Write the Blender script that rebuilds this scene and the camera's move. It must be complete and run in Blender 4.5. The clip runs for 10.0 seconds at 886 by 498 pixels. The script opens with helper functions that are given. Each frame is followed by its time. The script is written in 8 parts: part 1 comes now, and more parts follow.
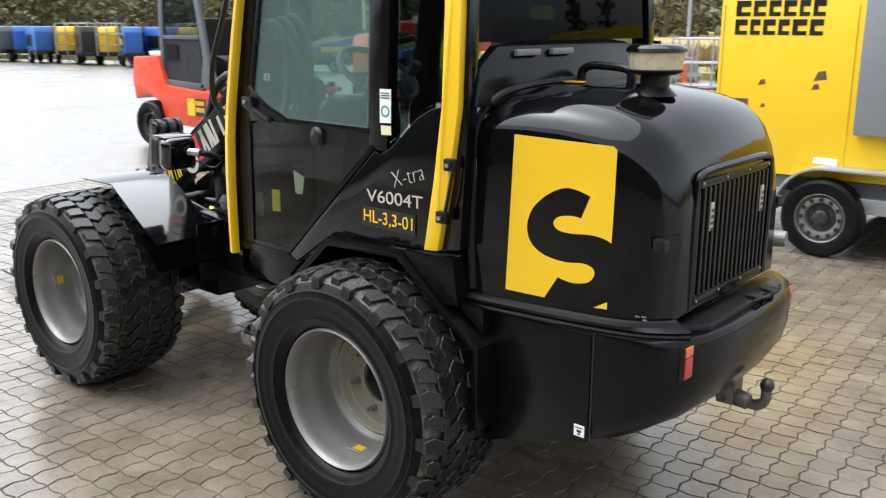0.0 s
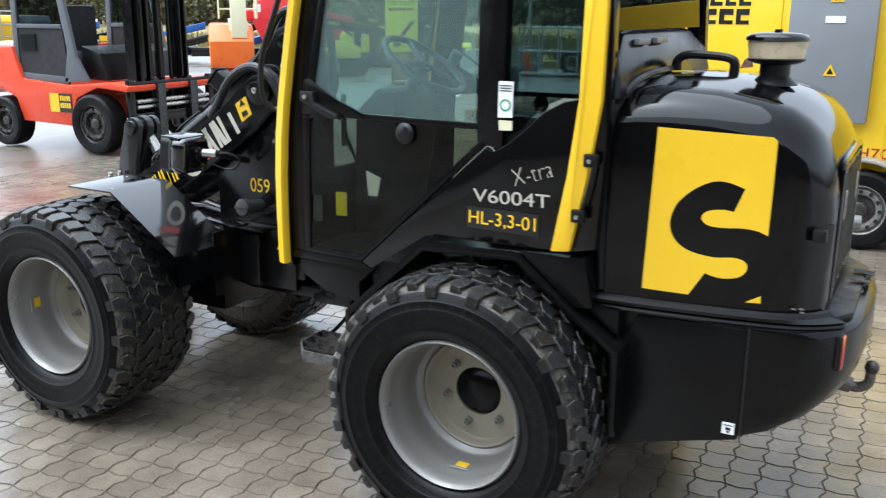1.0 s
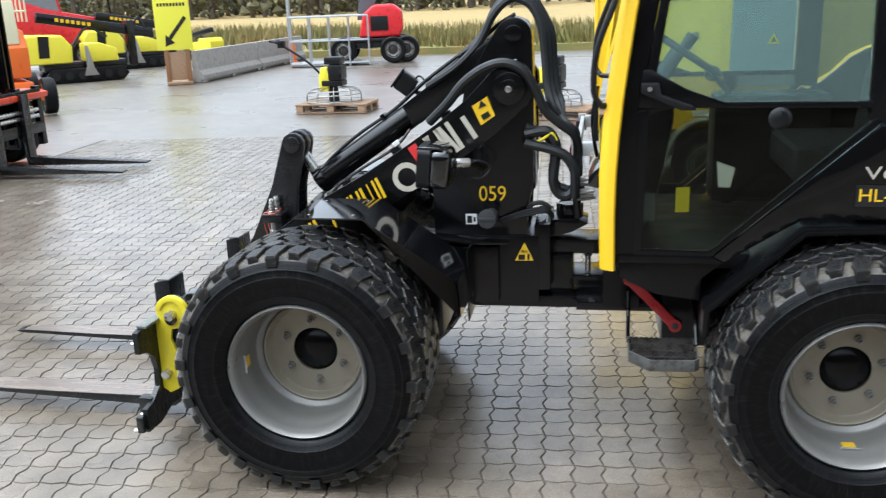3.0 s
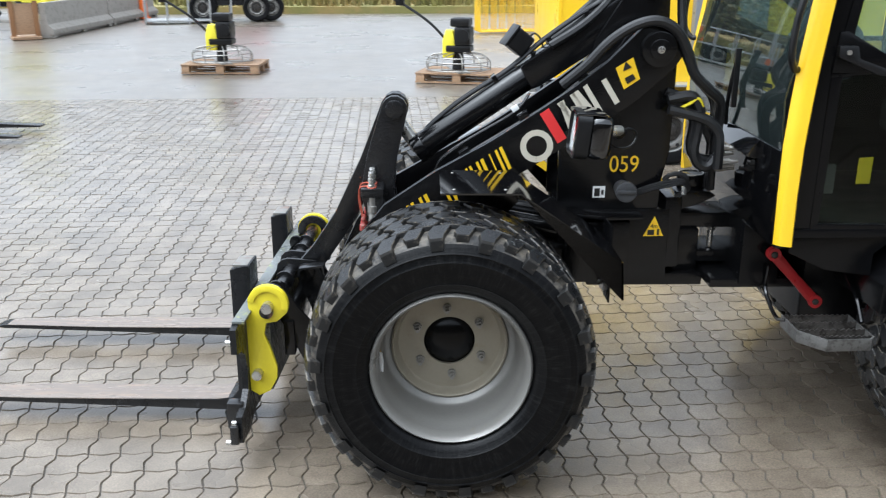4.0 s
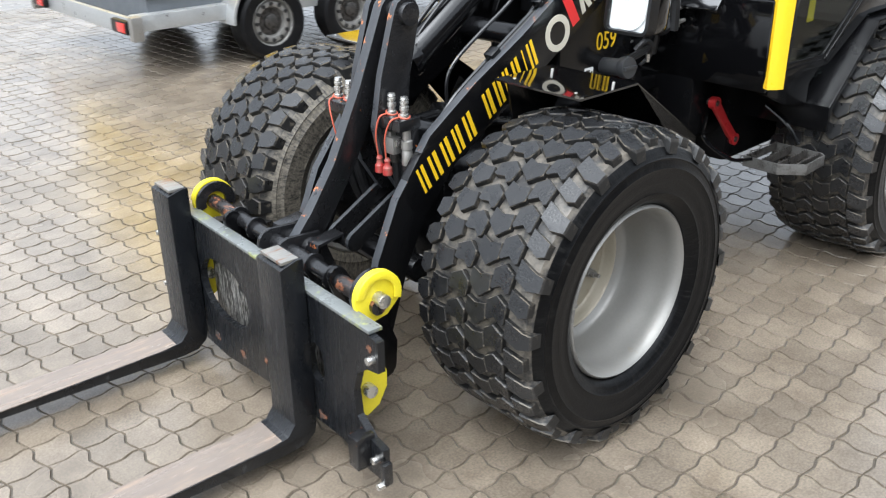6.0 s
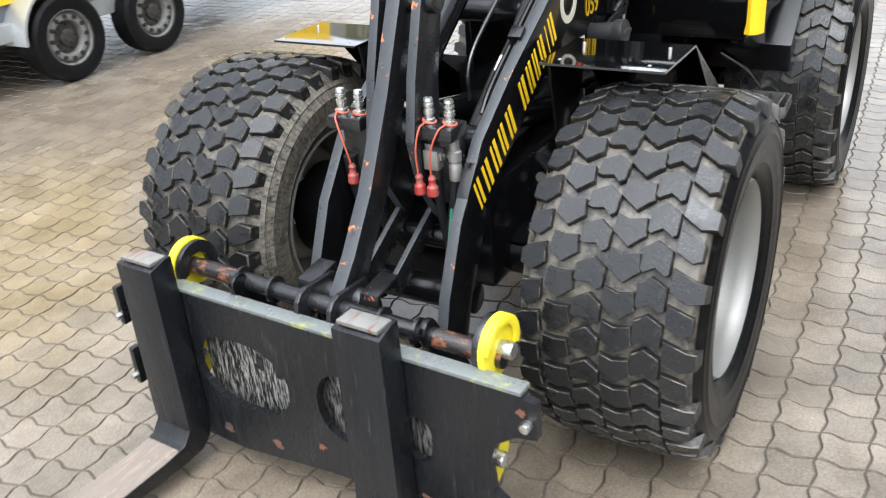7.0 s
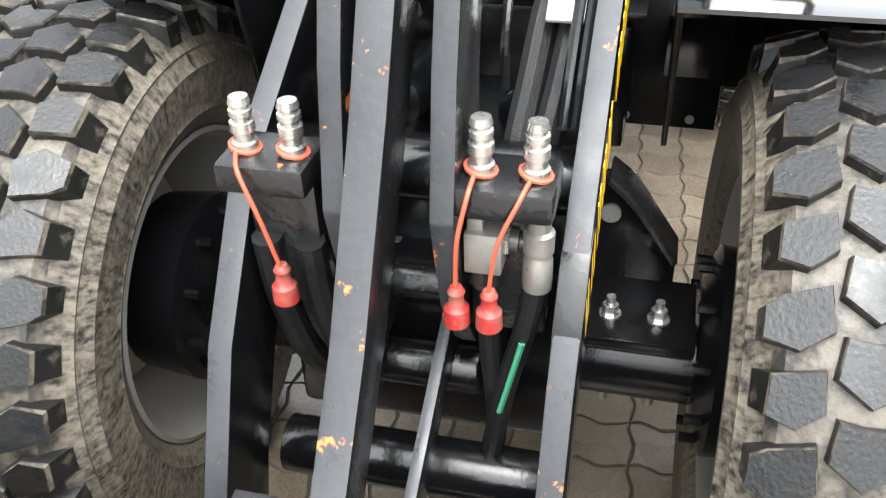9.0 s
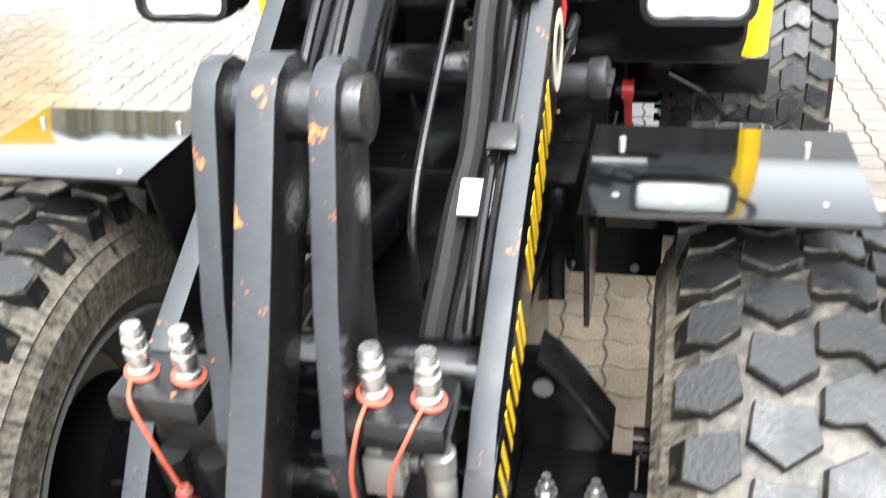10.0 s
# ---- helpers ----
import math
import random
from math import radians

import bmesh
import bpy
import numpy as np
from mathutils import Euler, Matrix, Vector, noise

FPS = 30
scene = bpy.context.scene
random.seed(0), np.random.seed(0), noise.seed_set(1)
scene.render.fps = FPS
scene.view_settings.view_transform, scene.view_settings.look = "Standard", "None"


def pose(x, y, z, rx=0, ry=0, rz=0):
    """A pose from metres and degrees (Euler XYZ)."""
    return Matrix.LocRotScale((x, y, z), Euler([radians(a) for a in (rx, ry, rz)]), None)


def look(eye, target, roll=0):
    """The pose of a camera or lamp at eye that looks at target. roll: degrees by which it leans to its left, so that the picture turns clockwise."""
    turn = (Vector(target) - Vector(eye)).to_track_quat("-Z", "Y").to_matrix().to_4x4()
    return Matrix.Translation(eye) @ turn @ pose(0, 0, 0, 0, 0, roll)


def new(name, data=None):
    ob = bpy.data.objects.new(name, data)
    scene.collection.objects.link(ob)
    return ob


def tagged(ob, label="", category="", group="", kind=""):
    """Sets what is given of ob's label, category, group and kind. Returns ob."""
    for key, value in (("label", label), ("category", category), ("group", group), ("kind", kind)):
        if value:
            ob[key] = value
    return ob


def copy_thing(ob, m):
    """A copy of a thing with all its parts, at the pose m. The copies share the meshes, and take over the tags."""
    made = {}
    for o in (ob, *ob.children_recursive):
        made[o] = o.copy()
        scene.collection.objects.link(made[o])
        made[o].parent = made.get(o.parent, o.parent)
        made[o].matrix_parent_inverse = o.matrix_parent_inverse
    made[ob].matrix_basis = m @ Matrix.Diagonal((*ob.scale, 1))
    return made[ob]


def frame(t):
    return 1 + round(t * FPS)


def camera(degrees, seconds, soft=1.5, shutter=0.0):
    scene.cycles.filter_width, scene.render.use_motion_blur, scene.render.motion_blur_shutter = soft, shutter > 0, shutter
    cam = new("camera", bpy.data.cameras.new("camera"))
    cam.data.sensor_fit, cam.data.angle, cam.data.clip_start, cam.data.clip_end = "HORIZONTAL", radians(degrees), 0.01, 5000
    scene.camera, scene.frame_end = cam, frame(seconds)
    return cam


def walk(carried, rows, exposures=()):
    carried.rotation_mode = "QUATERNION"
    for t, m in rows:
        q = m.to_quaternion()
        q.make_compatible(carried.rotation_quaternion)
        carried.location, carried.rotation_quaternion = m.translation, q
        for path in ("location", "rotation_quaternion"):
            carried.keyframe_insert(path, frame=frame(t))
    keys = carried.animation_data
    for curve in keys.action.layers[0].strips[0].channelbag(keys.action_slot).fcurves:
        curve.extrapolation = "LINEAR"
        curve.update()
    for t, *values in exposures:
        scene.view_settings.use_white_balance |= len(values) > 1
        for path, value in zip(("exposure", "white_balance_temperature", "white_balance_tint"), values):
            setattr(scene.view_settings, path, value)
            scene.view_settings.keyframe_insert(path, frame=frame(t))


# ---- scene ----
cam = camera(52.5, 10.0, soft=1.15, shutter=0.3)
PATH = [
    (0, (2.29, -2.949, 1.758), (1.11, -1.41, 1.27), 0.1),
    (0.5, (1.866, -3.176, 1.785), (0.891, -1.506, 1.273), 0.5),
    (1, (1.366, -3.293, 1.75), (0.518, -1.555, 1.241), 0.3),
    (1.5, (0.82, -3.559, 1.758), (0.137, -1.745, 1.266), -0.4),
    (2, (0.28, -3.672, 1.749), (-0.254, -1.812, 1.243), -1.5),
    (2.5, (-0.278, -3.675, 1.754), (-0.708, -1.791, 1.24), -2.2),
    (3, (-0.817, -3.677, 1.78), (-1.07, -1.768, 1.238), -2.2),
    (3.2, (-1.07, -3.601, 1.747), (-1.258, -1.691, 1.185), -2.2),
    (4.3, (-2.281, -3.215, 1.746), (-2.008, -1.344, 1.093), -0.0),
    (4.5, (-2.511, -3.078, 1.725), (-2.124, -1.236, 1.047), -0.6),
    (5, (-2.961, -2.796, 1.725), (-2.301, -1.05, 1.007), -0.7),
    (5.5, (-3.408, -2.464, 1.738), (-2.396, -0.932, 0.945), -0.2),
    (5.7, (-3.562, -2.261, 1.704), (-2.429, -0.833, 0.884), -0.4),
    (6.8, (-3.92, -1.286, 1.661), (-2.402, -0.327, 0.78), -3.5),
    (7, (-3.856, -1.073, 1.644), (-2.3, -0.203, 0.737), -4.7),
    (7.5, (-3.684, -0.694, 1.622), (-2.057, -0.037, 0.662), -5.5),
    (8, (-3.414, -0.365, 1.598), (-1.74, 0.047, 0.585), -3.7),
    (8.5, (-3.06, -0.253, 1.485), (-1.397, 0.106, 0.434), -2.3),
    (9, (-2.811, -0.162, 1.399), (-1.22, 0.18, 0.237), -2.0),
    (9.5, (-2.753, -0.169, 1.43), (-1.165, 0.156, 0.259), -3.2),
    (10, (-2.698, -0.265, 1.513), (-1.014, 0.101, 0.499), -4.0),
]
walk(cam, [(t, look(eye, target, roll)) for t, eye, target, roll in PATH],
     exposures=[(0.0, 1.3, 6100, 8), (1.0, 1.44, 5650, 6), (1.7, 1.52, 5500, 6), (2.5, 1.40, 5700, 6), (3.0, 1.25, 5700, 6), (3.3, 1.22, 5700, 6), (4.5, 1.33, 5800, 7), (7.0, 1.60, 6000, 8), (8.0, 1.74, 5950, 7), (8.5, 2.02, 6100, 7), (9.0, 2.30, 6400, 8), (9.5, 2.48, 6350, 8), (10.0, 2.32, 6250, 8)])

# ---- world, sun, exposure ----
world = bpy.data.worlds.new("world")
scene.world = world
world.use_nodes = True
wn = world.node_tree
wn.nodes.clear()
sky = wn.nodes.new("ShaderNodeTexSky")
sky.sky_type = "NISHITA"
sky.sun_disc = False
sky.sun_elevation = radians(66)
sky.sun_rotation = radians(250)
sky.air_density, sky.dust_density, sky.ozone_density = 1.0, 4.0, 1.5
cloud = wn.nodes.new("ShaderNodeHueSaturation")
cloud.inputs["Saturation"].default_value = 0.14
back = wn.nodes.new("ShaderNodeBackground")
back.inputs["Strength"].default_value = 0.15
wout = wn.nodes.new("ShaderNodeOutputWorld")
wn.links.new(sky.outputs[0], cloud.inputs["Color"])
wn.links.new(cloud.outputs[0], back.inputs["Color"])
wn.links.new(back.outputs[0], wout.inputs["Surface"])

sun_data = bpy.data.lights.new("sun", "SUN")
sun_data.energy, sun_data.angle, sun_data.color = 1.4, radians(90), (1.0, 0.99, 0.97)
sun = new("sun", sun_data)
sun.matrix_world = look((-3.6, -1.3, 9), (0, 0, 0))

# ---- materials ----
def material(name, base, rough=0.5, metal=0.0, var=0.25, scale=6.0, fine=60.0, bump=0.15, second=None,
             mask=(0.5, 0.7), coat=0.0, rough_var=0.15, spec=0.5, island=0.0, dist=0.004, streak=None):
    """A paint, metal or stone with two scales of variation; second: the colour that shows through in worn or dirty spots."""
    m = bpy.data.materials.new(name)
    m.use_nodes = True
    nt = m.node_tree
    n, l = nt.nodes, nt.links
    p = n["Principled BSDF"]
    co = n.new("ShaderNodeTexCoord")
    mp = n.new("ShaderNodeMapping")
    if streak:
        mp.inputs["Scale"].default_value = streak
    l.new(co.outputs["Object"], mp.inputs["Vector"])
    big = n.new("ShaderNodeTexNoise")
    big.inputs["Scale"].default_value, big.inputs["Detail"].default_value, big.inputs["Roughness"].default_value = scale, 6, 0.65
    small = n.new("ShaderNodeTexNoise")
    small.inputs["Scale"].default_value, small.inputs["Detail"].default_value = fine, 4
    l.new(mp.outputs[0], big.inputs["Vector"])
    l.new(mp.outputs[0], small.inputs["Vector"])
    ramp = n.new("ShaderNodeMix")
    ramp.data_type = "RGBA"
    lo = [c * (1 - var) for c in base]
    hi = [min(1, c * (1 + var)) for c in base]
    ramp.inputs["A"].default_value, ramp.inputs["B"].default_value = (*lo, 1), (*hi, 1)
    mid = n.new("ShaderNodeMath")
    mid.operation = "ADD"
    half = n.new("ShaderNodeMath")
    half.operation = "MULTIPLY"
    half.inputs[1].default_value = 0.5
    l.new(big.outputs["Fac"], mid.inputs[0])
    l.new(small.outputs["Fac"], mid.inputs[1])
    l.new(mid.outputs[0], half.inputs[0])
    l.new(half.outputs[0], ramp.inputs["Factor"])
    colour = ramp.outputs["Result"]
    if island:
        info = n.new("ShaderNodeObjectInfo")
        geo = n.new("ShaderNodeNewGeometry")
        add = n.new("ShaderNodeMath")
        add.operation = "ADD"
        fr = n.new("ShaderNodeMath")
        fr.operation = "FRACT"
        l.new(info.outputs["Random"], add.inputs[0])
        l.new(geo.outputs["Random Per Island"], add.inputs[1])
        l.new(add.outputs[0], fr.inputs[0])
        mr = n.new("ShaderNodeMapRange")
        mr.inputs["To Min"].default_value, mr.inputs["To Max"].default_value = 1 - island, 1 + island
        l.new(fr.outputs[0], mr.inputs["Value"])
        vm = n.new("ShaderNodeVectorMath")
        vm.operation = "SCALE"
        l.new(colour, vm.inputs[0])
        l.new(mr.outputs[0], vm.inputs["Scale"])
        colour = vm.outputs[0]
    if second:
        worn = n.new("ShaderNodeTexNoise")
        worn.inputs["Scale"].default_value, worn.inputs["Detail"].default_value, worn.inputs["Roughness"].default_value = scale * 2.3, 8, 0.7
        l.new(mp.outputs[0], worn.inputs["Vector"])
        cut = n.new("ShaderNodeMapRange")
        cut.inputs["From Min"].default_value, cut.inputs["From Max"].default_value = mask
        l.new(worn.outputs["Fac"], cut.inputs["Value"])
        mx = n.new("ShaderNodeMix")
        mx.data_type = "RGBA"
        mx.inputs["B"].default_value = (*second, 1)
        l.new(cut.outputs[0], mx.inputs["Factor"])
        l.new(colour, mx.inputs["A"])
        colour = mx.outputs["Result"]
    l.new(colour, p.inputs["Base Color"])
    rr = n.new("ShaderNodeMapRange")
    rr.inputs["From Min"].default_value, rr.inputs["From Max"].default_value = 0.3, 0.7
    rr.inputs["To Min"].default_value, rr.inputs["To Max"].default_value = max(0.02, rough - rough_var), min(1, rough + rough_var)
    l.new(big.outputs["Fac"], rr.inputs["Value"])
    l.new(rr.outputs[0], p.inputs["Roughness"])
    p.inputs["Metallic"].default_value = metal
    p.inputs["Coat Weight"].default_value = coat
    p.inputs["Coat Roughness"].default_value = 0.06
    p.inputs["Specular IOR Level"].default_value = spec
    if bump:
        b = n.new("ShaderNodeBump")
        b.inputs["Strength"].default_value, b.inputs["Distance"].default_value = bump, dist
        l.new(small.outputs["Fac"], b.inputs["Height"])
        l.new(b.outputs[0], p.inputs["Normal"])
    return m


def glass_material(name, tint, rough=0.0, clear=1.0, ior=1.42):
    m = bpy.data.materials.new(name)
    m.use_nodes = True
    p = m.node_tree.nodes["Principled BSDF"]
    p.inputs["Base Color"].default_value = (*tint, 1)
    p.inputs["Transmission Weight"].default_value = clear
    p.inputs["Roughness"].default_value = rough
    p.inputs["IOR"].default_value = ior
    return m



BLACK = material("black_gloss_paint", (0.003, 0.003, 0.0034), rough=0.07, spec=0.30, var=0.3, scale=3, fine=220, bump=0.01, coat=0.2, rough_var=0.04)
FRAME = material("black_frame_paint", (0.004, 0.004, 0.0044), rough=0.17, spec=0.42, var=0.3, scale=8, fine=150, bump=0.1, rough_var=0.12, second=(0.010, 0.0095, 0.009), mask=(0.62, 0.80))
SATIN = material("satin_black_paint", (0.0035, 0.0035, 0.0039), rough=0.20, spec=0.24, var=0.3, scale=6, fine=180, bump=0.05, rough_var=0.1, second=(0.009, 0.0085, 0.008), mask=(0.62, 0.80))
RAIL = material("bare_grey_rail", (0.155, 0.165, 0.160), rough=0.3, metal=0.2, var=0.3, scale=6, fine=80, bump=0.15, second=(0.30, 0.33, 0.10), mask=(0.54, 0.64))
PLATE = material("scratched_black_plate", (0.006, 0.0068, 0.0082), rough=0.26, spec=0.42, var=0.5, scale=6, fine=110, bump=0.25, second=(0.055, 0.056, 0.058), mask=(0.60, 0.72), rough_var=0.14, streak=(1, 7, 0.7))
# Worn, rust-tinged top, paled so the colour carries reflected sky.
FORK_TOP = material("worn_fork_top", (0.235, 0.195, 0.165), rough=0.24, metal=0.35, var=0.35, scale=5, fine=60, bump=0.1, second=(0.33, 0.25, 0.19), mask=(0.50, 0.66), streak=(0.5, 4, 4))
WORN = material("worn_black_steel", (0.009, 0.009, 0.0097), rough=0.24, spec=0.65, var=0.4, scale=9, fine=120, bump=0.22, second=(0.42, 0.12, 0.03), mask=(0.655, 0.675), rough_var=0.12)
SCRAPED = material("scraped_steel", (0.26, 0.25, 0.23), rough=0.36, metal=0.5, var=0.45, scale=7, fine=90, bump=0.2, second=(0.21, 0.075, 0.03), mask=(0.52, 0.66), streak=(0.5, 3, 3))
RUST = material("rusty_tube", (0.16, 0.062, 0.03), rough=0.55, var=0.4, scale=14, fine=140, bump=0.3, second=(0.05, 0.045, 0.042), mask=(0.45, 0.6))
BARE_TUBE = material("rubbed_tube", (0.020, 0.017, 0.016), rough=0.26, spec=0.6, var=0.5, scale=9, fine=120, bump=0.2, second=(0.17, 0.068, 0.036), mask=(0.52, 0.60), streak=(2, 1, 2))
# Rust-specked black edges, greyed here: sky sheen put into the base colour.
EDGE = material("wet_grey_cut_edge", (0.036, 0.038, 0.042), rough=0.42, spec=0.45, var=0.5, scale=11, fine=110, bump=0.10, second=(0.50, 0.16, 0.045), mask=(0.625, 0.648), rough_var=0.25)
WHITE_BOWL = material("pale_lamp_bowl", (0.80, 0.81, 0.80), rough=0.2, metal=0.3, var=0.08, scale=14, fine=60, bump=0.1)
WET_BLACK = material("wet_black_paint", (0.003, 0.003, 0.0035), rough=0.09, var=0.3, scale=3, fine=220, bump=0.01, coat=0.75, rough_var=0.03, spec=0.75)
STREAKED = material("streaked_bare_steel", (0.40, 0.39, 0.36), rough=0.36, metal=0.4, var=0.55, scale=7, fine=60, bump=0.2, second=(0.014, 0.013, 0.012), mask=(0.43, 0.53), streak=(1, 10, 1.6))
YELLOW = material("yellow_paint", (0.78, 0.48, 0.012), rough=0.32, var=0.08, scale=5, fine=90, bump=0.05, coat=0.2, rough_var=0.1)
YELLOW_TRIM = material("yellow_trim", (0.80, 0.50, 0.012), rough=0.35, var=0.06, scale=5, fine=90, bump=0.03, rough_var=0.1)
LIME = material("hitch_yellow_paint", (0.72, 0.60, 0.02), rough=0.42, var=0.12, scale=12, fine=100, bump=0.15, second=(0.25, 0.19, 0.06), mask=(0.66, 0.8))
TRAILER_YELLOW = material("weathered_yellow_panel", (0.80, 0.51, 0.012), rough=0.38, var=0.06, scale=2.5, fine=60, bump=0.05, second=(0.52, 0.29, 0.03), mask=(0.72, 0.80))
RUBBER = material("tyre_rubber", (0.004, 0.004, 0.0044), rough=0.46, spec=0.16, var=0.35, scale=9, fine=140, bump=0.35, second=(0.024, 0.021, 0.017), mask=(0.58, 0.76), rough_var=0.16)
TREAD = material("tread_block_rubber", (0.009, 0.0092, 0.0099), rough=0.33, spec=0.48, var=0.45, scale=22, fine=190, bump=0.22, second=(0.060, 0.054, 0.045), mask=(0.58, 0.80), island=0.25, rough_var=0.2)
MUD = material("dirty_tread_groove", (0.108, 0.094, 0.074), rough=0.5, var=0.5, scale=9, fine=90, bump=0.5, second=(0.016, 0.015, 0.014), mask=(0.40, 0.58))
WORN_EDGE = material("dusty_block_edge", (0.030, 0.029, 0.028), rough=0.45, spec=0.35, var=0.4, scale=14, fine=120, bump=0.2, second=(0.15, 0.13, 0.10), mask=(0.46, 0.62))
BLOCK_SIDE = material("tread_block_side", (0.012, 0.0118, 0.0115), rough=0.32, spec=0.3, var=0.4, scale=12, fine=120, bump=0.15, second=(0.10, 0.085, 0.066), mask=(0.56, 0.72))
RIM = material("silver_rim_paint", (0.225, 0.218, 0.202), rough=0.42, metal=0.4, var=0.15, scale=7, fine=120, bump=0.06, second=(0.22, 0.19, 0.15), mask=(0.60, 0.78))
DISC = material("cream_wheel_disc", (0.30, 0.268, 0.205), rough=0.45, metal=0.2, var=0.14, scale=9, fine=110, bump=0.08, second=(0.24, 0.20, 0.14), mask=(0.58, 0.75))
STEEL = material("zinc_steel", (0.55, 0.54, 0.51), rough=0.28, metal=0.9, var=0.18, scale=30, fine=200, bump=0.05)
DULL = material("dull_steel", (0.30, 0.29, 0.27), rough=0.42, metal=0.7, var=0.3, scale=16, fine=120, bump=0.15, second=(0.16, 0.10, 0.06), mask=(0.62, 0.78))
HITCH_STEEL = material("greased_hitch_steel", (0.15, 0.14, 0.125), rough=0.4, metal=0.55, var=0.4, scale=16, fine=120, bump=0.2, second=(0.05, 0.04, 0.032), mask=(0.50, 0.66))
STEP_STEEL = material("weathered_step_steel", (0.135, 0.132, 0.125), rough=0.45, metal=0.5, var=0.4, scale=14, fine=120, bump=0.2, second=(0.05, 0.045, 0.04), mask=(0.50, 0.66))
GREASY = material("greasy_dark_steel", (0.07, 0.065, 0.06), rough=0.38, metal=0.5, var=0.4, scale=16, fine=120, bump=0.2, second=(0.02, 0.018, 0.016), mask=(0.45, 0.62))
HOSE = material("hydraulic_hose_rubber", (0.006, 0.006, 0.0065), rough=0.45, var=0.3, scale=20, fine=300, bump=0.25)
SLEEVE = material("woven_hose_sleeve", (0.010, 0.010, 0.0105), rough=0.48, spec=0.4, var=0.35, scale=16, fine=420, bump=0.4, rough_var=0.15)
PLASTIC = material("black_plastic", (0.005, 0.005, 0.0054), rough=0.40, spec=0.35, var=0.2, scale=12, fine=260, bump=0.08)
CAP_GREY = material("weathered_cap_plastic", (0.040, 0.041, 0.043), rough=0.42, var=0.25, scale=14, fine=150, bump=0.08)
GREY_PLASTIC = material("grey_plastic", (0.10, 0.11, 0.12), rough=0.5, var=0.15, scale=8, fine=150, bump=0.06)
RED = material("red_plastic", (0.30, 0.022, 0.019), rough=0.45, var=0.25, scale=20, fine=140, bump=0.1, second=(0.22, 0.085, 0.065), mask=(0.44, 0.60))
RED_BAR = material("red_safety_bar", (0.36, 0.018, 0.02), rough=0.4, var=0.2, scale=10, fine=140, bump=0.1, second=(0.05, 0.02, 0.02), mask=(0.62, 0.78))
CORD = material("red_cap_cord", (0.46, 0.09, 0.05), rough=0.5, var=0.2, scale=30, fine=200, bump=0.1)
WHITE = material("white_label", (0.80, 0.80, 0.78), rough=0.45, var=0.05, scale=8, fine=80, bump=0.02)
LABEL_GREY = material("silver_lettering", (0.52, 0.48, 0.39), rough=0.45, var=0.06, scale=8, fine=80, bump=0.02)
LABEL_DIM = material("dull_silver_lettering", (0.46, 0.43, 0.35), rough=0.45, var=0.08, scale=8, fine=80, bump=0.02)
LABEL_RED = material("red_lettering", (0.62, 0.03, 0.03), rough=0.4, var=0.08, scale=8, fine=80, bump=0.02)
LABEL_BLACK = material("black_lettering", (0.012, 0.012, 0.012), rough=0.35, var=0.1, scale=8, fine=80, bump=0.02)
LABEL_GREEN = material("green_print", (0.05, 0.25, 0.14), rough=0.45, var=0.08, scale=8, fine=80, bump=0.02)
LENS_RED = material("red_lamp_lens", (0.52, 0.02, 0.015), rough=0.15, var=0.15, scale=20, fine=120, bump=0.1, coat=0.5)
LENS_AMBER = material("amber_lamp_lens", (0.75, 0.16, 0.03), rough=0.15, var=0.15, scale=20, fine=120, bump=0.1, coat=0.5)
BOWL_CREAM = material("cloudy_cream_plastic", (0.60, 0.50, 0.34), rough=0.3, var=0.2, scale=14, fine=90, bump=0.03, second=(0.40, 0.30, 0.17), mask=(0.5, 0.7))
# Milky share stands in for grime and sky haze reflected on the panes.
CAB_GLASS = glass_material("green_tinted_glass", (0.56, 0.73, 0.69), clear=0.935, ior=1.45)
DARK_GLASS = glass_material("dark_tinted_glass", (0.17, 0.22, 0.23), ior=1.25)
WIND_GLASS = glass_material("grey_green_windscreen", (0.36, 0.46, 0.45), clear=0.985, ior=1.45)
REAR_GLASS = glass_material("deep_blue_tinted_glass", (0.020, 0.028, 0.050), ior=1.14)
LOW_GLASS = glass_material("brown_tinted_glass", (0.32, 0.35, 0.28), clear=1.0, ior=1.30)
CLEAR = glass_material("clear_lens", (0.95, 0.96, 0.96))
SEAT = material("black_seat_cloth", (0.018, 0.019, 0.021), rough=0.75, var=0.3, scale=12, fine=180, bump=0.3)
ORANGE = material("orange_red_paint", (0.72, 0.065, 0.02), rough=0.35, var=0.1, scale=4, fine=80, bump=0.04, second=(0.40, 0.05, 0.025), mask=(0.66, 0.82))
LIFT_ORANGE = material("orange_paint", (0.80, 0.16, 0.02), rough=0.38, var=0.12, scale=4, fine=80, bump=0.04)
BRIGHT_RED = material("bright_red_paint", (0.62, 0.02, 0.025), rough=0.32, var=0.1, scale=4, fine=80, bump=0.04)
LEMON = material("lemon_yellow_paint", (0.80, 0.70, 0.04), rough=0.38, var=0.1, scale=4, fine=80, bump=0.04)
SIGN_YELLOW = material("yellow_sign_sheet", (0.82, 0.78, 0.06), rough=0.4, var=0.05, scale=4, fine=60, bump=0.02)
CREAM = material("cream_paint", (0.72, 0.68, 0.45), rough=0.45, var=0.1, scale=4, fine=80, bump=0.04)
BLUE = material("blue_paint", (0.03, 0.12, 0.42), rough=0.45, var=0.15, scale=4, fine=80, bump=0.04)
CABINET = material("grey_steel_cabinet", (0.20, 0.21, 0.22), rough=0.4, var=0.08, scale=5, fine=80, bump=0.04)
GALV = material("galvanised_steel", (0.42, 0.43, 0.43), rough=0.38, metal=0.6, var=0.25, scale=12, fine=60, bump=0.08)
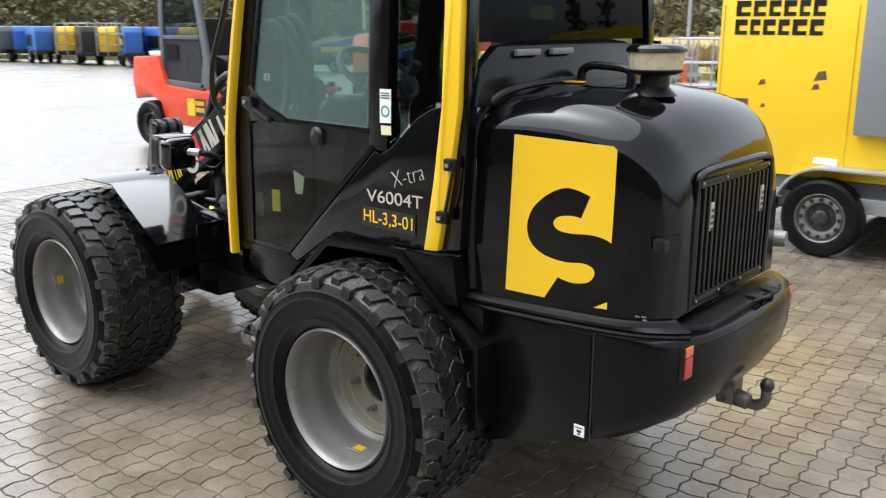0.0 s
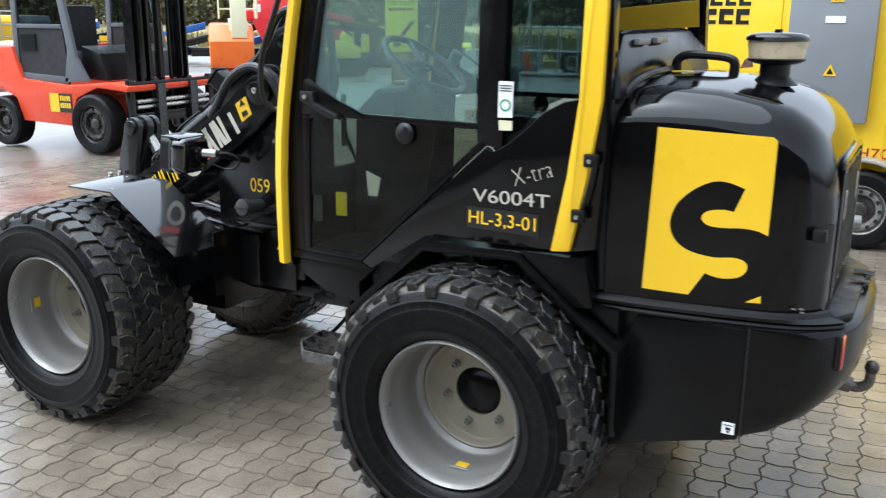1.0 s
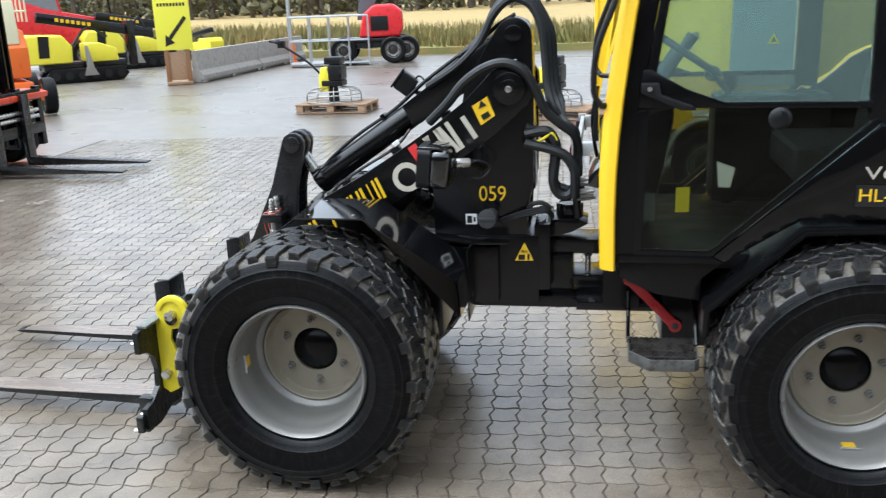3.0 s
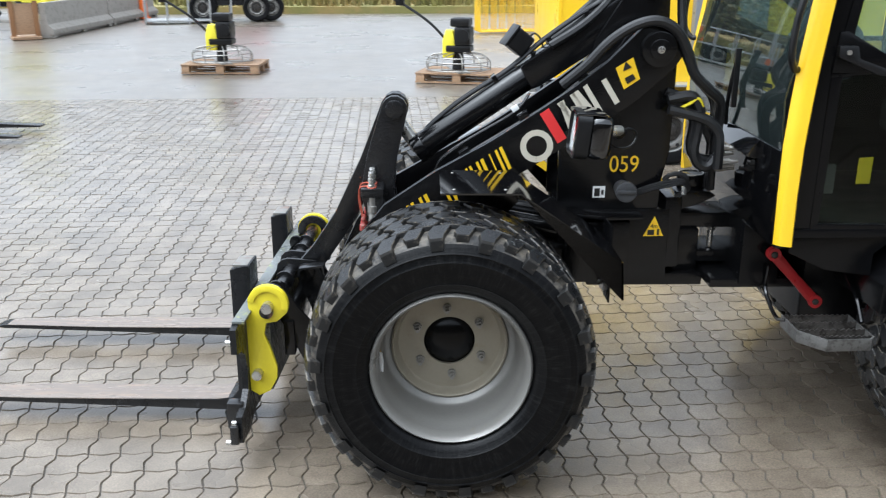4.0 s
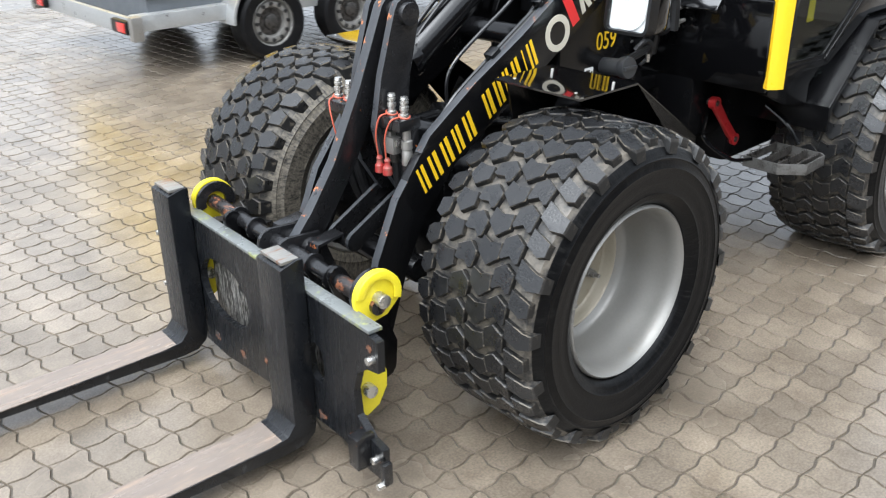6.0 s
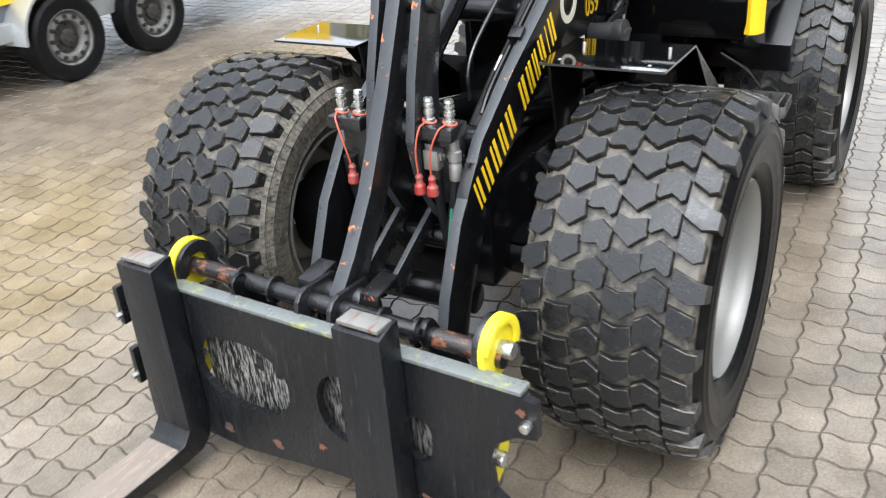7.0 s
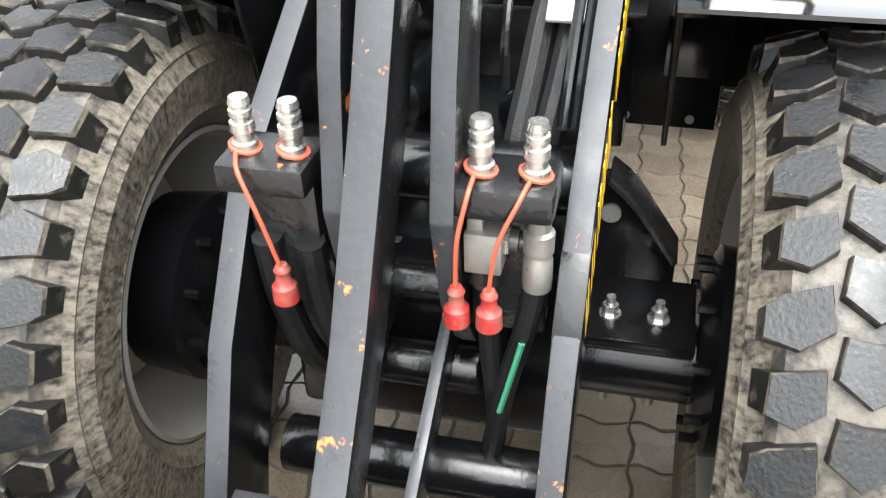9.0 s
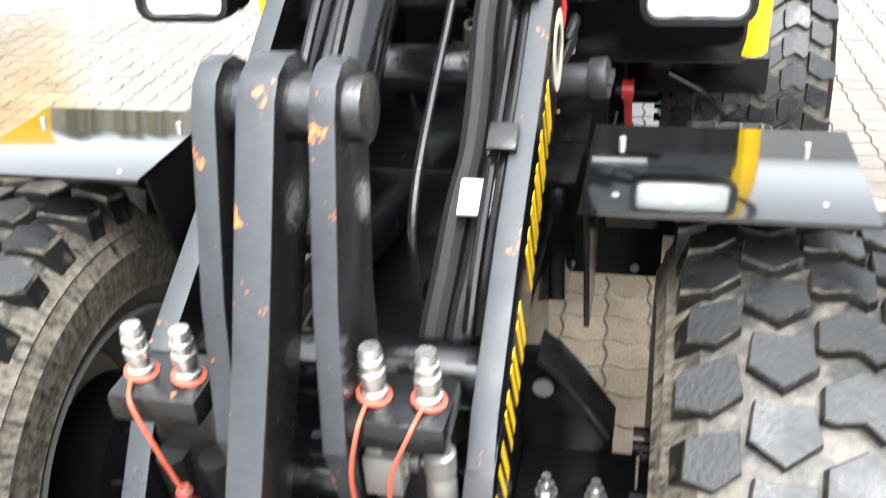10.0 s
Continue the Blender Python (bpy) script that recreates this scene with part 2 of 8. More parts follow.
CONCRETE = material("concrete_barrier", (0.30, 0.28, 0.25), rough=0.75, var=0.25, scale=2.5, fine=50, bump=0.25, second=(0.17, 0.16, 0.14), mask=(0.5, 0.72))
PALLET = material("weathered_pallet_wood", (0.30, 0.19, 0.11), rough=0.6, var=0.35, scale=4, fine=40, bump=0.3, second=(0.14, 0.09, 0.06), mask=(0.5, 0.7), island=0.25, streak=(1, 6, 6))
WOOD = material("brown_timber_post", (0.24, 0.12, 0.05), rough=0.6, var=0.3, scale=4, fine=40, bump=0.25, streak=(6, 6, 1))
BARK = material("tree_bark", (0.10, 0.08, 0.06), rough=0.9, var=0.4, scale=4, fine=30, bump=0.5)
LEAF = material("autumn_foliage", (0.150, 0.145, 0.075), rough=0.7, var=0.4, scale=0.6, fine=8, bump=0.0, island=0.4, second=(0.16, 0.10, 0.03), mask=(0.52, 0.7))
PINE = material("conifer_foliage", (0.085, 0.100, 0.062), rough=0.7, var=0.35, scale=0.5, fine=8, bump=0.0, island=0.35)
GRASS = material("rough_grass", (0.16, 0.15, 0.045), rough=0.85, var=0.4, scale=0.3, fine=12, bump=0.0, island=0.4, second=(0.28, 0.20, 0.07), mask=(0.45, 0.65))
FIELD = material("stubble_field", (0.34, 0.24, 0.09), rough=0.9, var=0.25, scale=0.2, fine=10, bump=0.2, second=(0.20, 0.19, 0.06), mask=(0.5, 0.7))
SOIL = material("joint_sand", (0.060, 0.050, 0.038), rough=0.55, var=0.4, scale=8, fine=160, bump=0.4, second=(0.05, 0.055, 0.025), mask=(0.55, 0.75))

# Dark brown for the added wall that keeps sky out of side reflections.
BLOCKER_BROWN = material("brown_timber_cladding", (0.034, 0.024, 0.013), rough=0.7, var=0.2, scale=1.5, fine=30, bump=0.2, streak=(8, 8, 0.6))


def wet_stone(name, tiled):
    """Wet concrete paving: brownish blocks, patchy water film that turns glossy, grit; tiled: with a fine joint pattern for far ground."""
    m = bpy.data.materials.new(name)
    m.use_nodes = True
    nt = m.node_tree
    n, l = nt.nodes, nt.links
    p = n["Principled BSDF"]
    geo = n.new("ShaderNodeNewGeometry")
    info = n.new("ShaderNodeObjectInfo")
    film = n.new("ShaderNodeTexNoise")
    film.inputs["Scale"].default_value, film.inputs["Detail"].default_value, film.inputs["Roughness"].default_value = 0.55, 5, 0.6
    l.new(geo.outputs["Position"], film.inputs["Vector"])
    stain = n.new("ShaderNodeTexNoise")
    stain.inputs["Scale"].default_value, stain.inputs["Detail"].default_value, stain.inputs["Roughness"].default_value = 3.2, 7, 0.7
    l.new(geo.outputs["Position"], stain.inputs["Vector"])
    grit = n.new("ShaderNodeTexNoise")
    grit.inputs["Scale"].default_value, grit.inputs["Detail"].default_value = 130, 4
    l.new(geo.outputs["Position"], grit.inputs["Vector"])
    col = n.new("ShaderNodeValToRGB")
    e = col.color_ramp.elements
    e[0].position, e[0].color = 0.28, (0.092, 0.073, 0.053, 1)
    e[1].position, e[1].color = 0.72, (0.222, 0.184, 0.140, 1)
    l.new(stain.outputs["Fac"], col.inputs["Fac"])
    add = n.new("ShaderNodeMath")
    add.operation = "ADD"
    l.new(info.outputs["Random"], add.inputs[0])
    l.new(geo.outputs["Random Per Island"], add.inputs[1])
    fr = n.new("ShaderNodeMath")
    fr.operation = "FRACT"
    l.new(add.outputs[0], fr.inputs[0])
    mr = n.new("ShaderNodeMapRange")
    mr.inputs["To Min"].default_value, mr.inputs["To Max"].default_value = 0.86, 1.14
    l.new(fr.outputs[0], mr.inputs["Value"])
    g2 = n.new("ShaderNodeMapRange")
    g2.inputs["From Min"].default_value, g2.inputs["From Max"].default_value = 0.3, 0.7
    g2.inputs["To Min"].default_value, g2.inputs["To Max"].default_value = 0.78, 1.22
    l.new(grit.outputs["Fac"], g2.inputs["Value"])
    mul = n.new("ShaderNodeMath")
    mul.operation = "MULTIPLY"
    l.new(mr.outputs[0], mul.inputs[0])
    l.new(g2.outputs[0], mul.inputs[1])
    sc = n.new("ShaderNodeVectorMath")
    sc.operation = "SCALE"
    l.new(col.outputs["Color"], sc.inputs[0])
    l.new(mul.outputs[0], sc.inputs["Scale"])
    colour = sc.outputs[0]
    height = grit.outputs["Fac"]
    if tiled:
        br = n.new("ShaderNodeTexBrick")
        br.offset = 0.0
        br.inputs["Scale"].default_value = 1.0
        br.inputs["Brick Width"].default_value, br.inputs["Row Height"].default_value = PITCH_X, PITCH_Y
        br.inputs["Mortar Size"].default_value = 0.006
        br.inputs["Color1"].default_value, br.inputs["Color2"].default_value = (1, 1, 1, 1), (0.82, 0.82, 0.82, 1)
        br.inputs["Mortar"].default_value = (0.78, 0.77, 0.75, 1)
        l.new(geo.outputs["Position"], br.inputs["Vector"])
        mm = n.new("ShaderNodeVectorMath")
        mm.operation = "MULTIPLY"
        l.new(colour, mm.inputs[0])
        l.new(br.outputs["Color"], mm.inputs[1])
        colour = mm.outputs[0]
    l.new(colour, p.inputs["Base Color"])
    rr = n.new("ShaderNodeMapRange")
    rr.inputs["From Min"].default_value, rr.inputs["From Max"].default_value = 0.36, 0.60
    rr.inputs["To Min"].default_value, rr.inputs["To Max"].default_value = (0.46, 0.26) if tiled else (0.34, 0.13)
    l.new(film.outputs["Fac"], rr.inputs["Value"])
    l.new(rr.outputs[0], p.inputs["Roughness"])
    p.inputs["Specular IOR Level"].default_value = 1.0 if tiled else 0.75
    if not tiled:
        p.inputs["Coat Weight"].default_value, p.inputs["Coat Roughness"].default_value = 0.35, 0.35
    if tiled:
        p.inputs["Coat Weight"].default_value, p.inputs["Coat Roughness"].default_value = 1.0, 0.42
    b = n.new("ShaderNodeBump")
    b.inputs["Strength"].default_value, b.inputs["Distance"].default_value = 0.35, 0.0015
    l.new(height, b.inputs["Height"])
    b2 = n.new("ShaderNodeBump")
    b2.inputs["Strength"].default_value, b2.inputs["Distance"].default_value = 0.25, 0.006
    l.new(stain.outputs["Fac"], b2.inputs["Height"])
    l.new(b.outputs[0], b2.inputs["Normal"])
    l.new(b2.outputs[0], p.inputs["Normal"])
    return m


def tyre_wall(name, clean, dirt, mask, gloss, grain_x, grain_y, shine):
    """Rubber wall of a tyre whose axle is the local y: dirt in streaks that run outwards and faint rings round it."""
    m = bpy.data.materials.new(name)
    m.use_nodes = True
    n, l = m.node_tree.nodes, m.node_tree.links
    p = n["Principled BSDF"]
    co = n.new("ShaderNodeTexCoord")
    sep = n.new("ShaderNodeSeparateXYZ")
    l.new(co.outputs["Object"], sep.inputs[0])
    ang = n.new("ShaderNodeMath")
    ang.operation = "ARCTAN2"
    l.new(sep.outputs["Z"], ang.inputs[0])
    l.new(sep.outputs["X"], ang.inputs[1])
    flat = n.new("ShaderNodeCombineXYZ")
    l.new(sep.outputs["X"], flat.inputs["X"])
    l.new(sep.outputs["Z"], flat.inputs["Y"])
    rad = n.new("ShaderNodeVectorMath")
    rad.operation = "LENGTH"
    l.new(flat.outputs[0], rad.inputs[0])
    polar = n.new("ShaderNodeCombineXYZ")
    l.new(ang.outputs[0], polar.inputs["X"])
    l.new(rad.outputs["Value"], polar.inputs["Y"])
    fields = []
    for scale, detail, kx, ky in ((1.0, 5, 26.0, 14.0), (1.0, 4, grain_x, grain_y), (1.0, 3, 3.0, 120.0)):
        mp = n.new("ShaderNodeMapping")
        mp.inputs["Scale"].default_value = (kx, ky, 1)
        l.new(polar.outputs[0], mp.inputs["Vector"])
        t = n.new("ShaderNodeTexNoise")
        t.inputs["Scale"].default_value, t.inputs["Detail"].default_value, t.inputs["Roughness"].default_value = scale, detail, 0.65
        l.new(mp.outputs[0], t.inputs["Vector"])
        fields.append(t.outputs["Fac"])
    grain = n.new("ShaderNodeTexNoise")
    grain.inputs["Scale"].default_value, grain.inputs["Detail"].default_value = 170, 4
    l.new(co.outputs["Object"], grain.inputs["Vector"])
    add = n.new("ShaderNodeMath")
    add.operation = "MULTIPLY_ADD"
    add.inputs[1].default_value = 0.55
    l.new(fields[1], add.inputs[0])
    half = n.new("ShaderNodeMath")
    half.operation = "MULTIPLY"
    half.inputs[1].default_value = 0.45
    l.new(fields[0], half.inputs[0])
    l.new(half.outputs[0], add.inputs[2])
    cut = n.new("ShaderNodeMapRange")
    cut.inputs["From Min"].default_value, cut.inputs["From Max"].default_value = mask
    l.new(add.outputs[0], cut.inputs["Value"])
    mx = n.new("ShaderNodeMix")
    mx.data_type = "RGBA"
    mx.inputs["A"].default_value, mx.inputs["B"].default_value = (*clean, 1), (*dirt, 1)
    l.new(cut.outputs[0], mx.inputs["Factor"])
    l.new(mx.outputs["Result"], p.inputs["Base Color"])
    rr = n.new("ShaderNodeMapRange")
    rr.inputs["To Min"].default_value, rr.inputs["To Max"].default_value = gloss
    l.new(cut.outputs[0], rr.inputs["Value"])
    l.new(rr.outputs[0], p.inputs["Roughness"])
    p.inputs["Specular IOR Level"].default_value = shine
    b1 = n.new("ShaderNodeBump")
    b1.inputs["Strength"].default_value, b1.inputs["Distance"].default_value = 0.3, 0.003
    l.new(fields[2], b1.inputs["Height"])
    b2 = n.new("ShaderNodeBump")
    b2.inputs["Strength"].default_value, b2.inputs["Distance"].default_value = 0.3, 0.002
    l.new(grain.outputs["Fac"], b2.inputs["Height"])
    l.new(b1.outputs[0], b2.inputs["Normal"])
    l.new(b2.outputs[0], p.inputs["Normal"])
    return m


TYRE_WALL = tyre_wall("tyre_wall_rubber", (0.0022, 0.0023, 0.0026), (0.016, 0.0155, 0.0145), (0.50, 0.72), (0.32, 0.52), 90.0, 22.0, 0.15)
MUD_WALL = tyre_wall("mud_streaked_tyre_wall", (0.014, 0.0135, 0.013), (0.138, 0.121, 0.095), (0.39, 0.57), (0.4, 0.65), 46.0, 80.0, 0.3)

PITCH_X, PITCH_Y = 0.1157, 0.1235
PAVER = wet_stone("wet_paving_block", False)
YARD = wet_stone("wet_paving_far", True)

from mathutils.geometry import tessellate_polygon

# ---- mesh helpers ----
def mesh_of(bm, name, mats, smooth=True, angle=35):
    bmesh.ops.recalc_face_normals(bm, faces=bm.faces[:])
    me = bpy.data.meshes.new(name)
    if smooth:
        for f in bm.faces:
            f.smooth = True
        for e in bm.edges:
            if len(e.link_faces) == 2 and e.calc_face_angle(0) > radians(angle):
                e.smooth = False
    bm.to_mesh(me)
    bm.free()
    for m in mats if isinstance(mats, (list, tuple)) else [mats]:
        me.materials.append(m)
    return me


def part(name, bm, mats, parent, label="", smooth=True, angle=35):
    """Links a bmesh as one mesh object under a thing or under a part."""
    ob = new(name, mesh_of(bm, name, mats, smooth, angle))
    ob.parent = parent
    return tagged(ob, label)


def reuse(name, me, parent, m=None, label=""):
    """Another object on a mesh that exists already."""
    ob = new(name, me)
    ob.parent = parent
    if m is not None:
        ob.matrix_basis = m
    return tagged(ob, label)


def thing(name, m, label, category, group="", kind=""):
    ob = new(name)
    ob.empty_display_size = 0.1
    ob.matrix_basis = m
    return tagged(ob, label, category, group, kind)


def bevel_new(bm, geom_faces, width, seg=2):
    edges = list({e for f in geom_faces for e in f.edges if e.calc_face_angle(0) > radians(20)})
    if width > 0 and edges:
        bmesh.ops.bevel(bm, geom=edges, offset=width, segments=seg, profile=0.6, affect="EDGES", clamp_overlap=True)


def box(bm, x0, x1, y0, y1, z0, z1, bev=0.0, seg=2, m=None):
    r = bmesh.ops.create_cube(bm, size=1)
    vs = r["verts"]
    for v in vs:
        v.co = Vector(((x0 + x1) / 2 + v.co.x * (x1 - x0), (y0 + y1) / 2 + v.co.y * (y1 - y0), (z0 + z1) / 2 + v.co.z * (z1 - z0)))
        if m is not None:
            v.co = m @ v.co
    if bev:
        bevel_new(bm, {f for v in vs for f in v.link_faces}, bev, seg)


def prism(bm, pts, a, b, axis="y", bev=0.0, seg=2, at=None):
    """A plate: the outline pts in the plane across axis, from a to b along it. at: a function that moves each point."""
    def place(p, d):
        q = {"y": (p[0], d, p[1]), "z": (p[0], p[1], d), "x": (d, p[0], p[1])}[axis]
        return Vector(at(q) if at else q)
    lo = [bm.verts.new(place(p, a)) for p in pts]
    hi = [bm.verts.new(place(p, b)) for p in pts]
    faces = [bm.faces.new(lo), bm.faces.new(hi[::-1])]
    for i in range(len(pts)):
        j = (i + 1) % len(pts)
        faces.append(bm.faces.new((lo[i], hi[i], hi[j], lo[j])))
    if bev:
        bmesh.ops.recalc_face_normals(bm, faces=faces)
        bevel_new(bm, faces, bev, seg)


def cyl(bm, p0, p1, r0, r1=None, seg=20, bev=0.0):
    p0, p1 = Vector(p0), Vector(p1)
    r1 = r0 if r1 is None else r1
    d = p1 - p0
    m = Matrix.Translation((p0 + p1) / 2) @ d.to_track_quat("Z", "Y").to_matrix().to_4x4()
    r = bmesh.ops.create_cone(bm, cap_ends=True, segments=seg, radius1=r0, radius2=r1, depth=d.length, matrix=m)
    if bev:
        caps = [f for f in {f for v in r["verts"] for f in v.link_faces} if len(f.verts) > 4]
        bmesh.ops.bevel(bm, geom=list({e for f in caps for e in f.edges}), offset=bev, segments=2, profile=0.6, affect="EDGES")


def curve_points(pts, n=6):
    """A smooth line through the points."""
    p = [Vector(q) for q in pts]
    p = [2 * p[0] - p[1]] + p + [2 * p[-1] - p[-2]]
    out = []
    for i in range(1, len(p) - 2):
        for k in range(n):
            t = k / n
            out.append(0.5 * ((2 * p[i]) + (p[i + 1] - p[i - 1]) * t + (2 * p[i - 1] - 5 * p[i] + 4 * p[i + 1] - p[i + 2]) * t * t
                              + (3 * p[i] - p[i - 1] - 3 * p[i + 1] + p[i + 2]) * t ** 3))
    return out + [p[-2]]


def tube(bm, pts, r, seg=8, n=6, flat=None):
    """A hose or bent rod along a smooth line. flat: (width, height) for a strap."""
    line = curve_points(pts, n) if n else [Vector(q) for q in pts]
    rings, up = [], None
    for i, c in enumerate(line):
        d = (line[min(i + 1, len(line) - 1)] - line[max(i - 1, 0)]).normalized()
        if up is None:
            up = d.orthogonal().normalized()
        up = (up - d * up.dot(d)).normalized()
        side = d.cross(up)
        w, h = flat or (r, r)
        rings.append([bm.verts.new(c + side * w * math.cos(2 * math.pi * k / seg) + up * h * math.sin(2 * math.pi * k / seg)) for k in range(seg)])
    for a, b in zip(rings, rings[1:]):
        for k in range(seg):
            bm.faces.new((a[k], a[(k + 1) % seg], b[(k + 1) % seg], b[k]))
    bm.faces.new(rings[0][::-1])
    bm.faces.new(rings[-1])


def lathe(bm, profile, seg=48, axis="y", closed=False, mat=0):
    """profile: (radius, place along the axis)."""
    rings = []
    for r, d in profile:
        ring = []
        for k in range(seg):
            a = 2 * math.pi * k / seg
            q = {"y": (r * math.cos(a), d, r * math.sin(a)), "z": (r * math.cos(a), r * math.sin(a), d), "x": (d, r * math.cos(a), r * math.sin(a))}[axis]
            ring.append(bm.verts.new(q))
        rings.append(ring)
    pairs = list(zip(rings, rings[1:])) + ([(rings[-1], rings[0])] if closed else [])
    for a, b in pairs:
        for k in range(seg):
            f = bm.faces.new((a[k], a[(k + 1) % seg], b[(k + 1) % seg], b[k]))
            f.material_index = mat
    if not closed:
        bm.faces.new(rings[0]).material_index = mat
        bm.faces.new(rings[-1][::-1]).material_index = mat
    return rings


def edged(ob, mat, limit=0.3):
    """Gives the narrow cut edges of an upright plate their own material, lightened by painted sky sheen."""
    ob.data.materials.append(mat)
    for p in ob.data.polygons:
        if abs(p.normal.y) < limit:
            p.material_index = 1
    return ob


def arc(cx, cz, r, a0, a1, n=8):
    return [(cx + r * math.cos(radians(a0 + (a1 - a0) * i / n)), cz + r * math.sin(radians(a0 + (a1 - a0) * i / n))) for i in range(n + 1)]


def strip(bm, line, widths, y0, y1, bev=0.004):
    """A bar of changing width that follows a line of (x, z), as a plate between y0 and y1 with round ends."""
    left, right = [], []
    for i, (x, z) in enumerate(line):
        a, b = line[max(i - 1, 0)], line[min(i + 1, len(line) - 1)]
        dx, dz = b[0] - a[0], b[1] - a[1]
        k = math.hypot(dx, dz)
        w = widths[i] / 2
        left.append((x - dz / k * w, z + dx / k * w))
        right.append((x + dz / k * w, z - dx / k * w))
    def cap(i, sign):
        a, b = (line[1], line[0]) if sign < 0 else (line[-2], line[-1])
        ang = math.degrees(math.atan2(b[1] - a[1], b[0] - a[0]))
        return arc(*line[i], widths[i] / 2, ang + 90, ang - 90, 6)[1:-1]
    pts = left + cap(-1, 1) + right[::-1] + cap(0, -1)
    prism(bm, pts, y0, y1, "y", bev)


def text_mesh(words, size, depth=0.001, thin=0.0):
    cu = bpy.data.curves.new("lettering", "FONT")
    cu.body, cu.size, cu.extrude, cu.offset = words, size, depth, -thin
    cu.align_x, cu.align_y = "CENTER", "CENTER"
    ob = bpy.data.objects.new("lettering", cu)
    scene.collection.objects.link(ob)
    bpy.context.view_layer.update()
    me = bpy.data.meshes.new_from_object(ob)
    bpy.data.objects.remove(ob)
    bpy.data.curves.remove(cu)
    return me


def lettering(words, size, mat, parent, m, name="lettering", wide=None, label="", thin=0.0):
    """Raised flat letters; the local x runs along the words and y up them."""
    me = text_mesh(words, size, thin=thin)
    me.materials.clear()
    me.materials.append(mat)
    ob = new(name, me)
    ob.parent = parent
    ob.matrix_basis = m
    if wide:
        ext = max(v.co.x for v in me.vertices) - min(v.co.x for v in me.vertices)
        ob.matrix_basis = m @ Matrix.Diagonal((wide / ext, 1, 1, 1))
    return tagged(ob, label)


def side_sign(x, y, z, turn=0, lean=0):
    """A pose for flat marks on the side that faces -y: x to the right, y up."""
    return pose(x, y, z, 90, 0, turn) @ pose(0, 0, 0, 0, 0, lean)

# ---- the wheel loader: local x runs to its rear, y to its right side, the rear axle at x = 0 ----
LOADER = Matrix.Translation((0.18, -0.837, 0)) @ pose(0, 0, 0, 0, 0, -2.5) @ Matrix.Translation((0, 0.815, 0))
loader = thing("wheel_loader", LOADER, "black compact wheel loader with yellow cab trim on wet paving", "wheel loader")
AXLE_Z, REAR_Z, TYRE_R, LIP_Y, FRONT_X = 0.478, 0.458, 0.477, 0.815, -1.944


def side_y(q):
    """The cab's side leans inward towards the front."""
    x, y, z = q
    lean = 0.060 * (0.42 - x) + 0.05 * max(0.0, z - 1.35)
    return (x, y + math.copysign(lean, -y), z)


# wheels
TYRE_MID, TYRE_HALF, GROOVE = -0.026, 0.214, 0.017


def crown(y):
    """The tread's radius at y: flat in the middle, falling to round shoulders."""
    return TYRE_R - 2.3 * max(0.0, abs(y - TYRE_MID) - 0.115) ** 2


def tyre_mesh():
    """Wide flotation tyre with round shoulders and bulging walls; the outer face lies at -y."""
    bm = bmesh.new()
    def half_profile(s):
        inner = 0.016 if s > 0 else 0.0
        wall = [(0.262, 0.172), (0.270, 0.190), (0.286, 0.203), (0.300, 0.2085), (0.304, 0.2125), (0.309, 0.211), (0.330, 0.2165), (0.350, 0.219), (0.372, 0.2195), (0.377, 0.222), (0.383, 0.219),
                (0.400, 0.2165), (0.404, 0.2185), (0.409, 0.2145), (0.420, 0.210), (0.432, 0.201)]
        out = [(r, TYRE_MID + s * (d + inner * min(1.0, (0.432 - r) / 0.06))) for r, d in wall]
        for d in (0.190, 0.172, 0.150, 0.125, 0.09, 0.045):
            out.append((crown(TYRE_MID + d) - GROOVE, TYRE_MID + s * d))
        return out
    prof = half_profile(-1) + [(TYRE_R - GROOVE, TYRE_MID)] + half_profile(1)[::-1] + [(0.255, 0.125), (0.255, -0.175)]
    lathe(bm, prof, 108, "y", closed=True)
    for f in bm.faces:
        c = f.calc_center_median()
        if math.hypot(c.x, c.z) > 0.434:
            f.material_index = 2
        elif c.y > TYRE_MID:
            f.material_index = 1
    return mesh_of(bm, "tyre", [TYRE_WALL, MUD_WALL, MUD], angle=32)


ROWS = 36
# columns from the inner shoulder to the outer one: middle y, phase in rows, outlines as (round the tyre, across it)
COLUMNS = (
    (0.152, 0.50, (((-0.034, -0.022), (-0.022, 0.020), (-0.010, 0.040), (0.024, 0.040), (0.034, 0.002), (0.012, -0.028)),
                   ((-0.030, -0.024), (-0.020, 0.024), (0.022, 0.026), (0.032, -0.002), (0.012, -0.027)))),
    (0.083, 0.12, (((-0.032, 0.028), (-0.028, 0.002), (-0.030, -0.027), (0.008, -0.033), (0.034, 0.001), (0.010, 0.034)),)),
    (0.014, 0.66, (((-0.034, -0.005), (-0.012, -0.034), (0.028, -0.031), (0.036, -0.020), (0.020, -0.004), (0.024, 0.022), (0.020, 0.033), (-0.014, 0.031)),)),
    (-0.060, 0.35, (((-0.032, 0.033), (-0.022, 0.004), (-0.029, -0.031), (0.010, -0.036), (0.038, -0.003), (0.009, 0.036)),)),
    (-0.130, 0.00, (((-0.037, 0.003), (-0.018, -0.031), (0.030, -0.031), (0.035, -0.024), (0.020, 0.000), (0.034, 0.025), (0.028, 0.031), (-0.018, 0.031)),)),
    (-0.196, 0.62, (((-0.036, 0.027), (-0.014, -0.022), (-0.010, -0.042), (0.030, -0.042), (0.036, -0.010), (0.014, 0.028)),
                    ((-0.034, 0.027), (-0.016, -0.018), (-0.012, -0.026), (0.024, -0.026), (0.032, -0.008), (0.012, 0.028)))),
)


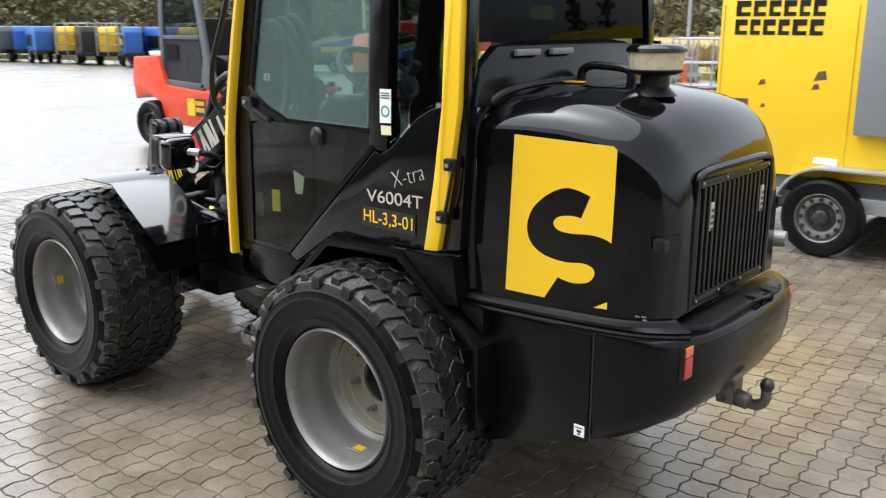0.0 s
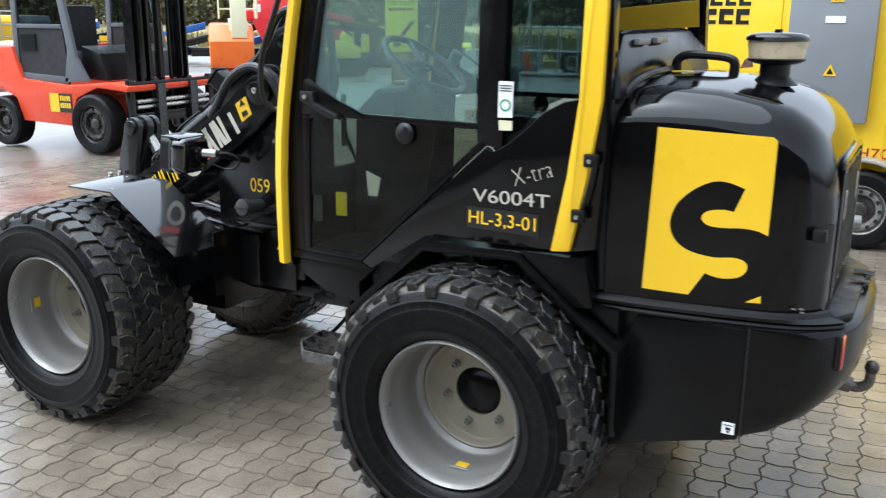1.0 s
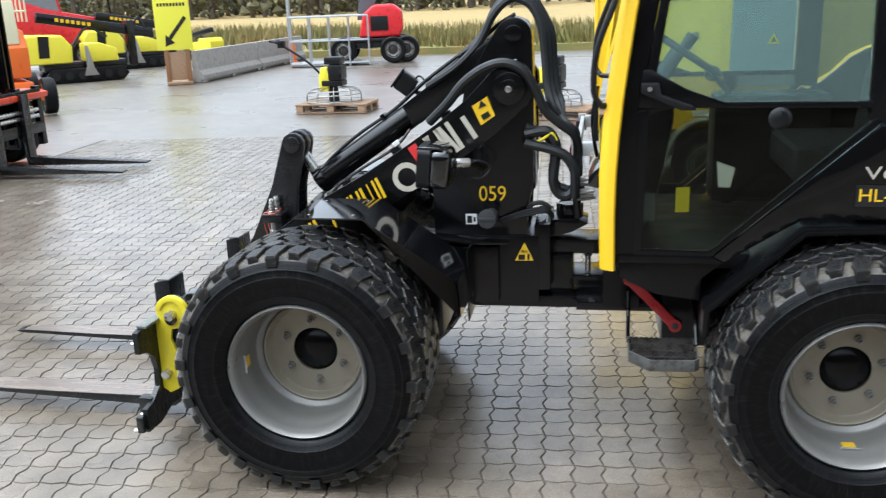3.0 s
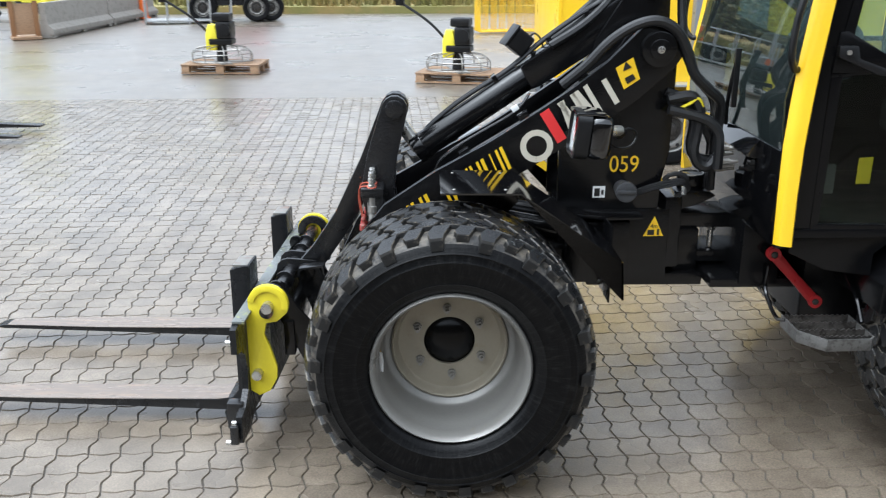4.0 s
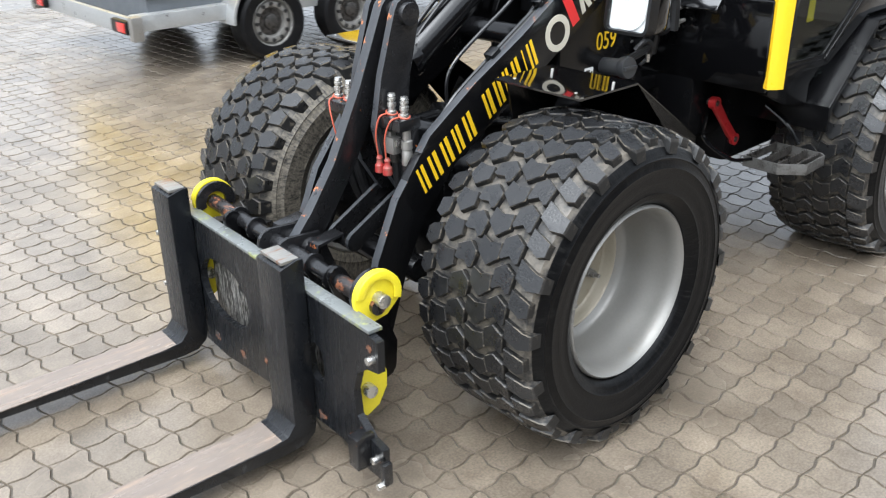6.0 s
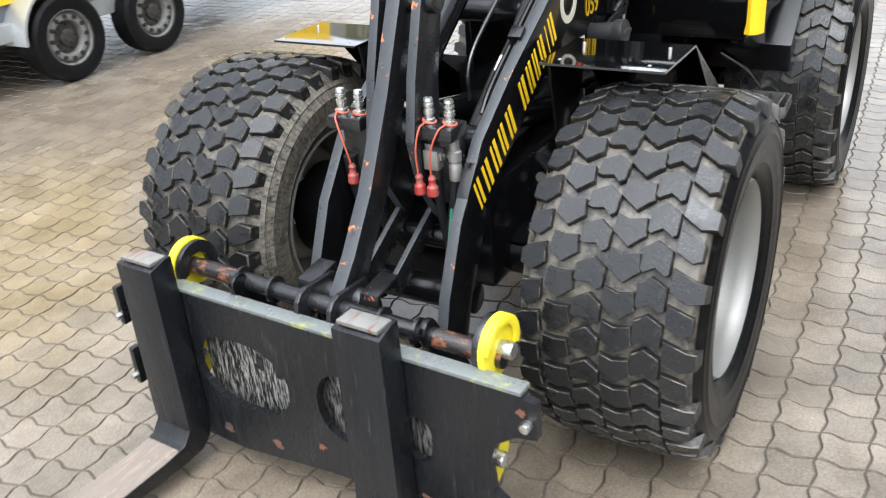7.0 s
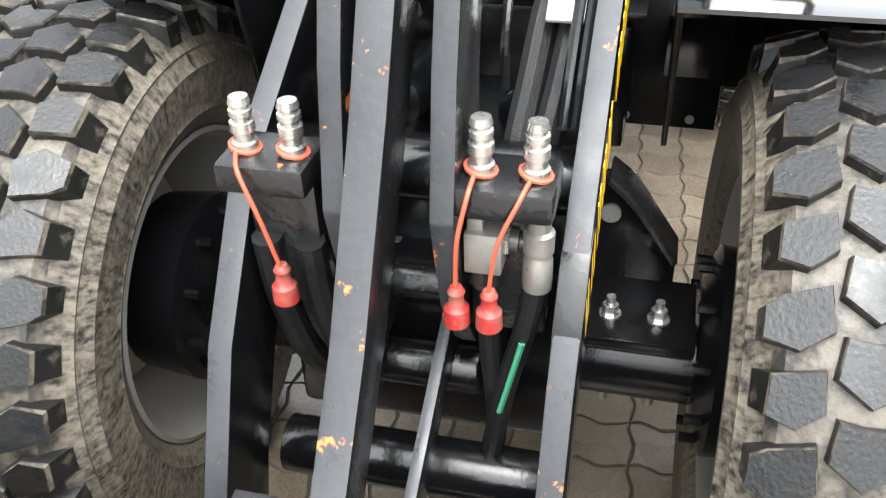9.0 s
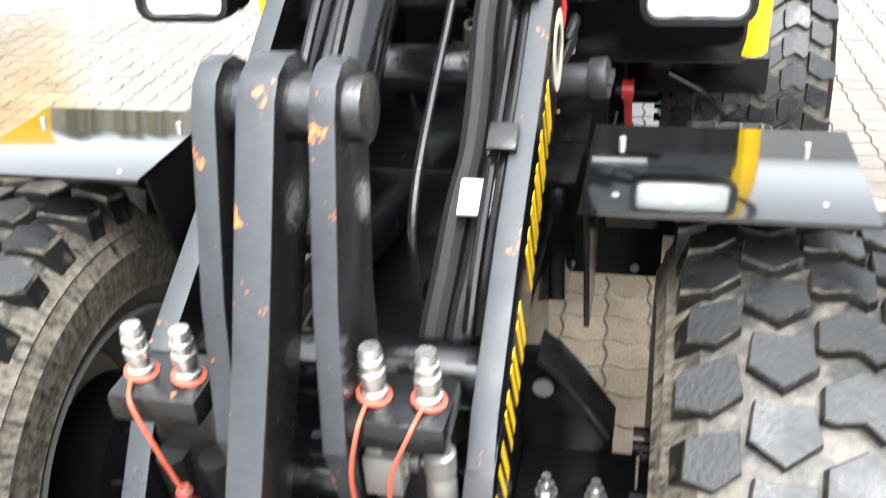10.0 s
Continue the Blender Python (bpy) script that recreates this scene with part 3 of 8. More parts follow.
def block_mesh(name, outline, mid):
    """One tread block about angle 0, with steep dark sides; an edge at the shoulder runs down the tyre's wall."""
    bm = bmesh.new()
    n = len(outline)
    cu, cy = sum(p[0] for p in outline) / n, sum(p[1] for p in outline) / n
    rings = []
    for step, k in ((0, 1.10), (1, 1.055), (2, 1.005)):
        ring = []
        for u, y in outline:
            uu, yy = cu + (u - cu) * k, mid + cy + (y - cy) * k
            over = abs(mid + y - TYRE_MID) > 0.200
            rad = crown(yy) - (GROOVE + 0.006, 0.0035, 0.0)[step]
            if over:
                yy = min(max(yy, TYRE_MID - TYRE_HALF), TYRE_MID + TYRE_HALF)
                rad = (0.416, crown(yy) - 0.007, crown(yy) + 0.001)[step]
                if step == 0:
                    yy = TYRE_MID + math.copysign(0.2165, yy - TYRE_MID)
            ring.append(bm.verts.new((rad * math.cos(uu / TYRE_R), yy, rad * math.sin(uu / TYRE_R))))
        rings.append(ring)
    bm.faces.new(rings[2])
    for a, b, mat in ((rings[0], rings[1], 1), (rings[1], rings[2], 2)):
        for i in range(n):
            j = (i + 1) % n
            bm.faces.new((a[i], b[i], b[j], a[j])).material_index = mat
    return mesh_of(bm, name, [TREAD, BLOCK_SIDE, WORN_EDGE], angle=50)


def rim_mesh():
    bm = bmesh.new()
    # rounded outer lip, wide barrel, step down to the disc
    lathe(bm, [(0.256, -0.218), (0.262, -0.213), (0.264, -0.200), (0.258, -0.185), (0.250, -0.17), (0.246, -0.10), (0.238, -0.06), (0.236, 0.06), (0.244, 0.125),
               (0.258, 0.155), (0.268, 0.172), (0.268, 0.182), (0.260, 0.184), (0.252, 0.172), (0.238, 0.12), (0.222, 0.06), (0.200, 0.030), (0.196, 0.010), (0.198, 0.000), (0.206, -0.010), (0.218, -0.016), (0.227, -0.030), (0.229, -0.060),
               (0.233, -0.075), (0.235, -0.12), (0.239, -0.128), (0.240, -0.17), (0.243, -0.195), (0.250, -0.211)], 96, "y", closed=True)
    return mesh_of(bm, "wheel", RIM, angle=50)


def disc_mesh():
    bm = bmesh.new()
    lathe(bm, [(0.199, -0.024), (0.193, -0.027), (0.188, -0.022), (0.184, 0.004), (0.176, 0.012), (0.088, 0.012), (0.088, 0.024), (0.18, 0.024), (0.195, 0.010), (0.199, -0.008)], 96, "y", closed=True)
    return mesh_of(bm, "wheel_disc", DISC, angle=40)


def nut_mesh():
    bm = bmesh.new()
    cyl(bm, (0, 0.0, 0), (0, -0.012, 0), 0.015, seg=20)
    cyl(bm, (0, -0.012, 0), (0, -0.028, 0), 0.0115, seg=6)
    cyl(bm, (0, -0.028, 0), (0, -0.044, 0), 0.0065, seg=12)
    return mesh_of(bm, "wheel_nut", DULL)


def hub_mesh():
    bm = bmesh.new()
    lathe(bm, [(0.0005, -0.02), (0.055, -0.02), (0.084, 0.0), (0.086, 0.06), (0.15, 0.07), (0.16, 0.165), (0.11, 0.185), (0.0005, 0.185)], 40, "y")
    return mesh_of(bm, "hub", SATIN)


def drum_bolt_mesh():
    bm = bmesh.new()
    cyl(bm, (0, 0.155, 0), (0, 0.20, 0), 0.008, seg=6)
    return mesh_of(bm, "hub_bolt", SATIN)


TREADS = [(phase, [block_mesh("tread_block" if len(shapes) == 1 else "shoulder_block", q, mid) for q in shapes]) for mid, phase, shapes in COLUMNS]
TYRE, RIM_ME, DISC_ME, NUT, HUB, DRUM_BOLT = tyre_mesh(), rim_mesh(), disc_mesh(), nut_mesh(), hub_mesh(), drum_bolt_mesh()


def wheel(x, z, side, spin, sticker, nuts):
    """side -1: the machine's left; nuts: the angle of the first wheel nut."""
    m = Matrix.Translation((x, side * (LIP_Y - 0.217), z)) @ pose(0, 0, 0, 0, 0, 0 if side < 0 else 180) @ pose(0, 0, 0, 0, spin, 0)
    rim = reuse("wheel", RIM_ME, loader, m, "silver steel rim of a wide wheel")
    reuse("tyre", TYRE, rim, None, "black rubber tyre with worn chunky tread, mud in its grooves")
    rnd = random.Random(int(x * 10) + side)
    for phase, shapes in TREADS:
        for k in range(ROWS):
            me = shapes[k % len(shapes)]
            turn = 128.8 + spin + (k + phase) * 360 / ROWS + rnd.uniform(-0.25, 0.25)
            reuse(me.name.split(".")[0], me, rim, pose(0, rnd.uniform(-0.001, 0.001), 0, 0, -turn, 0))
    reuse("wheel_disc", DISC_ME, rim, pose(0, 0.014, 0), "cream painted wheel disc")
    reuse("hub", HUB, rim, pose(0, 0.034, 0), "black hub")
    for k in range(6):
        a = 2 * math.pi * k / 6 + radians(nuts + spin)
        reuse("wheel_nut", NUT, rim, pose(0.122 * math.cos(a), 0.026, 0.122 * math.sin(a)))
    for k in range(10):
        a = 2 * math.pi * k / 10
        reuse("hub_bolt", DRUM_BOLT, rim, pose(0.135 * math.cos(a), 0.030, 0.135 * math.sin(a)))
    if sticker:
        bm = bmesh.new()
        tube(bm, [(-0.034, 0, 0), (0, 0, 0.002), (0.034, 0, 0)], 0.01, seg=14, n=4, flat=(0.014, 0.0015))
        part("sticker", bm, WHITE, rim, "white oval sticker").matrix_basis = pose(0, 0, 0, 0, sticker, 0) @ pose(0, -0.12, -0.2335, 0, 0, 0)
        bm = bmesh.new()
        box(bm, -0.022, 0.022, -0.016, 0.016, -0.001, 0.001)
        part("sticker", bm, YELLOW_TRIM, rim, "small yellow sticker").matrix_basis = pose(0, 0, 0, 0, sticker, 0) @ pose(0, -0.088, -0.2325, 0, 0, 0)


wheel(0, REAR_Z, -1, 14, -14, 14)
wheel(FRONT_X, AXLE_Z, -1, 28, 60, 34)
wheel(0, REAR_Z, 1, 8, 0, 20)
wheel(FRONT_X, AXLE_Z, 1, 40, 0, 10)

# rear body: hood
HOOD_PLAN = ((0.43, 0.561), (0.50, 0.557), (0.60, 0.5485), (0.70, 0.5365), (0.80, 0.523), (0.90, 0.508), (0.96, 0.496), (1.02, 0.477), (1.07, 0.453), (1.11, 0.425), (1.140, 0.392))


def hood_half(x):
    """Half the hood's width at its foot."""
    for (xa, wa), (xb, wb) in zip(HOOD_PLAN, HOOD_PLAN[1:]):
        if x <= xb:
            return wa + (wb - wa) * (x - xa) / (xb - xa)
    return HOOD_PLAN[-1][1]


def hood_sections():
    out = []
    prof = [(0.43, 1.575), (0.50, 1.590), (0.60, 1.592), (0.72, 1.585), (0.84, 1.562), (0.93, 1.530), (1.00, 1.492), (1.05, 1.452), (1.09, 1.408), (1.12, 1.360), (1.140, 1.300)]
    for x, zt in prof:
        r, w = 0.15, hood_half(x)
        pts = [(-w, 0.885), (-w + 0.003, 1.0), (-w + 0.006, 1.15), (-w + 0.010, zt - r - 0.06)]
        w -= 0.011
        for k in range(1, 9):
            a = radians(180 - 90 * k / 8)
            pts.append((-w + r + r * math.cos(a), zt - r - 0.03 + r * math.sin(a)))
        pts.append((-w * 0.45, zt - 0.008))
        pts.append((0.0, zt))
        full = pts + [(-y, z) for y, z in pts[-2::-1]]
        out.append([(x, y, z) for y, z in full])
    return out


bm = bmesh.new()
secs = [[bm.verts.new(q) for q in s] for s in hood_sections()]
for a, b in zip(secs, secs[1:]):
    for k in range(len(a) - 1):
        bm.faces.new((a[k], a[k + 1], b[k + 1], b[k]))
bm.faces.new(secs[0])
bm.faces.new(secs[-1][::-1])
for a in (0,):
    bm.faces.new([s[0] for s in secs] + [s[-1] for s in secs[::-1]])
hood = part("hood", bm, BLACK, loader, "glossy black rounded engine hood", angle=55)

bm = bmesh.new()
line = [(-0.562, 0.42), (-0.557, 0.52), (-0.540, 0.70), (-0.513, 0.90), (-0.484, 1.02), (-0.440, 1.10), (-0.395, 1.150)]
tube(bm, [(x, y - 0.006, 0.872) for y, x in line], 0.016, seg=8, n=4)
tube(bm, [(x, y - 0.010, 0.846) for y, x in line], 0.009, seg=8, n=4)
part("hood_seal", bm, PLASTIC, hood, "black rubber edge strip")
bm = bmesh.new()
tube(bm, [(0.425, -0.560, 0.90), (0.415, -0.563, 1.15), (0.425, -0.560, 1.42), (0.455, -0.50, 1.545), (0.46, -0.3, 1.588), (0.46, 0, 1.595)], 0.014, seg=8)
part("hood_seal", bm, PLASTIC, hood)

# grille at the back
bm = bmesh.new()
prism(bm, [(-0.290, 0.895), (0.290, 0.895), (0.290, 1.275), (0.265, 1.305), (-0.265, 1.305), (-0.290, 1.275)], 1.1080, 1.1300, "x", 0.006)
grille = part("grille", bm, PLASTIC, hood, "black slatted rear grille")
for k in range(15):
    y = -0.252 + k * 0.504 / 14
    bm = bmesh.new()
    box(bm, 1.1260, 1.1520, y - 0.008, y + 0.008, 0.930, 1.272, 0.004)
    part("slat", bm, PLASTIC, grille)
for z0, z1 in ((0.900, 0.926), (1.276, 1.298)):
    bm = bmesh.new()
    box(bm, 1.1280, 1.1460, -0.278, 0.278, z0, z1, 0.004)
    part("frame_rail", bm, SATIN, grille)
for y in (-0.262, -0.09, 0.09, 0.262):
    for z in (0.913, 1.287):
        bm = bmesh.new()
        cyl(bm, (1.1400, y, z), (1.1500, y, z), 0.005, seg=8)
        part("screw", bm, STEEL, grille)
for y in (-0.200, 0.210):
    bm = bmesh.new()
    box(bm, 1.1480, 1.1560, y - 0.012, y + 0.012, 1.13, 1.22, 0.002)
    st = part("label_strip", bm, LABEL_GREY, grille, "small silver chevron label")
    for j in range(4):
        bm = bmesh.new()
        box(bm, 1.1555, 1.1575, y - 0.009, y + 0.009, 1.14 + j * 0.02, 1.1300 + j * 0.02)
        part("bar", bm, LABEL_BLACK, st)
bm = bmesh.new()
tube(bm, [(1.140, -0.300, 0.892), (1.142, -0.305, 1.10), (1.140, -0.298, 1.27), (1.139, -0.26, 1.315), (1.139, 0.0, 1.322), (1.139, 0.26, 1.315), (1.140, 0.298, 1.27), (1.142, 0.305, 1.10), (1.140, 0.300, 0.892)], 0.013, seg=8)
part("grille_rim", bm, BLACK, hood)
# hood clip, exhaust, handle, pre-cleaner
for s in (-1, 1):
    bm = bmesh.new()
    box(bm, 1.07, 1.125, s * 0.455 - 0.018, s * 0.455 + 0.018, 1.105, 1.145, 0.008)
    part("hood_clip", bm, PLASTIC, hood)
bm = bmesh.new()
cyl(bm, (1.06, 0.43, 0.985), (1.175, 0.455, 0.985), 0.030, seg=24, bev=0.003)
part("exhaust", bm, DULL, loader, "short steel exhaust stub")
bm = bmesh.new()
tube(bm, [(0.475, 0.0, 1.585), (0.478, 0.0, 1.63), (0.51, 0.0, 1.652), (0.57, 0.0, 1.653), (0.645, 0.0, 1.645), (0.672, 0.0, 1.625), (0.672, 0.0, 1.575)], 0.017, seg=10)
part("hood_handle", bm, PLASTIC, hood, "black plastic grab handle")
bm = bmesh.new()
prism(bm, [(0.50, -0.16), (0.575, -0.155), (0.56, -0.11), (0.50, -0.12)], 1.592, 1.596, "z")
part("sticker", bm, YELLOW_TRIM, hood, "small yellow sticker")
bm = bmesh.new()
lathe(bm, [(0.0005, 1.55), (0.075, 1.555), (0.058, 1.575), (0.047, 1.590), (0.047, 1.632), (0.052, 1.636), (0.0005, 1.637)], 32, "z")
for v in bm.verts:
    v.co += Vector((0.823, -0.120, 0))
cleaner = part("air_precleaner", bm, PLASTIC, loader, "black and cloudy cream air pre-cleaner")
bm = bmesh.new()
lathe(bm, [(0.0005, 1.634), (0.062, 1.634), (0.085, 1.644), (0.092, 1.652), (0.086, 1.656), (0.0005, 1.656)], 40, "z")
for v in bm.verts:
    v.co += Vector((0.823, -0.120, 0))
part("bowl_base", bm, PLASTIC, cleaner)
bm = bmesh.new()
lathe(bm, [(0.084, 1.656), (0.089, 1.70), (0.091, 1.722), (0.087, 1.722), (0.085, 1.70), (0.080, 1.656)], 40, "z", closed=True)
for v in bm.verts:
    v.co += Vector((0.823, -0.120, 0))
part("bowl", bm, BOWL_CREAM, cleaner, "cloudy cream plastic bowl")
bm = bmesh.new()
cyl(bm, (0.823, -0.120, 1.65), (0.823, -0.120, 1.73), 0.030, 0.045, seg=20)
for k in range(6):
    a = math.pi / 3 * k
    box(bm, -0.072, -0.02, -0.002, 0.002, 1.657, 1.72, m=Matrix.Translation((0.823, -0.120, 0)) @ Matrix.Rotation(a, 4, "Z"))
part("vanes", bm, CREAM, cleaner)
bm = bmesh.new()
lathe(bm, [(0.0005, 1.762), (0.012, 1.762), (0.013, 1.752), (0.060, 1.750), (0.086, 1.744), (0.096, 1.734), (0.098, 1.722), (0.092, 1.718), (0.0005, 1.718)], 40, "z")
for v in bm.verts:
    v.co += Vector((0.823, -0.120, 0))
part("lid", bm, BLACK, cleaner, "glossy black lid")

# yellow mark on the hood's side: a sheet that follows the hood, with a black swirl
def hood_side(x, z, out):
    return -(hood_half(x) - 0.0215 * (z - 0.885) + out)


def side_sheet(name, pts, out, mat, parent, label=""):
    bm = bmesh.new()
    def wrap(q):
        return (q[0], hood_side(q[0], q[2], out), q[2])
    vs = [bm.verts.new((p[0], 0, p[1])) for p in pts]
    for tri in tessellate_polygon([[Vector((p[0], p[1], 0)) for p in pts]]):
        bm.faces.new([vs[k] for k in tri])
    xs = [p[0] for p in pts]
    for k in range(1, 8):
        x = min(xs) + (max(xs) - min(xs)) * k / 8
        bmesh.ops.bisect_plane(bm, geom=bm.verts[:] + bm.edges[:] + bm.faces[:], plane_co=(x, 0, 0), plane_no=(1, 0, 0))
    for v in bm.verts:
        v.co = wrap(v.co)
    return part(name, bm, mat, parent, label, angle=60)


def bend(pts, n=5):
    """A smooth line through the points."""
    out = []
    q = [pts[0]] + pts + [pts[-1]]
    for k in range(1, len(q) - 2):
        for i in range(n):
            t = i / n
            w = (-0.5 * t + t * t - 0.5 * t ** 3, 1 - 2.5 * t * t + 1.5 * t ** 3, 0.5 * t + 2 * t * t - 1.5 * t ** 3, -0.5 * t * t + 0.5 * t ** 3)
            out.append((sum(w[m] * q[k - 1 + m][0] for m in range(4)), sum(w[m] * q[k - 1 + m][1] for m in range(4))))
    return out + [pts[-1]]


upper_cut = bend([(0.907, 1.118), (0.877, 1.130), (0.835, 1.135), (0.777, 1.132), (0.735, 1.137), (0.716, 1.157), (0.732, 1.179), (0.774, 1.187), (0.807, 1.183)])
lower_cut = bend([(0.833, 1.253), (0.784, 1.269), (0.743, 1.269), (0.693, 1.245), (0.644, 1.197), (0.626, 1.138), (0.642, 1.087), (0.687, 1.054), (0.758, 1.040), (0.817, 1.044), (0.851, 1.034),
                  (0.858, 1.010), (0.838, 0.986), (0.796, 0.977), (0.762, 0.981), (0.739, 0.988)])
side_sheet("sticker", [(0.570, 1.427), (0.740, 1.418), (0.896, 1.410), (0.908, 1.398), (0.908, 1.25)] + upper_cut + lower_cut + [(0.696, 0.915), (0.555, 0.919)], 0.0030, YELLOW_TRIM, hood, "large yellow square sticker with a curling cut-out")
side_sheet("sticker", [(0.861, 0.910), (0.904, 0.934), (0.905, 0.911)], 0.0030, YELLOW_TRIM, hood)
for x, z in ((1.03, 0.902), (1.06, 0.905), (1.065, 0.895)):
    bm = bmesh.new()
    box(bm, x - 0.010, x + 0.010, -0.488, -0.484, z - 0.002, z + 0.002, m=None)
    part("paint_scratch", bm, SCRAPED, hood)

# counterweight skirt under the hood
def skirt_loop(z, k):
    pts = [(0.47, -0.548), (0.90, -0.548), (1.02, -0.535), (1.09, -0.505), (1.15, -0.44), (1.195, -0.33), (1.215, -0.18), (1.222, 0.0)]
    pts = [(x if x < 0.8 else 0.8 + (x - 0.8) * k, y) for x, y in pts]
    return [(x, y, z) for x, y in pts] + [(x, -y, z) for x, y in pts[-2::-1]]
bm = bmesh.new()
loops = []
for z, k in ((0.842, 0.90), (0.840, 0.955), (0.832, 0.985), (0.815, 1.0), (0.72, 1.0), (0.65, 0.955), (0.59, 0.86), (0.545, 0.74), (0.505, 0.57), (0.480, 0.36)):
    loops.append([bm.verts.new(q) for q in skirt_loop(z, k)])
for a, b in zip(loops, loops[1:]):
    for k in range(len(a) - 1):
        bm.faces.new((a[k], a[k + 1], b[k + 1], b[k]))
    bm.faces.new((a[-1], a[0], b[0], b[-1]))
bm.faces.new(loops[0])
bm.faces.new(loops[-1][::-1])
for v in bm.verts:
    if v.co.x < 0.60 and v.co.z < 0.60:
        v.co.z = 0.36 + (v.co.z - 0.485) * 0.9
weight = part("counterweight", bm, SATIN, loader, "black cast rear counterweight", angle=40)
bm = bmesh.new()
box(bm, 0.884, 0.890, -0.5505, -0.547, 0.49, 0.84)
part("panel_seam", bm, LABEL_BLACK, weight)
bm = bmesh.new()
prism(bm, [(0.50, 0.375), (0.882, 0.478), (0.882, 0.835), (0.55, 0.835), (0.50, 0.74)], -0.556, -0.540, "y", 0.004)
part("side_panel", bm, SATIN, weight, "flat black side panel")
# towing hitch
bm = bmesh.new()
box(bm, 1.06, 1.13, 0.03, 0.11, 0.47, 0.66, 0.006)
cyl(bm, (1.10, 0.07, 0.495), (1.175, 0.07, 0.482), 0.034, 0.028, seg=20, bev=0.004)
tube(bm, [(1.16, 0.07, 0.482), (1.20, 0.07, 0.480), (1.232, 0.07, 0.502), (1.236, 0.07, 0.545)], 0.019, seg=14)
hitch = part("tow_hitch", bm, HITCH_STEEL, loader, "weathered steel tow hitch")
bm = bmesh.new()
bmesh.ops.create_uvsphere(bm, u_segments=20, v_segments=14, radius=0.026, matrix=Matrix.Translation((1.237, 0.07, 0.560)))
part("tow_ball", bm, GREASY, hitch)
# recessed pocket with a cable on the shelf
bm = bmesh.new()
tube(bm, [(1.15, 0.02, 0.845), (1.19, 0.06, 0.868), (1.17, 0.13, 0.850), (1.20, 0.19, 0.872), (1.16, 0.22, 0.848), (1.19, 0.12, 0.858), (1.17, 0.04, 0.862)], 0.006, seg=6)
part("cable", bm, HOSE, weight)
bm = bmesh.new()
prism(bm, [(1.09, -0.42), (1.17, -0.30), (1.17, 0.30), (1.09, 0.42), (1.06, 0.42), (1.06, -0.42)], 0.838, 0.862, "z", 0.006)
part("shelf", bm, PLASTIC, weight)
for s in (-1, 1):
    m = Matrix.Translation((1.152, s * 0.420, 0.772)) @ pose(0, 0, 0, 0, 0, s * 3)
    bm = bmesh.new()
    box(bm, -0.014, 0.008, -0.032, 0.032, -0.056, 0.056, 0.008, m=m)
    lamp = part("tail_lamp", bm, PLASTIC, weight, "rear lamp with red and amber lens")
    bm = bmesh.new()
    box(bm, 0.004, 0.012, -0.025, 0.025, -0.050, 0.016, 0.004, m=m)
    part("red_lens", bm, LENS_RED, lamp)
    bm = bmesh.new()
    box(bm, 0.004, 0.012, -0.025, 0.025, 0.018, 0.050, 0.004, m=m)
    part("amber_lens", bm, LENS_AMBER, lamp)
    bm = bmesh.new()
    cyl(bm, (1.03, s * 0.470, 0.605), (1.043, s * 0.482, 0.600), 0.022, seg=20, bev=0.003)
    part("reflector", bm, LENS_RED, weight)
# small white label on the skirt
bm = bmesh.new()
box(bm, 0.835, 0.872, -0.5585, -0.5562, 0.492, 0.530)
lab = part("sticker", bm, WHITE, weight, "small white label with black print")
for x0, x1, z0, z1 in ((0.840, 0.867, 0.520, 0.523), (0.846, 0.861, 0.505, 0.514), (0.849, 0.858, 0.497, 0.502)):
    bm = bmesh.new()
    box(bm, x0, x1, -0.5595, -0.5580, z0, z1)
    part("print", bm, LABEL_BLACK, lab)

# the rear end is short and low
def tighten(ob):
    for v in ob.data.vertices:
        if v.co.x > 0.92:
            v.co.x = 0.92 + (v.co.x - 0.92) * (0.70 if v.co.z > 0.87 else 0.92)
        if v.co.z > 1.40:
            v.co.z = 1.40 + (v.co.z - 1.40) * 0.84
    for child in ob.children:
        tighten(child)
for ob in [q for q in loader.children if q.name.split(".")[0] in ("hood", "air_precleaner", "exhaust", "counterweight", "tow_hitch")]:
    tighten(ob)

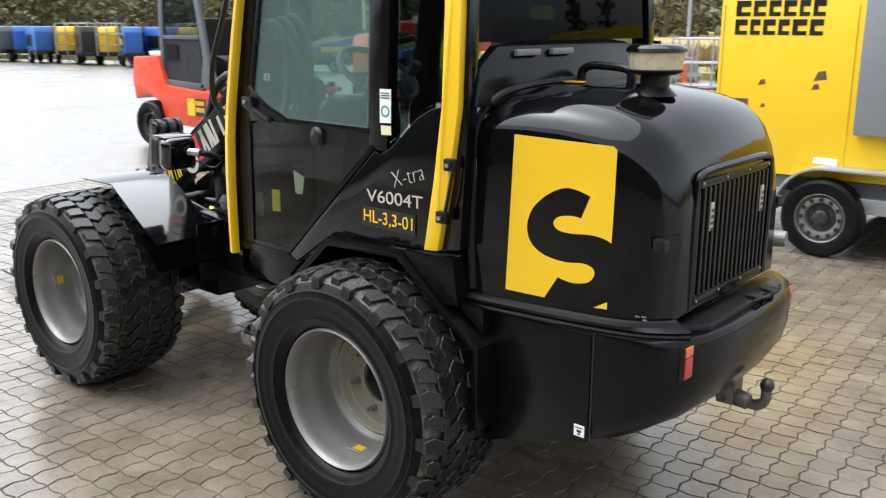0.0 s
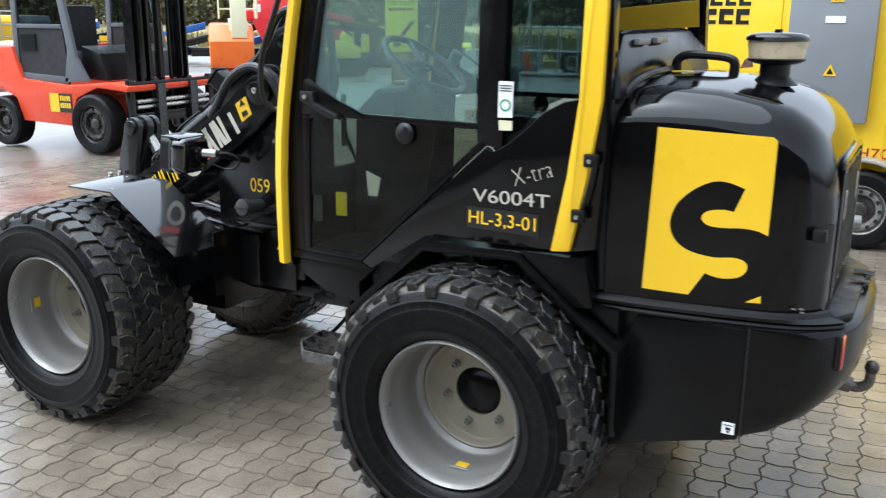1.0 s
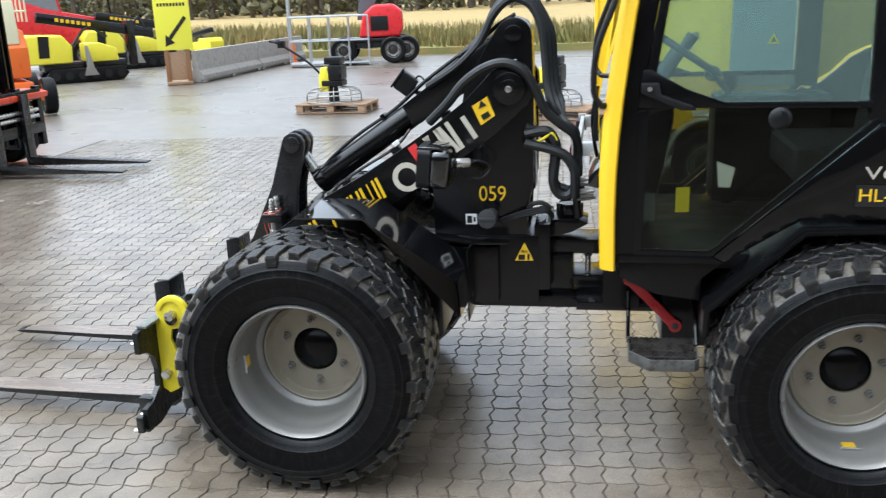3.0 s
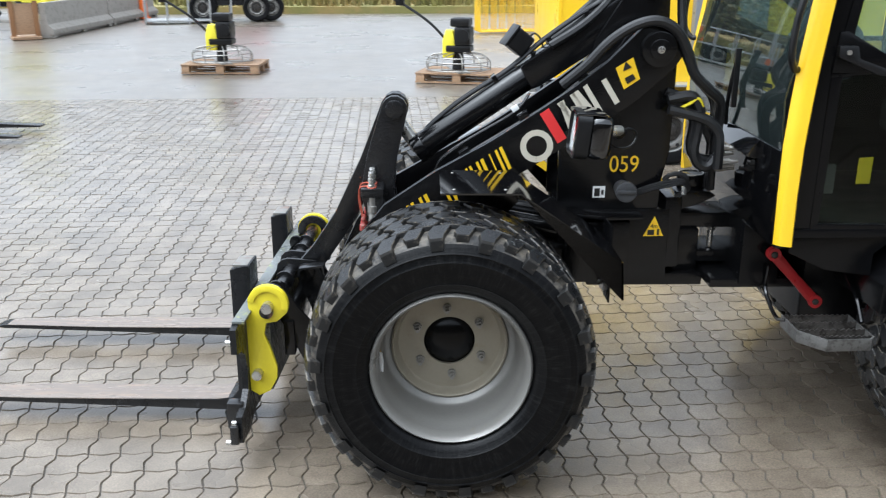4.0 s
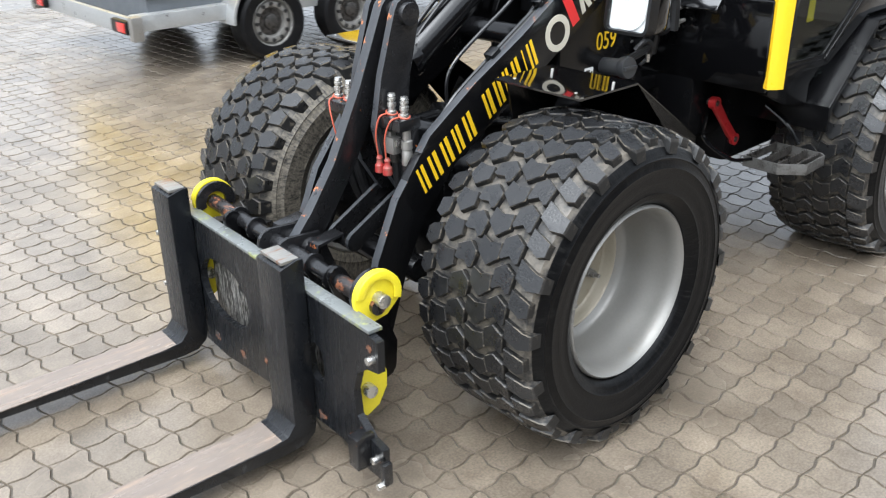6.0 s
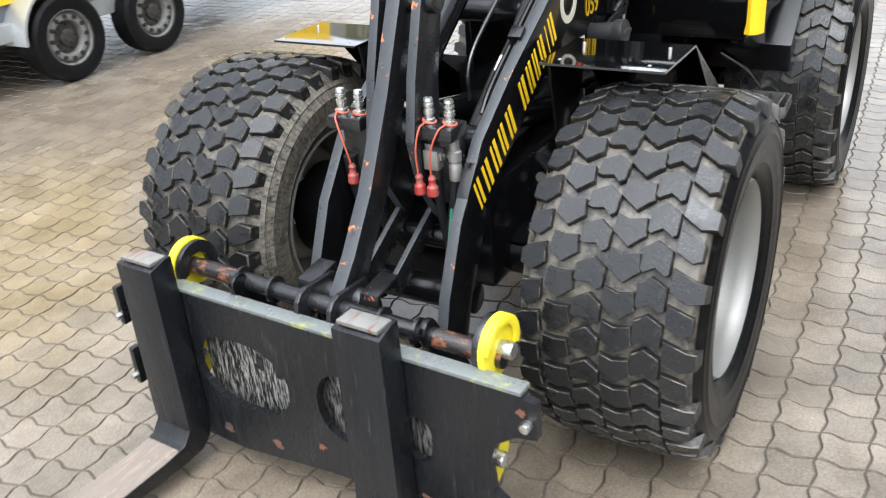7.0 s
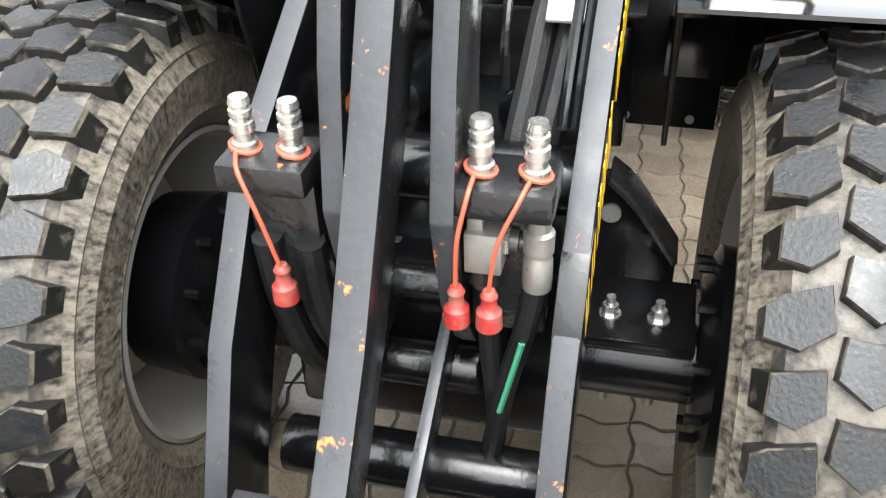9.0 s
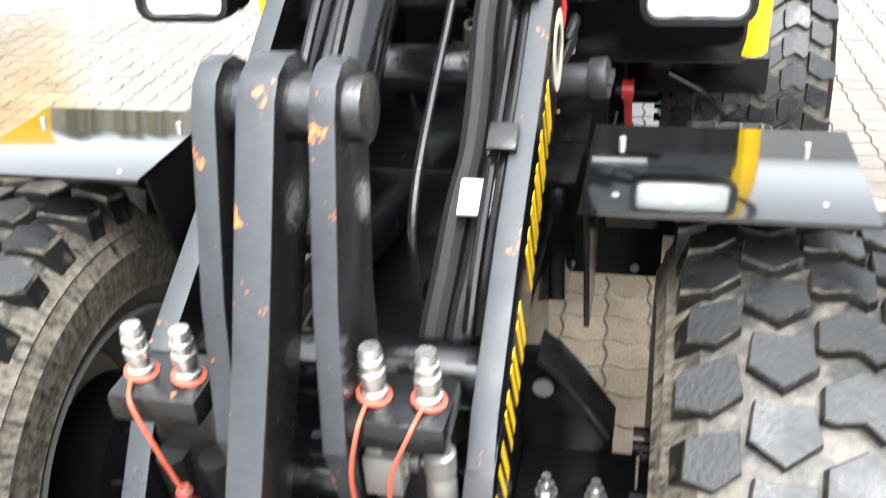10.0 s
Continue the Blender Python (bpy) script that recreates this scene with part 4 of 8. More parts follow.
# rear frame and mudguards
bm = bmesh.new()
box(bm, -0.62, 0.60, -0.30, 0.30, 0.42, 0.80, 0.02)
part("rear_frame", bm, SATIN, loader)
bm = bmesh.new()
cyl(bm, (0, -0.50, REAR_Z), (0, 0.50, REAR_Z), 0.085, seg=24)
part("axle", bm, SATIN, loader)
bm = bmesh.new()
cyl(bm, (FRONT_X, -0.50, AXLE_Z - 0.035), (FRONT_X, 0.50, AXLE_Z - 0.035), 0.062, seg=24)
part("axle", bm, SATIN, loader)
for s in (-1, 1):
    bm = bmesh.new()
    arch = [(-0.505, 0.60), (-0.505, 0.700), (-0.190, 0.990), (0.172, 1.000), (0.365, 0.838), (0.520, 0.730), (0.520, 0.44)]
    inner = [(0.496, 0.44), (0.496, 0.718), (0.350, 0.820), (0.163, 0.976), (-0.180, 0.966), (-0.481, 0.688), (-0.481, 0.60)]
    prism(bm, arch + inner, s * 0.655, s * 0.30, "y", 0.003)
    part("rear_mudguard", bm, SATIN, loader, "black angular mudguard over the rear wheel")
    bm = bmesh.new()
    prism(bm, [(0.176, 1.004), (0.395, 1.010), (0.425, 0.852), (0.365, 0.846)], s * 0.640, s * 0.52, "y", 0.004)
    part("mudguard_gusset", bm, SATIN, loader)
    bm = bmesh.new()
    prism(bm, [(0.40, 0.855), (0.50, 0.848), (0.50, 0.76), (0.395, 0.835)], s * 0.60, s * 0.45, "y", 0.004)
    part("gusset_plate", bm, SATIN, loader)

# cab
def cab_plate(name, pts, out, thick, mat, label="", bev=0.004, parent=None):
    made = []
    for s in (-1, 1):
        bm = bmesh.new()
        prism(bm, pts, s * (0.645 + out), s * (0.645 + out - thick), "y", bev, at=side_y)
        made.append(part(name, bm, mat, parent or loader, label))
    return made


bm = bmesh.new()
prism(bm, [(-0.80, 2.26), (0.30, 2.26), (0.42, 2.18), (0.42, 2.14), (-0.90, 2.14), (-0.88, 2.22)], -0.60, 0.60, "y", 0.02)
cab = part("cab_roof", bm, BLACK, loader, "black cab roof")
bm = bmesh.new()
box(bm, -0.80, 0.36, -0.50, 0.50, 0.80, 0.86, 0.01)
box(bm, 0.0, 0.40, -0.52, 0.52, 0.80, 1.06, 0.02)
part("cab_floor", bm, PLASTIC, loader)
lower = [(-0.47, 0.872), (-0.432, 0.852), (-0.19, 1.008), (0.172, 1.018), (0.278, 1.022), (0.330, 1.28), (0.352, 1.500), (0.30, 1.490), (0.235, 1.455), (0.17, 1.395), (0.11, 1.345), (0.06, 1.318), (0.034, 1.330)]
cab_plate("cab_side_panel", lower, -0.004, 0.03, BLACK, "glossy black lower cab panel with lettering")
cab_plate("rear_cab_pillar", [(0.335, 1.02), (0.420, 1.04), (0.445, 1.50), (0.435, 1.82), (0.40, 2.14), (0.35, 2.14), (0.365, 1.80), (0.372, 1.45)], -0.02, 0.05, BLACK)
cab_plate("yellow_rear_trim", [(0.278, 1.020), (0.342, 1.028), (0.392, 1.27), (0.424, 1.50), (0.424, 1.80), (0.405, 2.14), (0.345, 2.14), (0.352, 1.80), (0.352, 1.50), (0.325, 1.27)], 0.006, 0.03, YELLOW_TRIM, "bright yellow pillar trim", 0.006)
cab_plate("b_pillar", [(0.0, 1.345), (0.034, 1.335), (0.092, 1.33), (0.088, 2.14), (-0.01, 2.14), (-0.005, 1.4)], -0.008, 0.05, SATIN)
cab_plate("front_cab_pillar", [(-0.812, 0.838), (-0.735, 0.842), (-0.735, 1.35), (-0.66, 1.82), (-0.60, 2.14), (-0.67, 2.14), (-0.74, 1.82), (-0.825, 1.30)], -0.008, 0.05, SATIN)
for s in (-1, 1):
    bm = bmesh.new()
    rings = []
    for z, back, front in ((0.822, -0.812, -0.860), (0.90, -0.813, -0.861), (1.00, -0.814, -0.863), (1.16, -0.811, -0.864), (1.30, -0.802, -0.856), (1.42, -0.790, -0.845), (1.56, -0.772, -0.826), (1.70, -0.752, -0.806), (1.84, -0.728, -0.782), (2.00, -0.695, -0.748), (2.14, -0.663, -0.714)):
        lean = 0.05 * max(0.0, z - 1.35)
        edge, inner = s * (0.611 - lean), s * (0.572 - lean)
        mid = ((back + front) / 2 - 0.006, (edge + inner) / 2 + s * 0.007)
        rings.append([bm.verts.new((x, y, z)) for x, y in ((back + 0.006, edge - s * 0.008), (back, edge), (mid[0] + 0.012, mid[1] + s * 0.006), mid, (mid[0] - 0.010, mid[1] - s * 0.010), (front, inner), (front + 0.010, inner - s * 0.020), (back + 0.006, edge - s * 0.035))])
    for a, b in zip(rings, rings[1:]):
        for k in range(8):
            bm.faces.new((a[k], a[(k + 1) % 8], b[(k + 1) % 8], b[k]))
    bm.faces.new(rings[0])
    bm.faces.new(rings[-1])
    part("yellow_front_trim", bm, YELLOW_TRIM, loader, "bright yellow pillar trim", angle=50)
cab_plate("door_sill", [(-0.80, 0.872), (-0.80, 0.842), (-0.432, 0.848), (-0.475, 0.872), (-0.50, 0.876)], -0.002, 0.04, SATIN)
cab_plate("sill_skirt", [(-0.79, 0.838), (-0.43, 0.846), (-0.505, 0.780), (-0.505, 0.70), (-0.66, 0.72), (-0.79, 0.78)], -0.03, 0.05, SATIN)
cab_plate("roof_rail", [(-0.66, 2.08), (0.40, 2.08), (0.40, 2.14), (-0.66, 2.14)], -0.008, 0.05, SATIN)
# doors: frame, upper and lower pane, handle
upper = [(-0.71, 1.405), (-0.012, 1.400), (-0.018, 2.08), (-0.600, 2.08), (-0.645, 1.80)]
lowp = [(-0.728, 0.885), (-0.47, 0.885), (0.010, 1.330), (0.0, 1.395), (-0.60, 1.400), (-0.712, 1.36)]
for s in (-1, 1):
    bm = bmesh.new()
    prism(bm, [(-0.735, 1.372), (-0.60, 1.388), (0.0, 1.384), (0.0, 1.405), (-0.655, 1.408), (-0.735, 1.395)], s * 0.640, s * 0.612, "y", 0.003, at=side_y)
    prism(bm, [(-0.735, 0.872), (-0.478, 0.872), (0.034, 1.34), (0.012, 1.352), (-0.482, 0.892), (-0.735, 0.892)], s * 0.640, s * 0.612, "y", 0.003, at=side_y)
    prism(bm, [(-0.74, 0.872), (-0.715, 0.872), (-0.700, 1.36), (-0.630, 1.80), (-0.585, 2.08), (-0.61, 2.08), (-0.66, 1.80), (-0.735, 1.36)], s * 0.640, s * 0.612, "y", 0.003, at=side_y)
    door = part("door", bm, SATIN, loader, "black framed glass cab door")
    for nm, pts in (("upper_pane", upper), ("lower_pane", lowp)):
        bm = bmesh.new()
        prism(bm, pts, s * 0.634, s * 0.629, "y", 0, at=side_y)
        g = part(nm, bm, CAB_GLASS if nm == "upper_pane" else LOW_GLASS, door, "green tinted glass" if nm == "upper_pane" else "brown tinted glass")
        g.visible_shadow = False
    bm = bmesh.new()
    prism(bm, [(-0.735, 1.390), (-0.722, 1.515), (-0.697, 1.518), (-0.580, 1.452), (-0.455, 1.406), (-0.455, 1.390)], s * 0.644, s * 0.634, "y", 0.002, at=side_y)
    part("corner_panel", bm, SATIN, door)
    bm = bmesh.new()
    prism(bm, [(-0.728, 1.475), (-0.670, 1.475), (-0.660, 1.435), (-0.560, 1.400), (-0.545, 1.382), (-0.60, 1.385), (-0.70, 1.428), (-0.728, 1.44)], s * 0.665, s * 0.64, "y", 0.006, at=side_y)
    hd = part("door_handle", bm, PLASTIC, door, "black door handle with lock")
    bm = bmesh.new()
    cyl(bm, side_y((-0.700, s * 0.672, 1.455)), side_y((-0.700, s * 0.660, 1.455)), 0.008, seg=12)
    part("lock", bm, STEEL, hd)
    bm = bmesh.new()
    lathe(bm, [(0.0005, -0.012), (0.026, -0.012), (0.037, -0.004), (0.037, 0.004), (0.0005, 0.004)], 28, "y")
    for v in bm.verts:
        v.co = Vector(side_y((v.co.x - 0.280, s * (0.640 + abs(v.co.y)), v.co.z + 1.352)))
    part("knob", bm, PLASTIC, door, "round black latch knob")
    bm = bmesh.new()
    prism(bm, [(0.10, 1.362), (0.15, 1.392), (0.225, 1.468), (0.30, 1.502), (0.345, 1.510), (0.345, 2.08), (0.10, 2.08)], s * 0.634, s * 0.629, "y", 0, at=side_y)
    g = part("rear_quarter_pane", bm, DARK_GLASS, loader, "dark tinted rear side glass")
    g.visible_shadow = False
    for zz in (1.322, 1.148):
        x = 0.405 if zz > 1.2 else 0.372
        bm = bmesh.new()
        box(bm, x - 0.022, x + 0.022, s * 0.655 - 0.012, s * 0.655 + 0.012, zz - 0.020, zz + 0.020, 0.005)
        cyl(bm, (x, s * 0.65, zz), (x, s * 0.672, zz), 0.013, seg=16)
        hg = part("hinge", bm, PLASTIC, loader, "black hinge")
        bm = bmesh.new()
        cyl(bm, (x, s * 0.672, zz), (x, s * 0.678, zz), 0.007, seg=12)
        part("pin", bm, STEEL, hg)
    bm = bmesh.new()
    tube(bm, [(0.412, s * 0.652, 1.30), (0.396, s * 0.655, 1.22), (0.378, s * 0.652, 1.16)], 0.006, seg=8)
    part("hinge_rod", bm, PLASTIC, loader)
    bm = bmesh.new()
    tube(bm, [side_y((-0.755, s * 0.655, 2.05)), side_y((-0.80, s * 0.69, 1.80)), side_y((-0.872, s * 0.70, 1.60)), side_y((-0.885, s * 0.69, 1.46)), side_y((-0.862, s * 0.66, 1.405)), side_y((-0.84, s * 0.645, 1.40))], 0.011, seg=10)
    part("grab_rail", bm, PLASTIC, loader, "bent black grab rail beside the door")
# windscreen, rear window
bm = bmesh.new()
prism(bm, [(-0.855, 1.10), (-0.865, 1.30), (-0.765, 1.80), (-0.70, 2.14), (-0.694, 2.14), (-0.759, 1.80), (-0.859, 1.30), (-0.849, 1.10)], -0.54, 0.54, "y", 0)
g = part("windscreen", bm, WIND_GLASS, loader, "green tinted windscreen")
g.visible_shadow = False
bm = bmesh.new()
prism(bm, [(-0.846, 0.80), (-0.81, 0.80), (-0.81, 1.00), (-0.83, 1.135), (-0.862, 1.135), (-0.862, 0.90)], -0.56, 0.56, "y", 0.01)
bulkhead = part("front_bulkhead", bm, BLACK, loader, "black front panel under the windscreen")
bm = bmesh.new()
box(bm, -0.845, -0.70, -0.26, 0.27, 0.56, 0.81, 0.006)
part("lower_panel", bm, SATIN, bulkhead)
bm = bmesh.new()
prism(bm, [(-0.860, 1.136), (-0.905, 1.082), (-0.900, 1.074), (-0.860, 1.066)], -0.36, 0.30, "y", 0.003)
part("cowl", bm, WET_BLACK, bulkhead)
bm = bmesh.new()
tube(bm, [(-0.872, -0.02, 1.13), (-0.884, -0.05, 1.20), (-0.890, -0.09, 1.30), (-0.872, -0.10, 1.42)], 0.008, seg=8)
box(bm, -0.888, -0.868, -0.108, -0.092, 1.205, 1.420, 0.003)
part("wiper", bm, PLASTIC, loader, "black windscreen wiper")
bm = bmesh.new()
prism(bm, [(0.420, 1.70), (0.426, 1.70), (0.405, 2.12), (0.399, 2.12)], -0.56, 0.56, "y", 0)
g = part("rear_window", bm, REAR_GLASS, loader, "dark tinted rear window")
g.visible_shadow = False
bm = bmesh.new()
prism(bm, [(-0.60, 1.50), (-0.56, 1.62), (-0.42, 1.69), (-0.15, 1.715), (0.15, 1.715), (0.42, 1.69), (0.56, 1.62), (0.60, 1.50)], 0.40, 0.435, "x", 0.006)
for v in bm.verts:
    v.co.x += 0.03 - 0.45 * max(0.0, v.co.z - 1.57)
rw = part("rear_window_surround", bm, SATIN, loader, "black panel under the rear window")
for y in (-0.28, -0.07):
    bm = bmesh.new()
    box(bm, 0.420, 0.440, y - 0.068, y + 0.068, 1.652, 1.674, 0.006)
    part("vent", bm, CABINET, rw)
# interior
bm = bmesh.new()
box(bm, -0.16, 0.28, -0.24, 0.24, 1.06, 1.20, 0.04, 3)
seat = part("seat", bm, SEAT, loader, "black operator seat")
bm = bmesh.new()
prism(bm, [(0.16, 1.18), (0.27, 1.18), (0.34, 1.72), (0.29, 1.78), (0.23, 1.75)], -0.23, 0.23, "y", 0.035, 3)
part("seat_back", bm, SEAT, seat)
bm = bmesh.new()
prism(bm, [(-0.80, 0.86), (-0.66, 0.86), (-0.58, 1.30), (-0.60, 1.44), (-0.68, 1.46), (-0.78, 1.36)], -0.16, 0.20, "y", 0.03)
part("steering_console", bm, PLASTIC, loader)
bm = bmesh.new()
cyl(bm, (-0.64, 0.02, 1.42), (-0.555, 0.02, 1.545), 0.030, seg=14)
m = Matrix.Translation((-0.555, 0.02, 1.545)) @ pose(0, 0, 0, 0, 34, 0)
for k in range(40):
    a0, a1 = 2 * math.pi * k / 40, 2 * math.pi * (k + 1) / 40
    cyl(bm, m @ Vector((0.18 * math.cos(a0), 0.18 * math.sin(a0), 0)), m @ Vector((0.18 * math.cos(a1), 0.18 * math.sin(a1), 0)), 0.014, seg=8)
for k in range(3):
    a0 = 2 * math.pi * k / 3 + 0.5
    cyl(bm, m @ Vector((0, 0, 0)), m @ Vector((0.18 * math.cos(a0), 0.18 * math.sin(a0), 0)), 0.012, seg=8)
cyl(bm, m @ Vector((0.03, 0.17, 0.01)), m @ Vector((0.03, 0.17, 0.075)), 0.022, 0.026, seg=14, bev=0.006)
part("steering_wheel", bm, GREY_PLASTIC, loader, "grey steering wheel with a knob")
bm = bmesh.new()
box(bm, -0.38, 0.10, 0.30, 0.50, 0.86, 1.33, 0.03)
tube(bm, [(-0.30, 0.38, 1.22), (-0.31, 0.37, 1.32), (-0.37, 0.34, 1.40)], 0.014, seg=8)
part("side_console", bm, PLASTIC, loader)
bm = bmesh.new()
bmesh.ops.create_uvsphere(bm, u_segments=14, v_segments=10, radius=0.034, matrix=Matrix.Translation((-0.39, 0.33, 1.42)))
part("joystick_knob", bm, PLASTIC, loader)
bm = bmesh.new()
prism(bm, [(-0.468, 1.202), (-0.407, 1.180), (-0.421, 1.112), (-0.460, 1.113)], -0.555, -0.552, "y", 0, at=None)
part("paper_sheet", bm, WHITE, loader, "folded white paper in the door pocket")

# marks on the cab
lettering("V6004T", 0.062, LABEL_DIM, loader, side_sign(0.131, -0.6262, 1.172, -3.4, 1.5), wide=0.276, label="silver model lettering")
lettering("X-tra", 0.078, LABEL_GREY, loader, side_sign(0.210, -0.6430, 1.262, -3.4, 30) @ Matrix(((0.80, 0.42, 0, 0), (0, 1, 0, 0), (0, 0, 1, 0), (0, 0, 0, 1))), label="thin silver slanted lettering", thin=0.0022)
bm = bmesh.new()
prism(bm, [(-0.030, 1.060), (0.235, 1.060), (0.235, 1.132), (-0.030, 1.132)], -0.6465, -0.640, "y", 0, at=side_y)
sign = part("number_plate_sticker", bm, LABEL_BLACK, loader, "black sticker with a yellow rental number")
lettering("HL-3,3-01", 0.062, YELLOW_TRIM, loader, side_sign(0.106, -0.6292, 1.096, -3.4), wide=0.245, label="yellow rental number")
bm = bmesh.new()
prism(bm, [(0.088, 1.432), (0.138, 1.434), (0.140, 1.545), (0.090, 1.545)], -0.658, -0.655, "y", 0)
for v in bm.verts:
    v.co.y += 0.012
st = part("sticker", bm, WHITE, loader, "white inspection sticker with a green ring")
bm = bmesh.new()
lathe(bm, [(0.014, -0.6462), (0.019, -0.6462), (0.019, -0.6450), (0.014, -0.6450)], 28, "y", closed=True)
for v in bm.verts:
    v.co += Vector((0.114, -0.001, 1.472))
part("ring", bm, LABEL_GREEN, st)
for z in (1.532, 1.524, 1.516):
    bm = bmesh.new()
    box(bm, 0.095, 0.133, -0.6475, -0.6445, z - 0.0015, z + 0.0015)
    part("print", bm, LABEL_BLACK, st)
bm = bmesh.new()
prism(bm, [(0.094, 1.392), (0.138, 1.394), (0.138, 1.424), (0.092, 1.424)], -0.646, -0.643, "y", 0)
part("sticker", bm, CREAM, loader, "small yellow rental sticker")
bm = bmesh.new()
prism(bm, [(-0.602, 1.024), (-0.555, 1.026), (-0.554, 1.114), (-0.601, 1.112)], -0.556, -0.554, "y", 0)
part("sticker", bm, LIME, loader, "yellow safety sticker")
bm = bmesh.new()
prism(bm, [(-0.715, 0.99), (-0.67, 0.99), (-0.67, 1.09), (-0.715, 1.09)], -0.548, -0.546, "y", 0)
part("sticker", bm, GREY_PLASTIC, loader)

# step and red safety bar
for line in (((-0.745, -0.275, 0.640), (-0.745, -0.275, 0.545), (-0.749, -0.404, 0.490), (-0.749, -0.50, 0.515)), ((-0.515, -0.40, 0.66), (-0.512, -0.50, 0.60), (-0.510, -0.56, 0.53))):
    bm = bmesh.new()
    tube(bm, line, 0.008, seg=8)
    part("step_hanger", bm, FRAME, loader)
bm = bmesh.new()
prism(bm, [(-0.753, -0.604), (-0.681, -0.687), (-0.528, -0.680), (-0.510, -0.66), (-0.510, -0.46), (-0.516, -0.46), (-0.516, -0.655), (-0.530, -0.674), (-0.679, -0.681), (-0.747, -0.602), (-0.747, -0.46), (-0.753, -0.46)], 0.477, 0.520, "z", 0.001)
step = part("step", bm, STEP_STEEL, loader, "worn steel cab step with serrated treads")
for y, x0 in ((-0.47, -0.747), (-0.535, -0.747), (-0.60, -0.744), (-0.655, -0.700)):
    bm = bmesh.new()
    n = int((-0.516 - x0) / 0.009)
    pts = [(x0 + (-0.516 - x0) * i / n, 0.518 + (0.006 if i % 2 else 0)) for i in range(n + 1)]
    prism(bm, [(x0, 0.490)] + pts + [(-0.516, 0.490)], y - 0.003, y + 0.003, "y")
    part("tread_bar", bm, GREASY, step)
bm = bmesh.new()
strip(bm, [(-0.742, 0.696), (-0.655, 0.603), (-0.567, 0.510)], [0.042, 0.036, 0.042], -0.312, -0.292, 0.004)
bar = part("articulation_lock_bar", bm, RED_BAR, loader, "red steel articulation lock bar")
for x, z in ((-0.742, 0.696), (-0.567, 0.510)):
    bm = bmesh.new()
    lathe(bm, [(0.014, -0.316), (0.025, -0.316), (0.025, -0.288), (0.014, -0.288)], 24, "y", closed=True)
    for v in bm.verts:
        v.co += Vector((x, 0, z))
    part("eye", bm, RED_BAR, bar)
    bm = bmesh.new()
    cyl(bm, (x, -0.318, z), (x, -0.27, z), 0.012, seg=14, bev=0.002)
    part("pin", bm, GREASY, bar)

# ---- front frame, boom, linkage ----
BOOM_MID = -0.011
bm = bmesh.new()
box(bm, -1.52, -1.10, -0.175, 0.175, 0.545, 0.835, 0.012)
box(bm, -2.10, -1.50, -0.20, 0.20, 0.40, 0.70, 0.015)
box(bm, -1.40, -0.95, -0.15, 0.15, 0.52, 0.57, 0.006)
part("front_frame", bm, FRAME, loader, "black front frame")
bm = bmesh.new()
box(bm, -1.12, -1.055, -0.17, 0.17, 0.60, 0.880, 0.010)
part("articulation_housing", bm, FRAME, loader)
bm = bmesh.new()
prism(bm, [(-1.06, 0.805), (-1.06, 0.880), (-0.94, 0.880), (-0.905, 0.862), (-0.975, 0.825)], -0.09, 0.09, "y", 0.004)
joint = part("articulation_joint", bm, FRAME, loader, "black articulation lug with a round pin cap")
bm = bmesh.new()
cyl(bm, (-0.982, 0, 0.870), (-0.982, 0, 0.932), 0.056, seg=28, bev=0.005)
part("pin_cap", bm, FRAME, joint)
bm = bmesh.new()
lathe(bm, [(0.046, 0.9315), (0.052, 0.9315), (0.052, 0.935), (0.046, 0.935)], 28, "z", closed=True)
for v in bm.verts:
    v.co.x += -0.982
part("cap_ring", bm, STEEL, joint, "bright ring on the pin cap")
bm = bmesh.new()
box(bm, -1.06, -0.84, -0.09, 0.09, 0.735, 0.795, 0.006)
part("lower_lug", bm, FRAME, joint)
bm = bmesh.new()
box(bm, -1.06, -0.965, -0.11, 0.11, 0.57, 0.735, 0.006)
part("lower_housing", bm, FRAME, joint)
bm = bmesh.new()
box(bm, -1.06, -0.80, -0.10, 0.10, 0.60, 0.645, 0.005)
part("lower_lug", bm, FRAME, joint)
bm = bmesh.new()
cyl(bm, (-0.905, -0.06, 0.65), (-0.905, -0.06, 0.73), 0.012, seg=12)
cyl(bm, (-0.905, -0.06, 0.72), (-0.905, -0.06, 0.745), 0.019, seg=6)
part("grease_bolt", bm, STEEL, joint)
bm = bmesh.new()
box(bm, -0.95, -0.55, -0.25, 0.25, 0.545, 0.580, 0.005)
part("steering_cylinder_guard", bm, FRAME, loader)
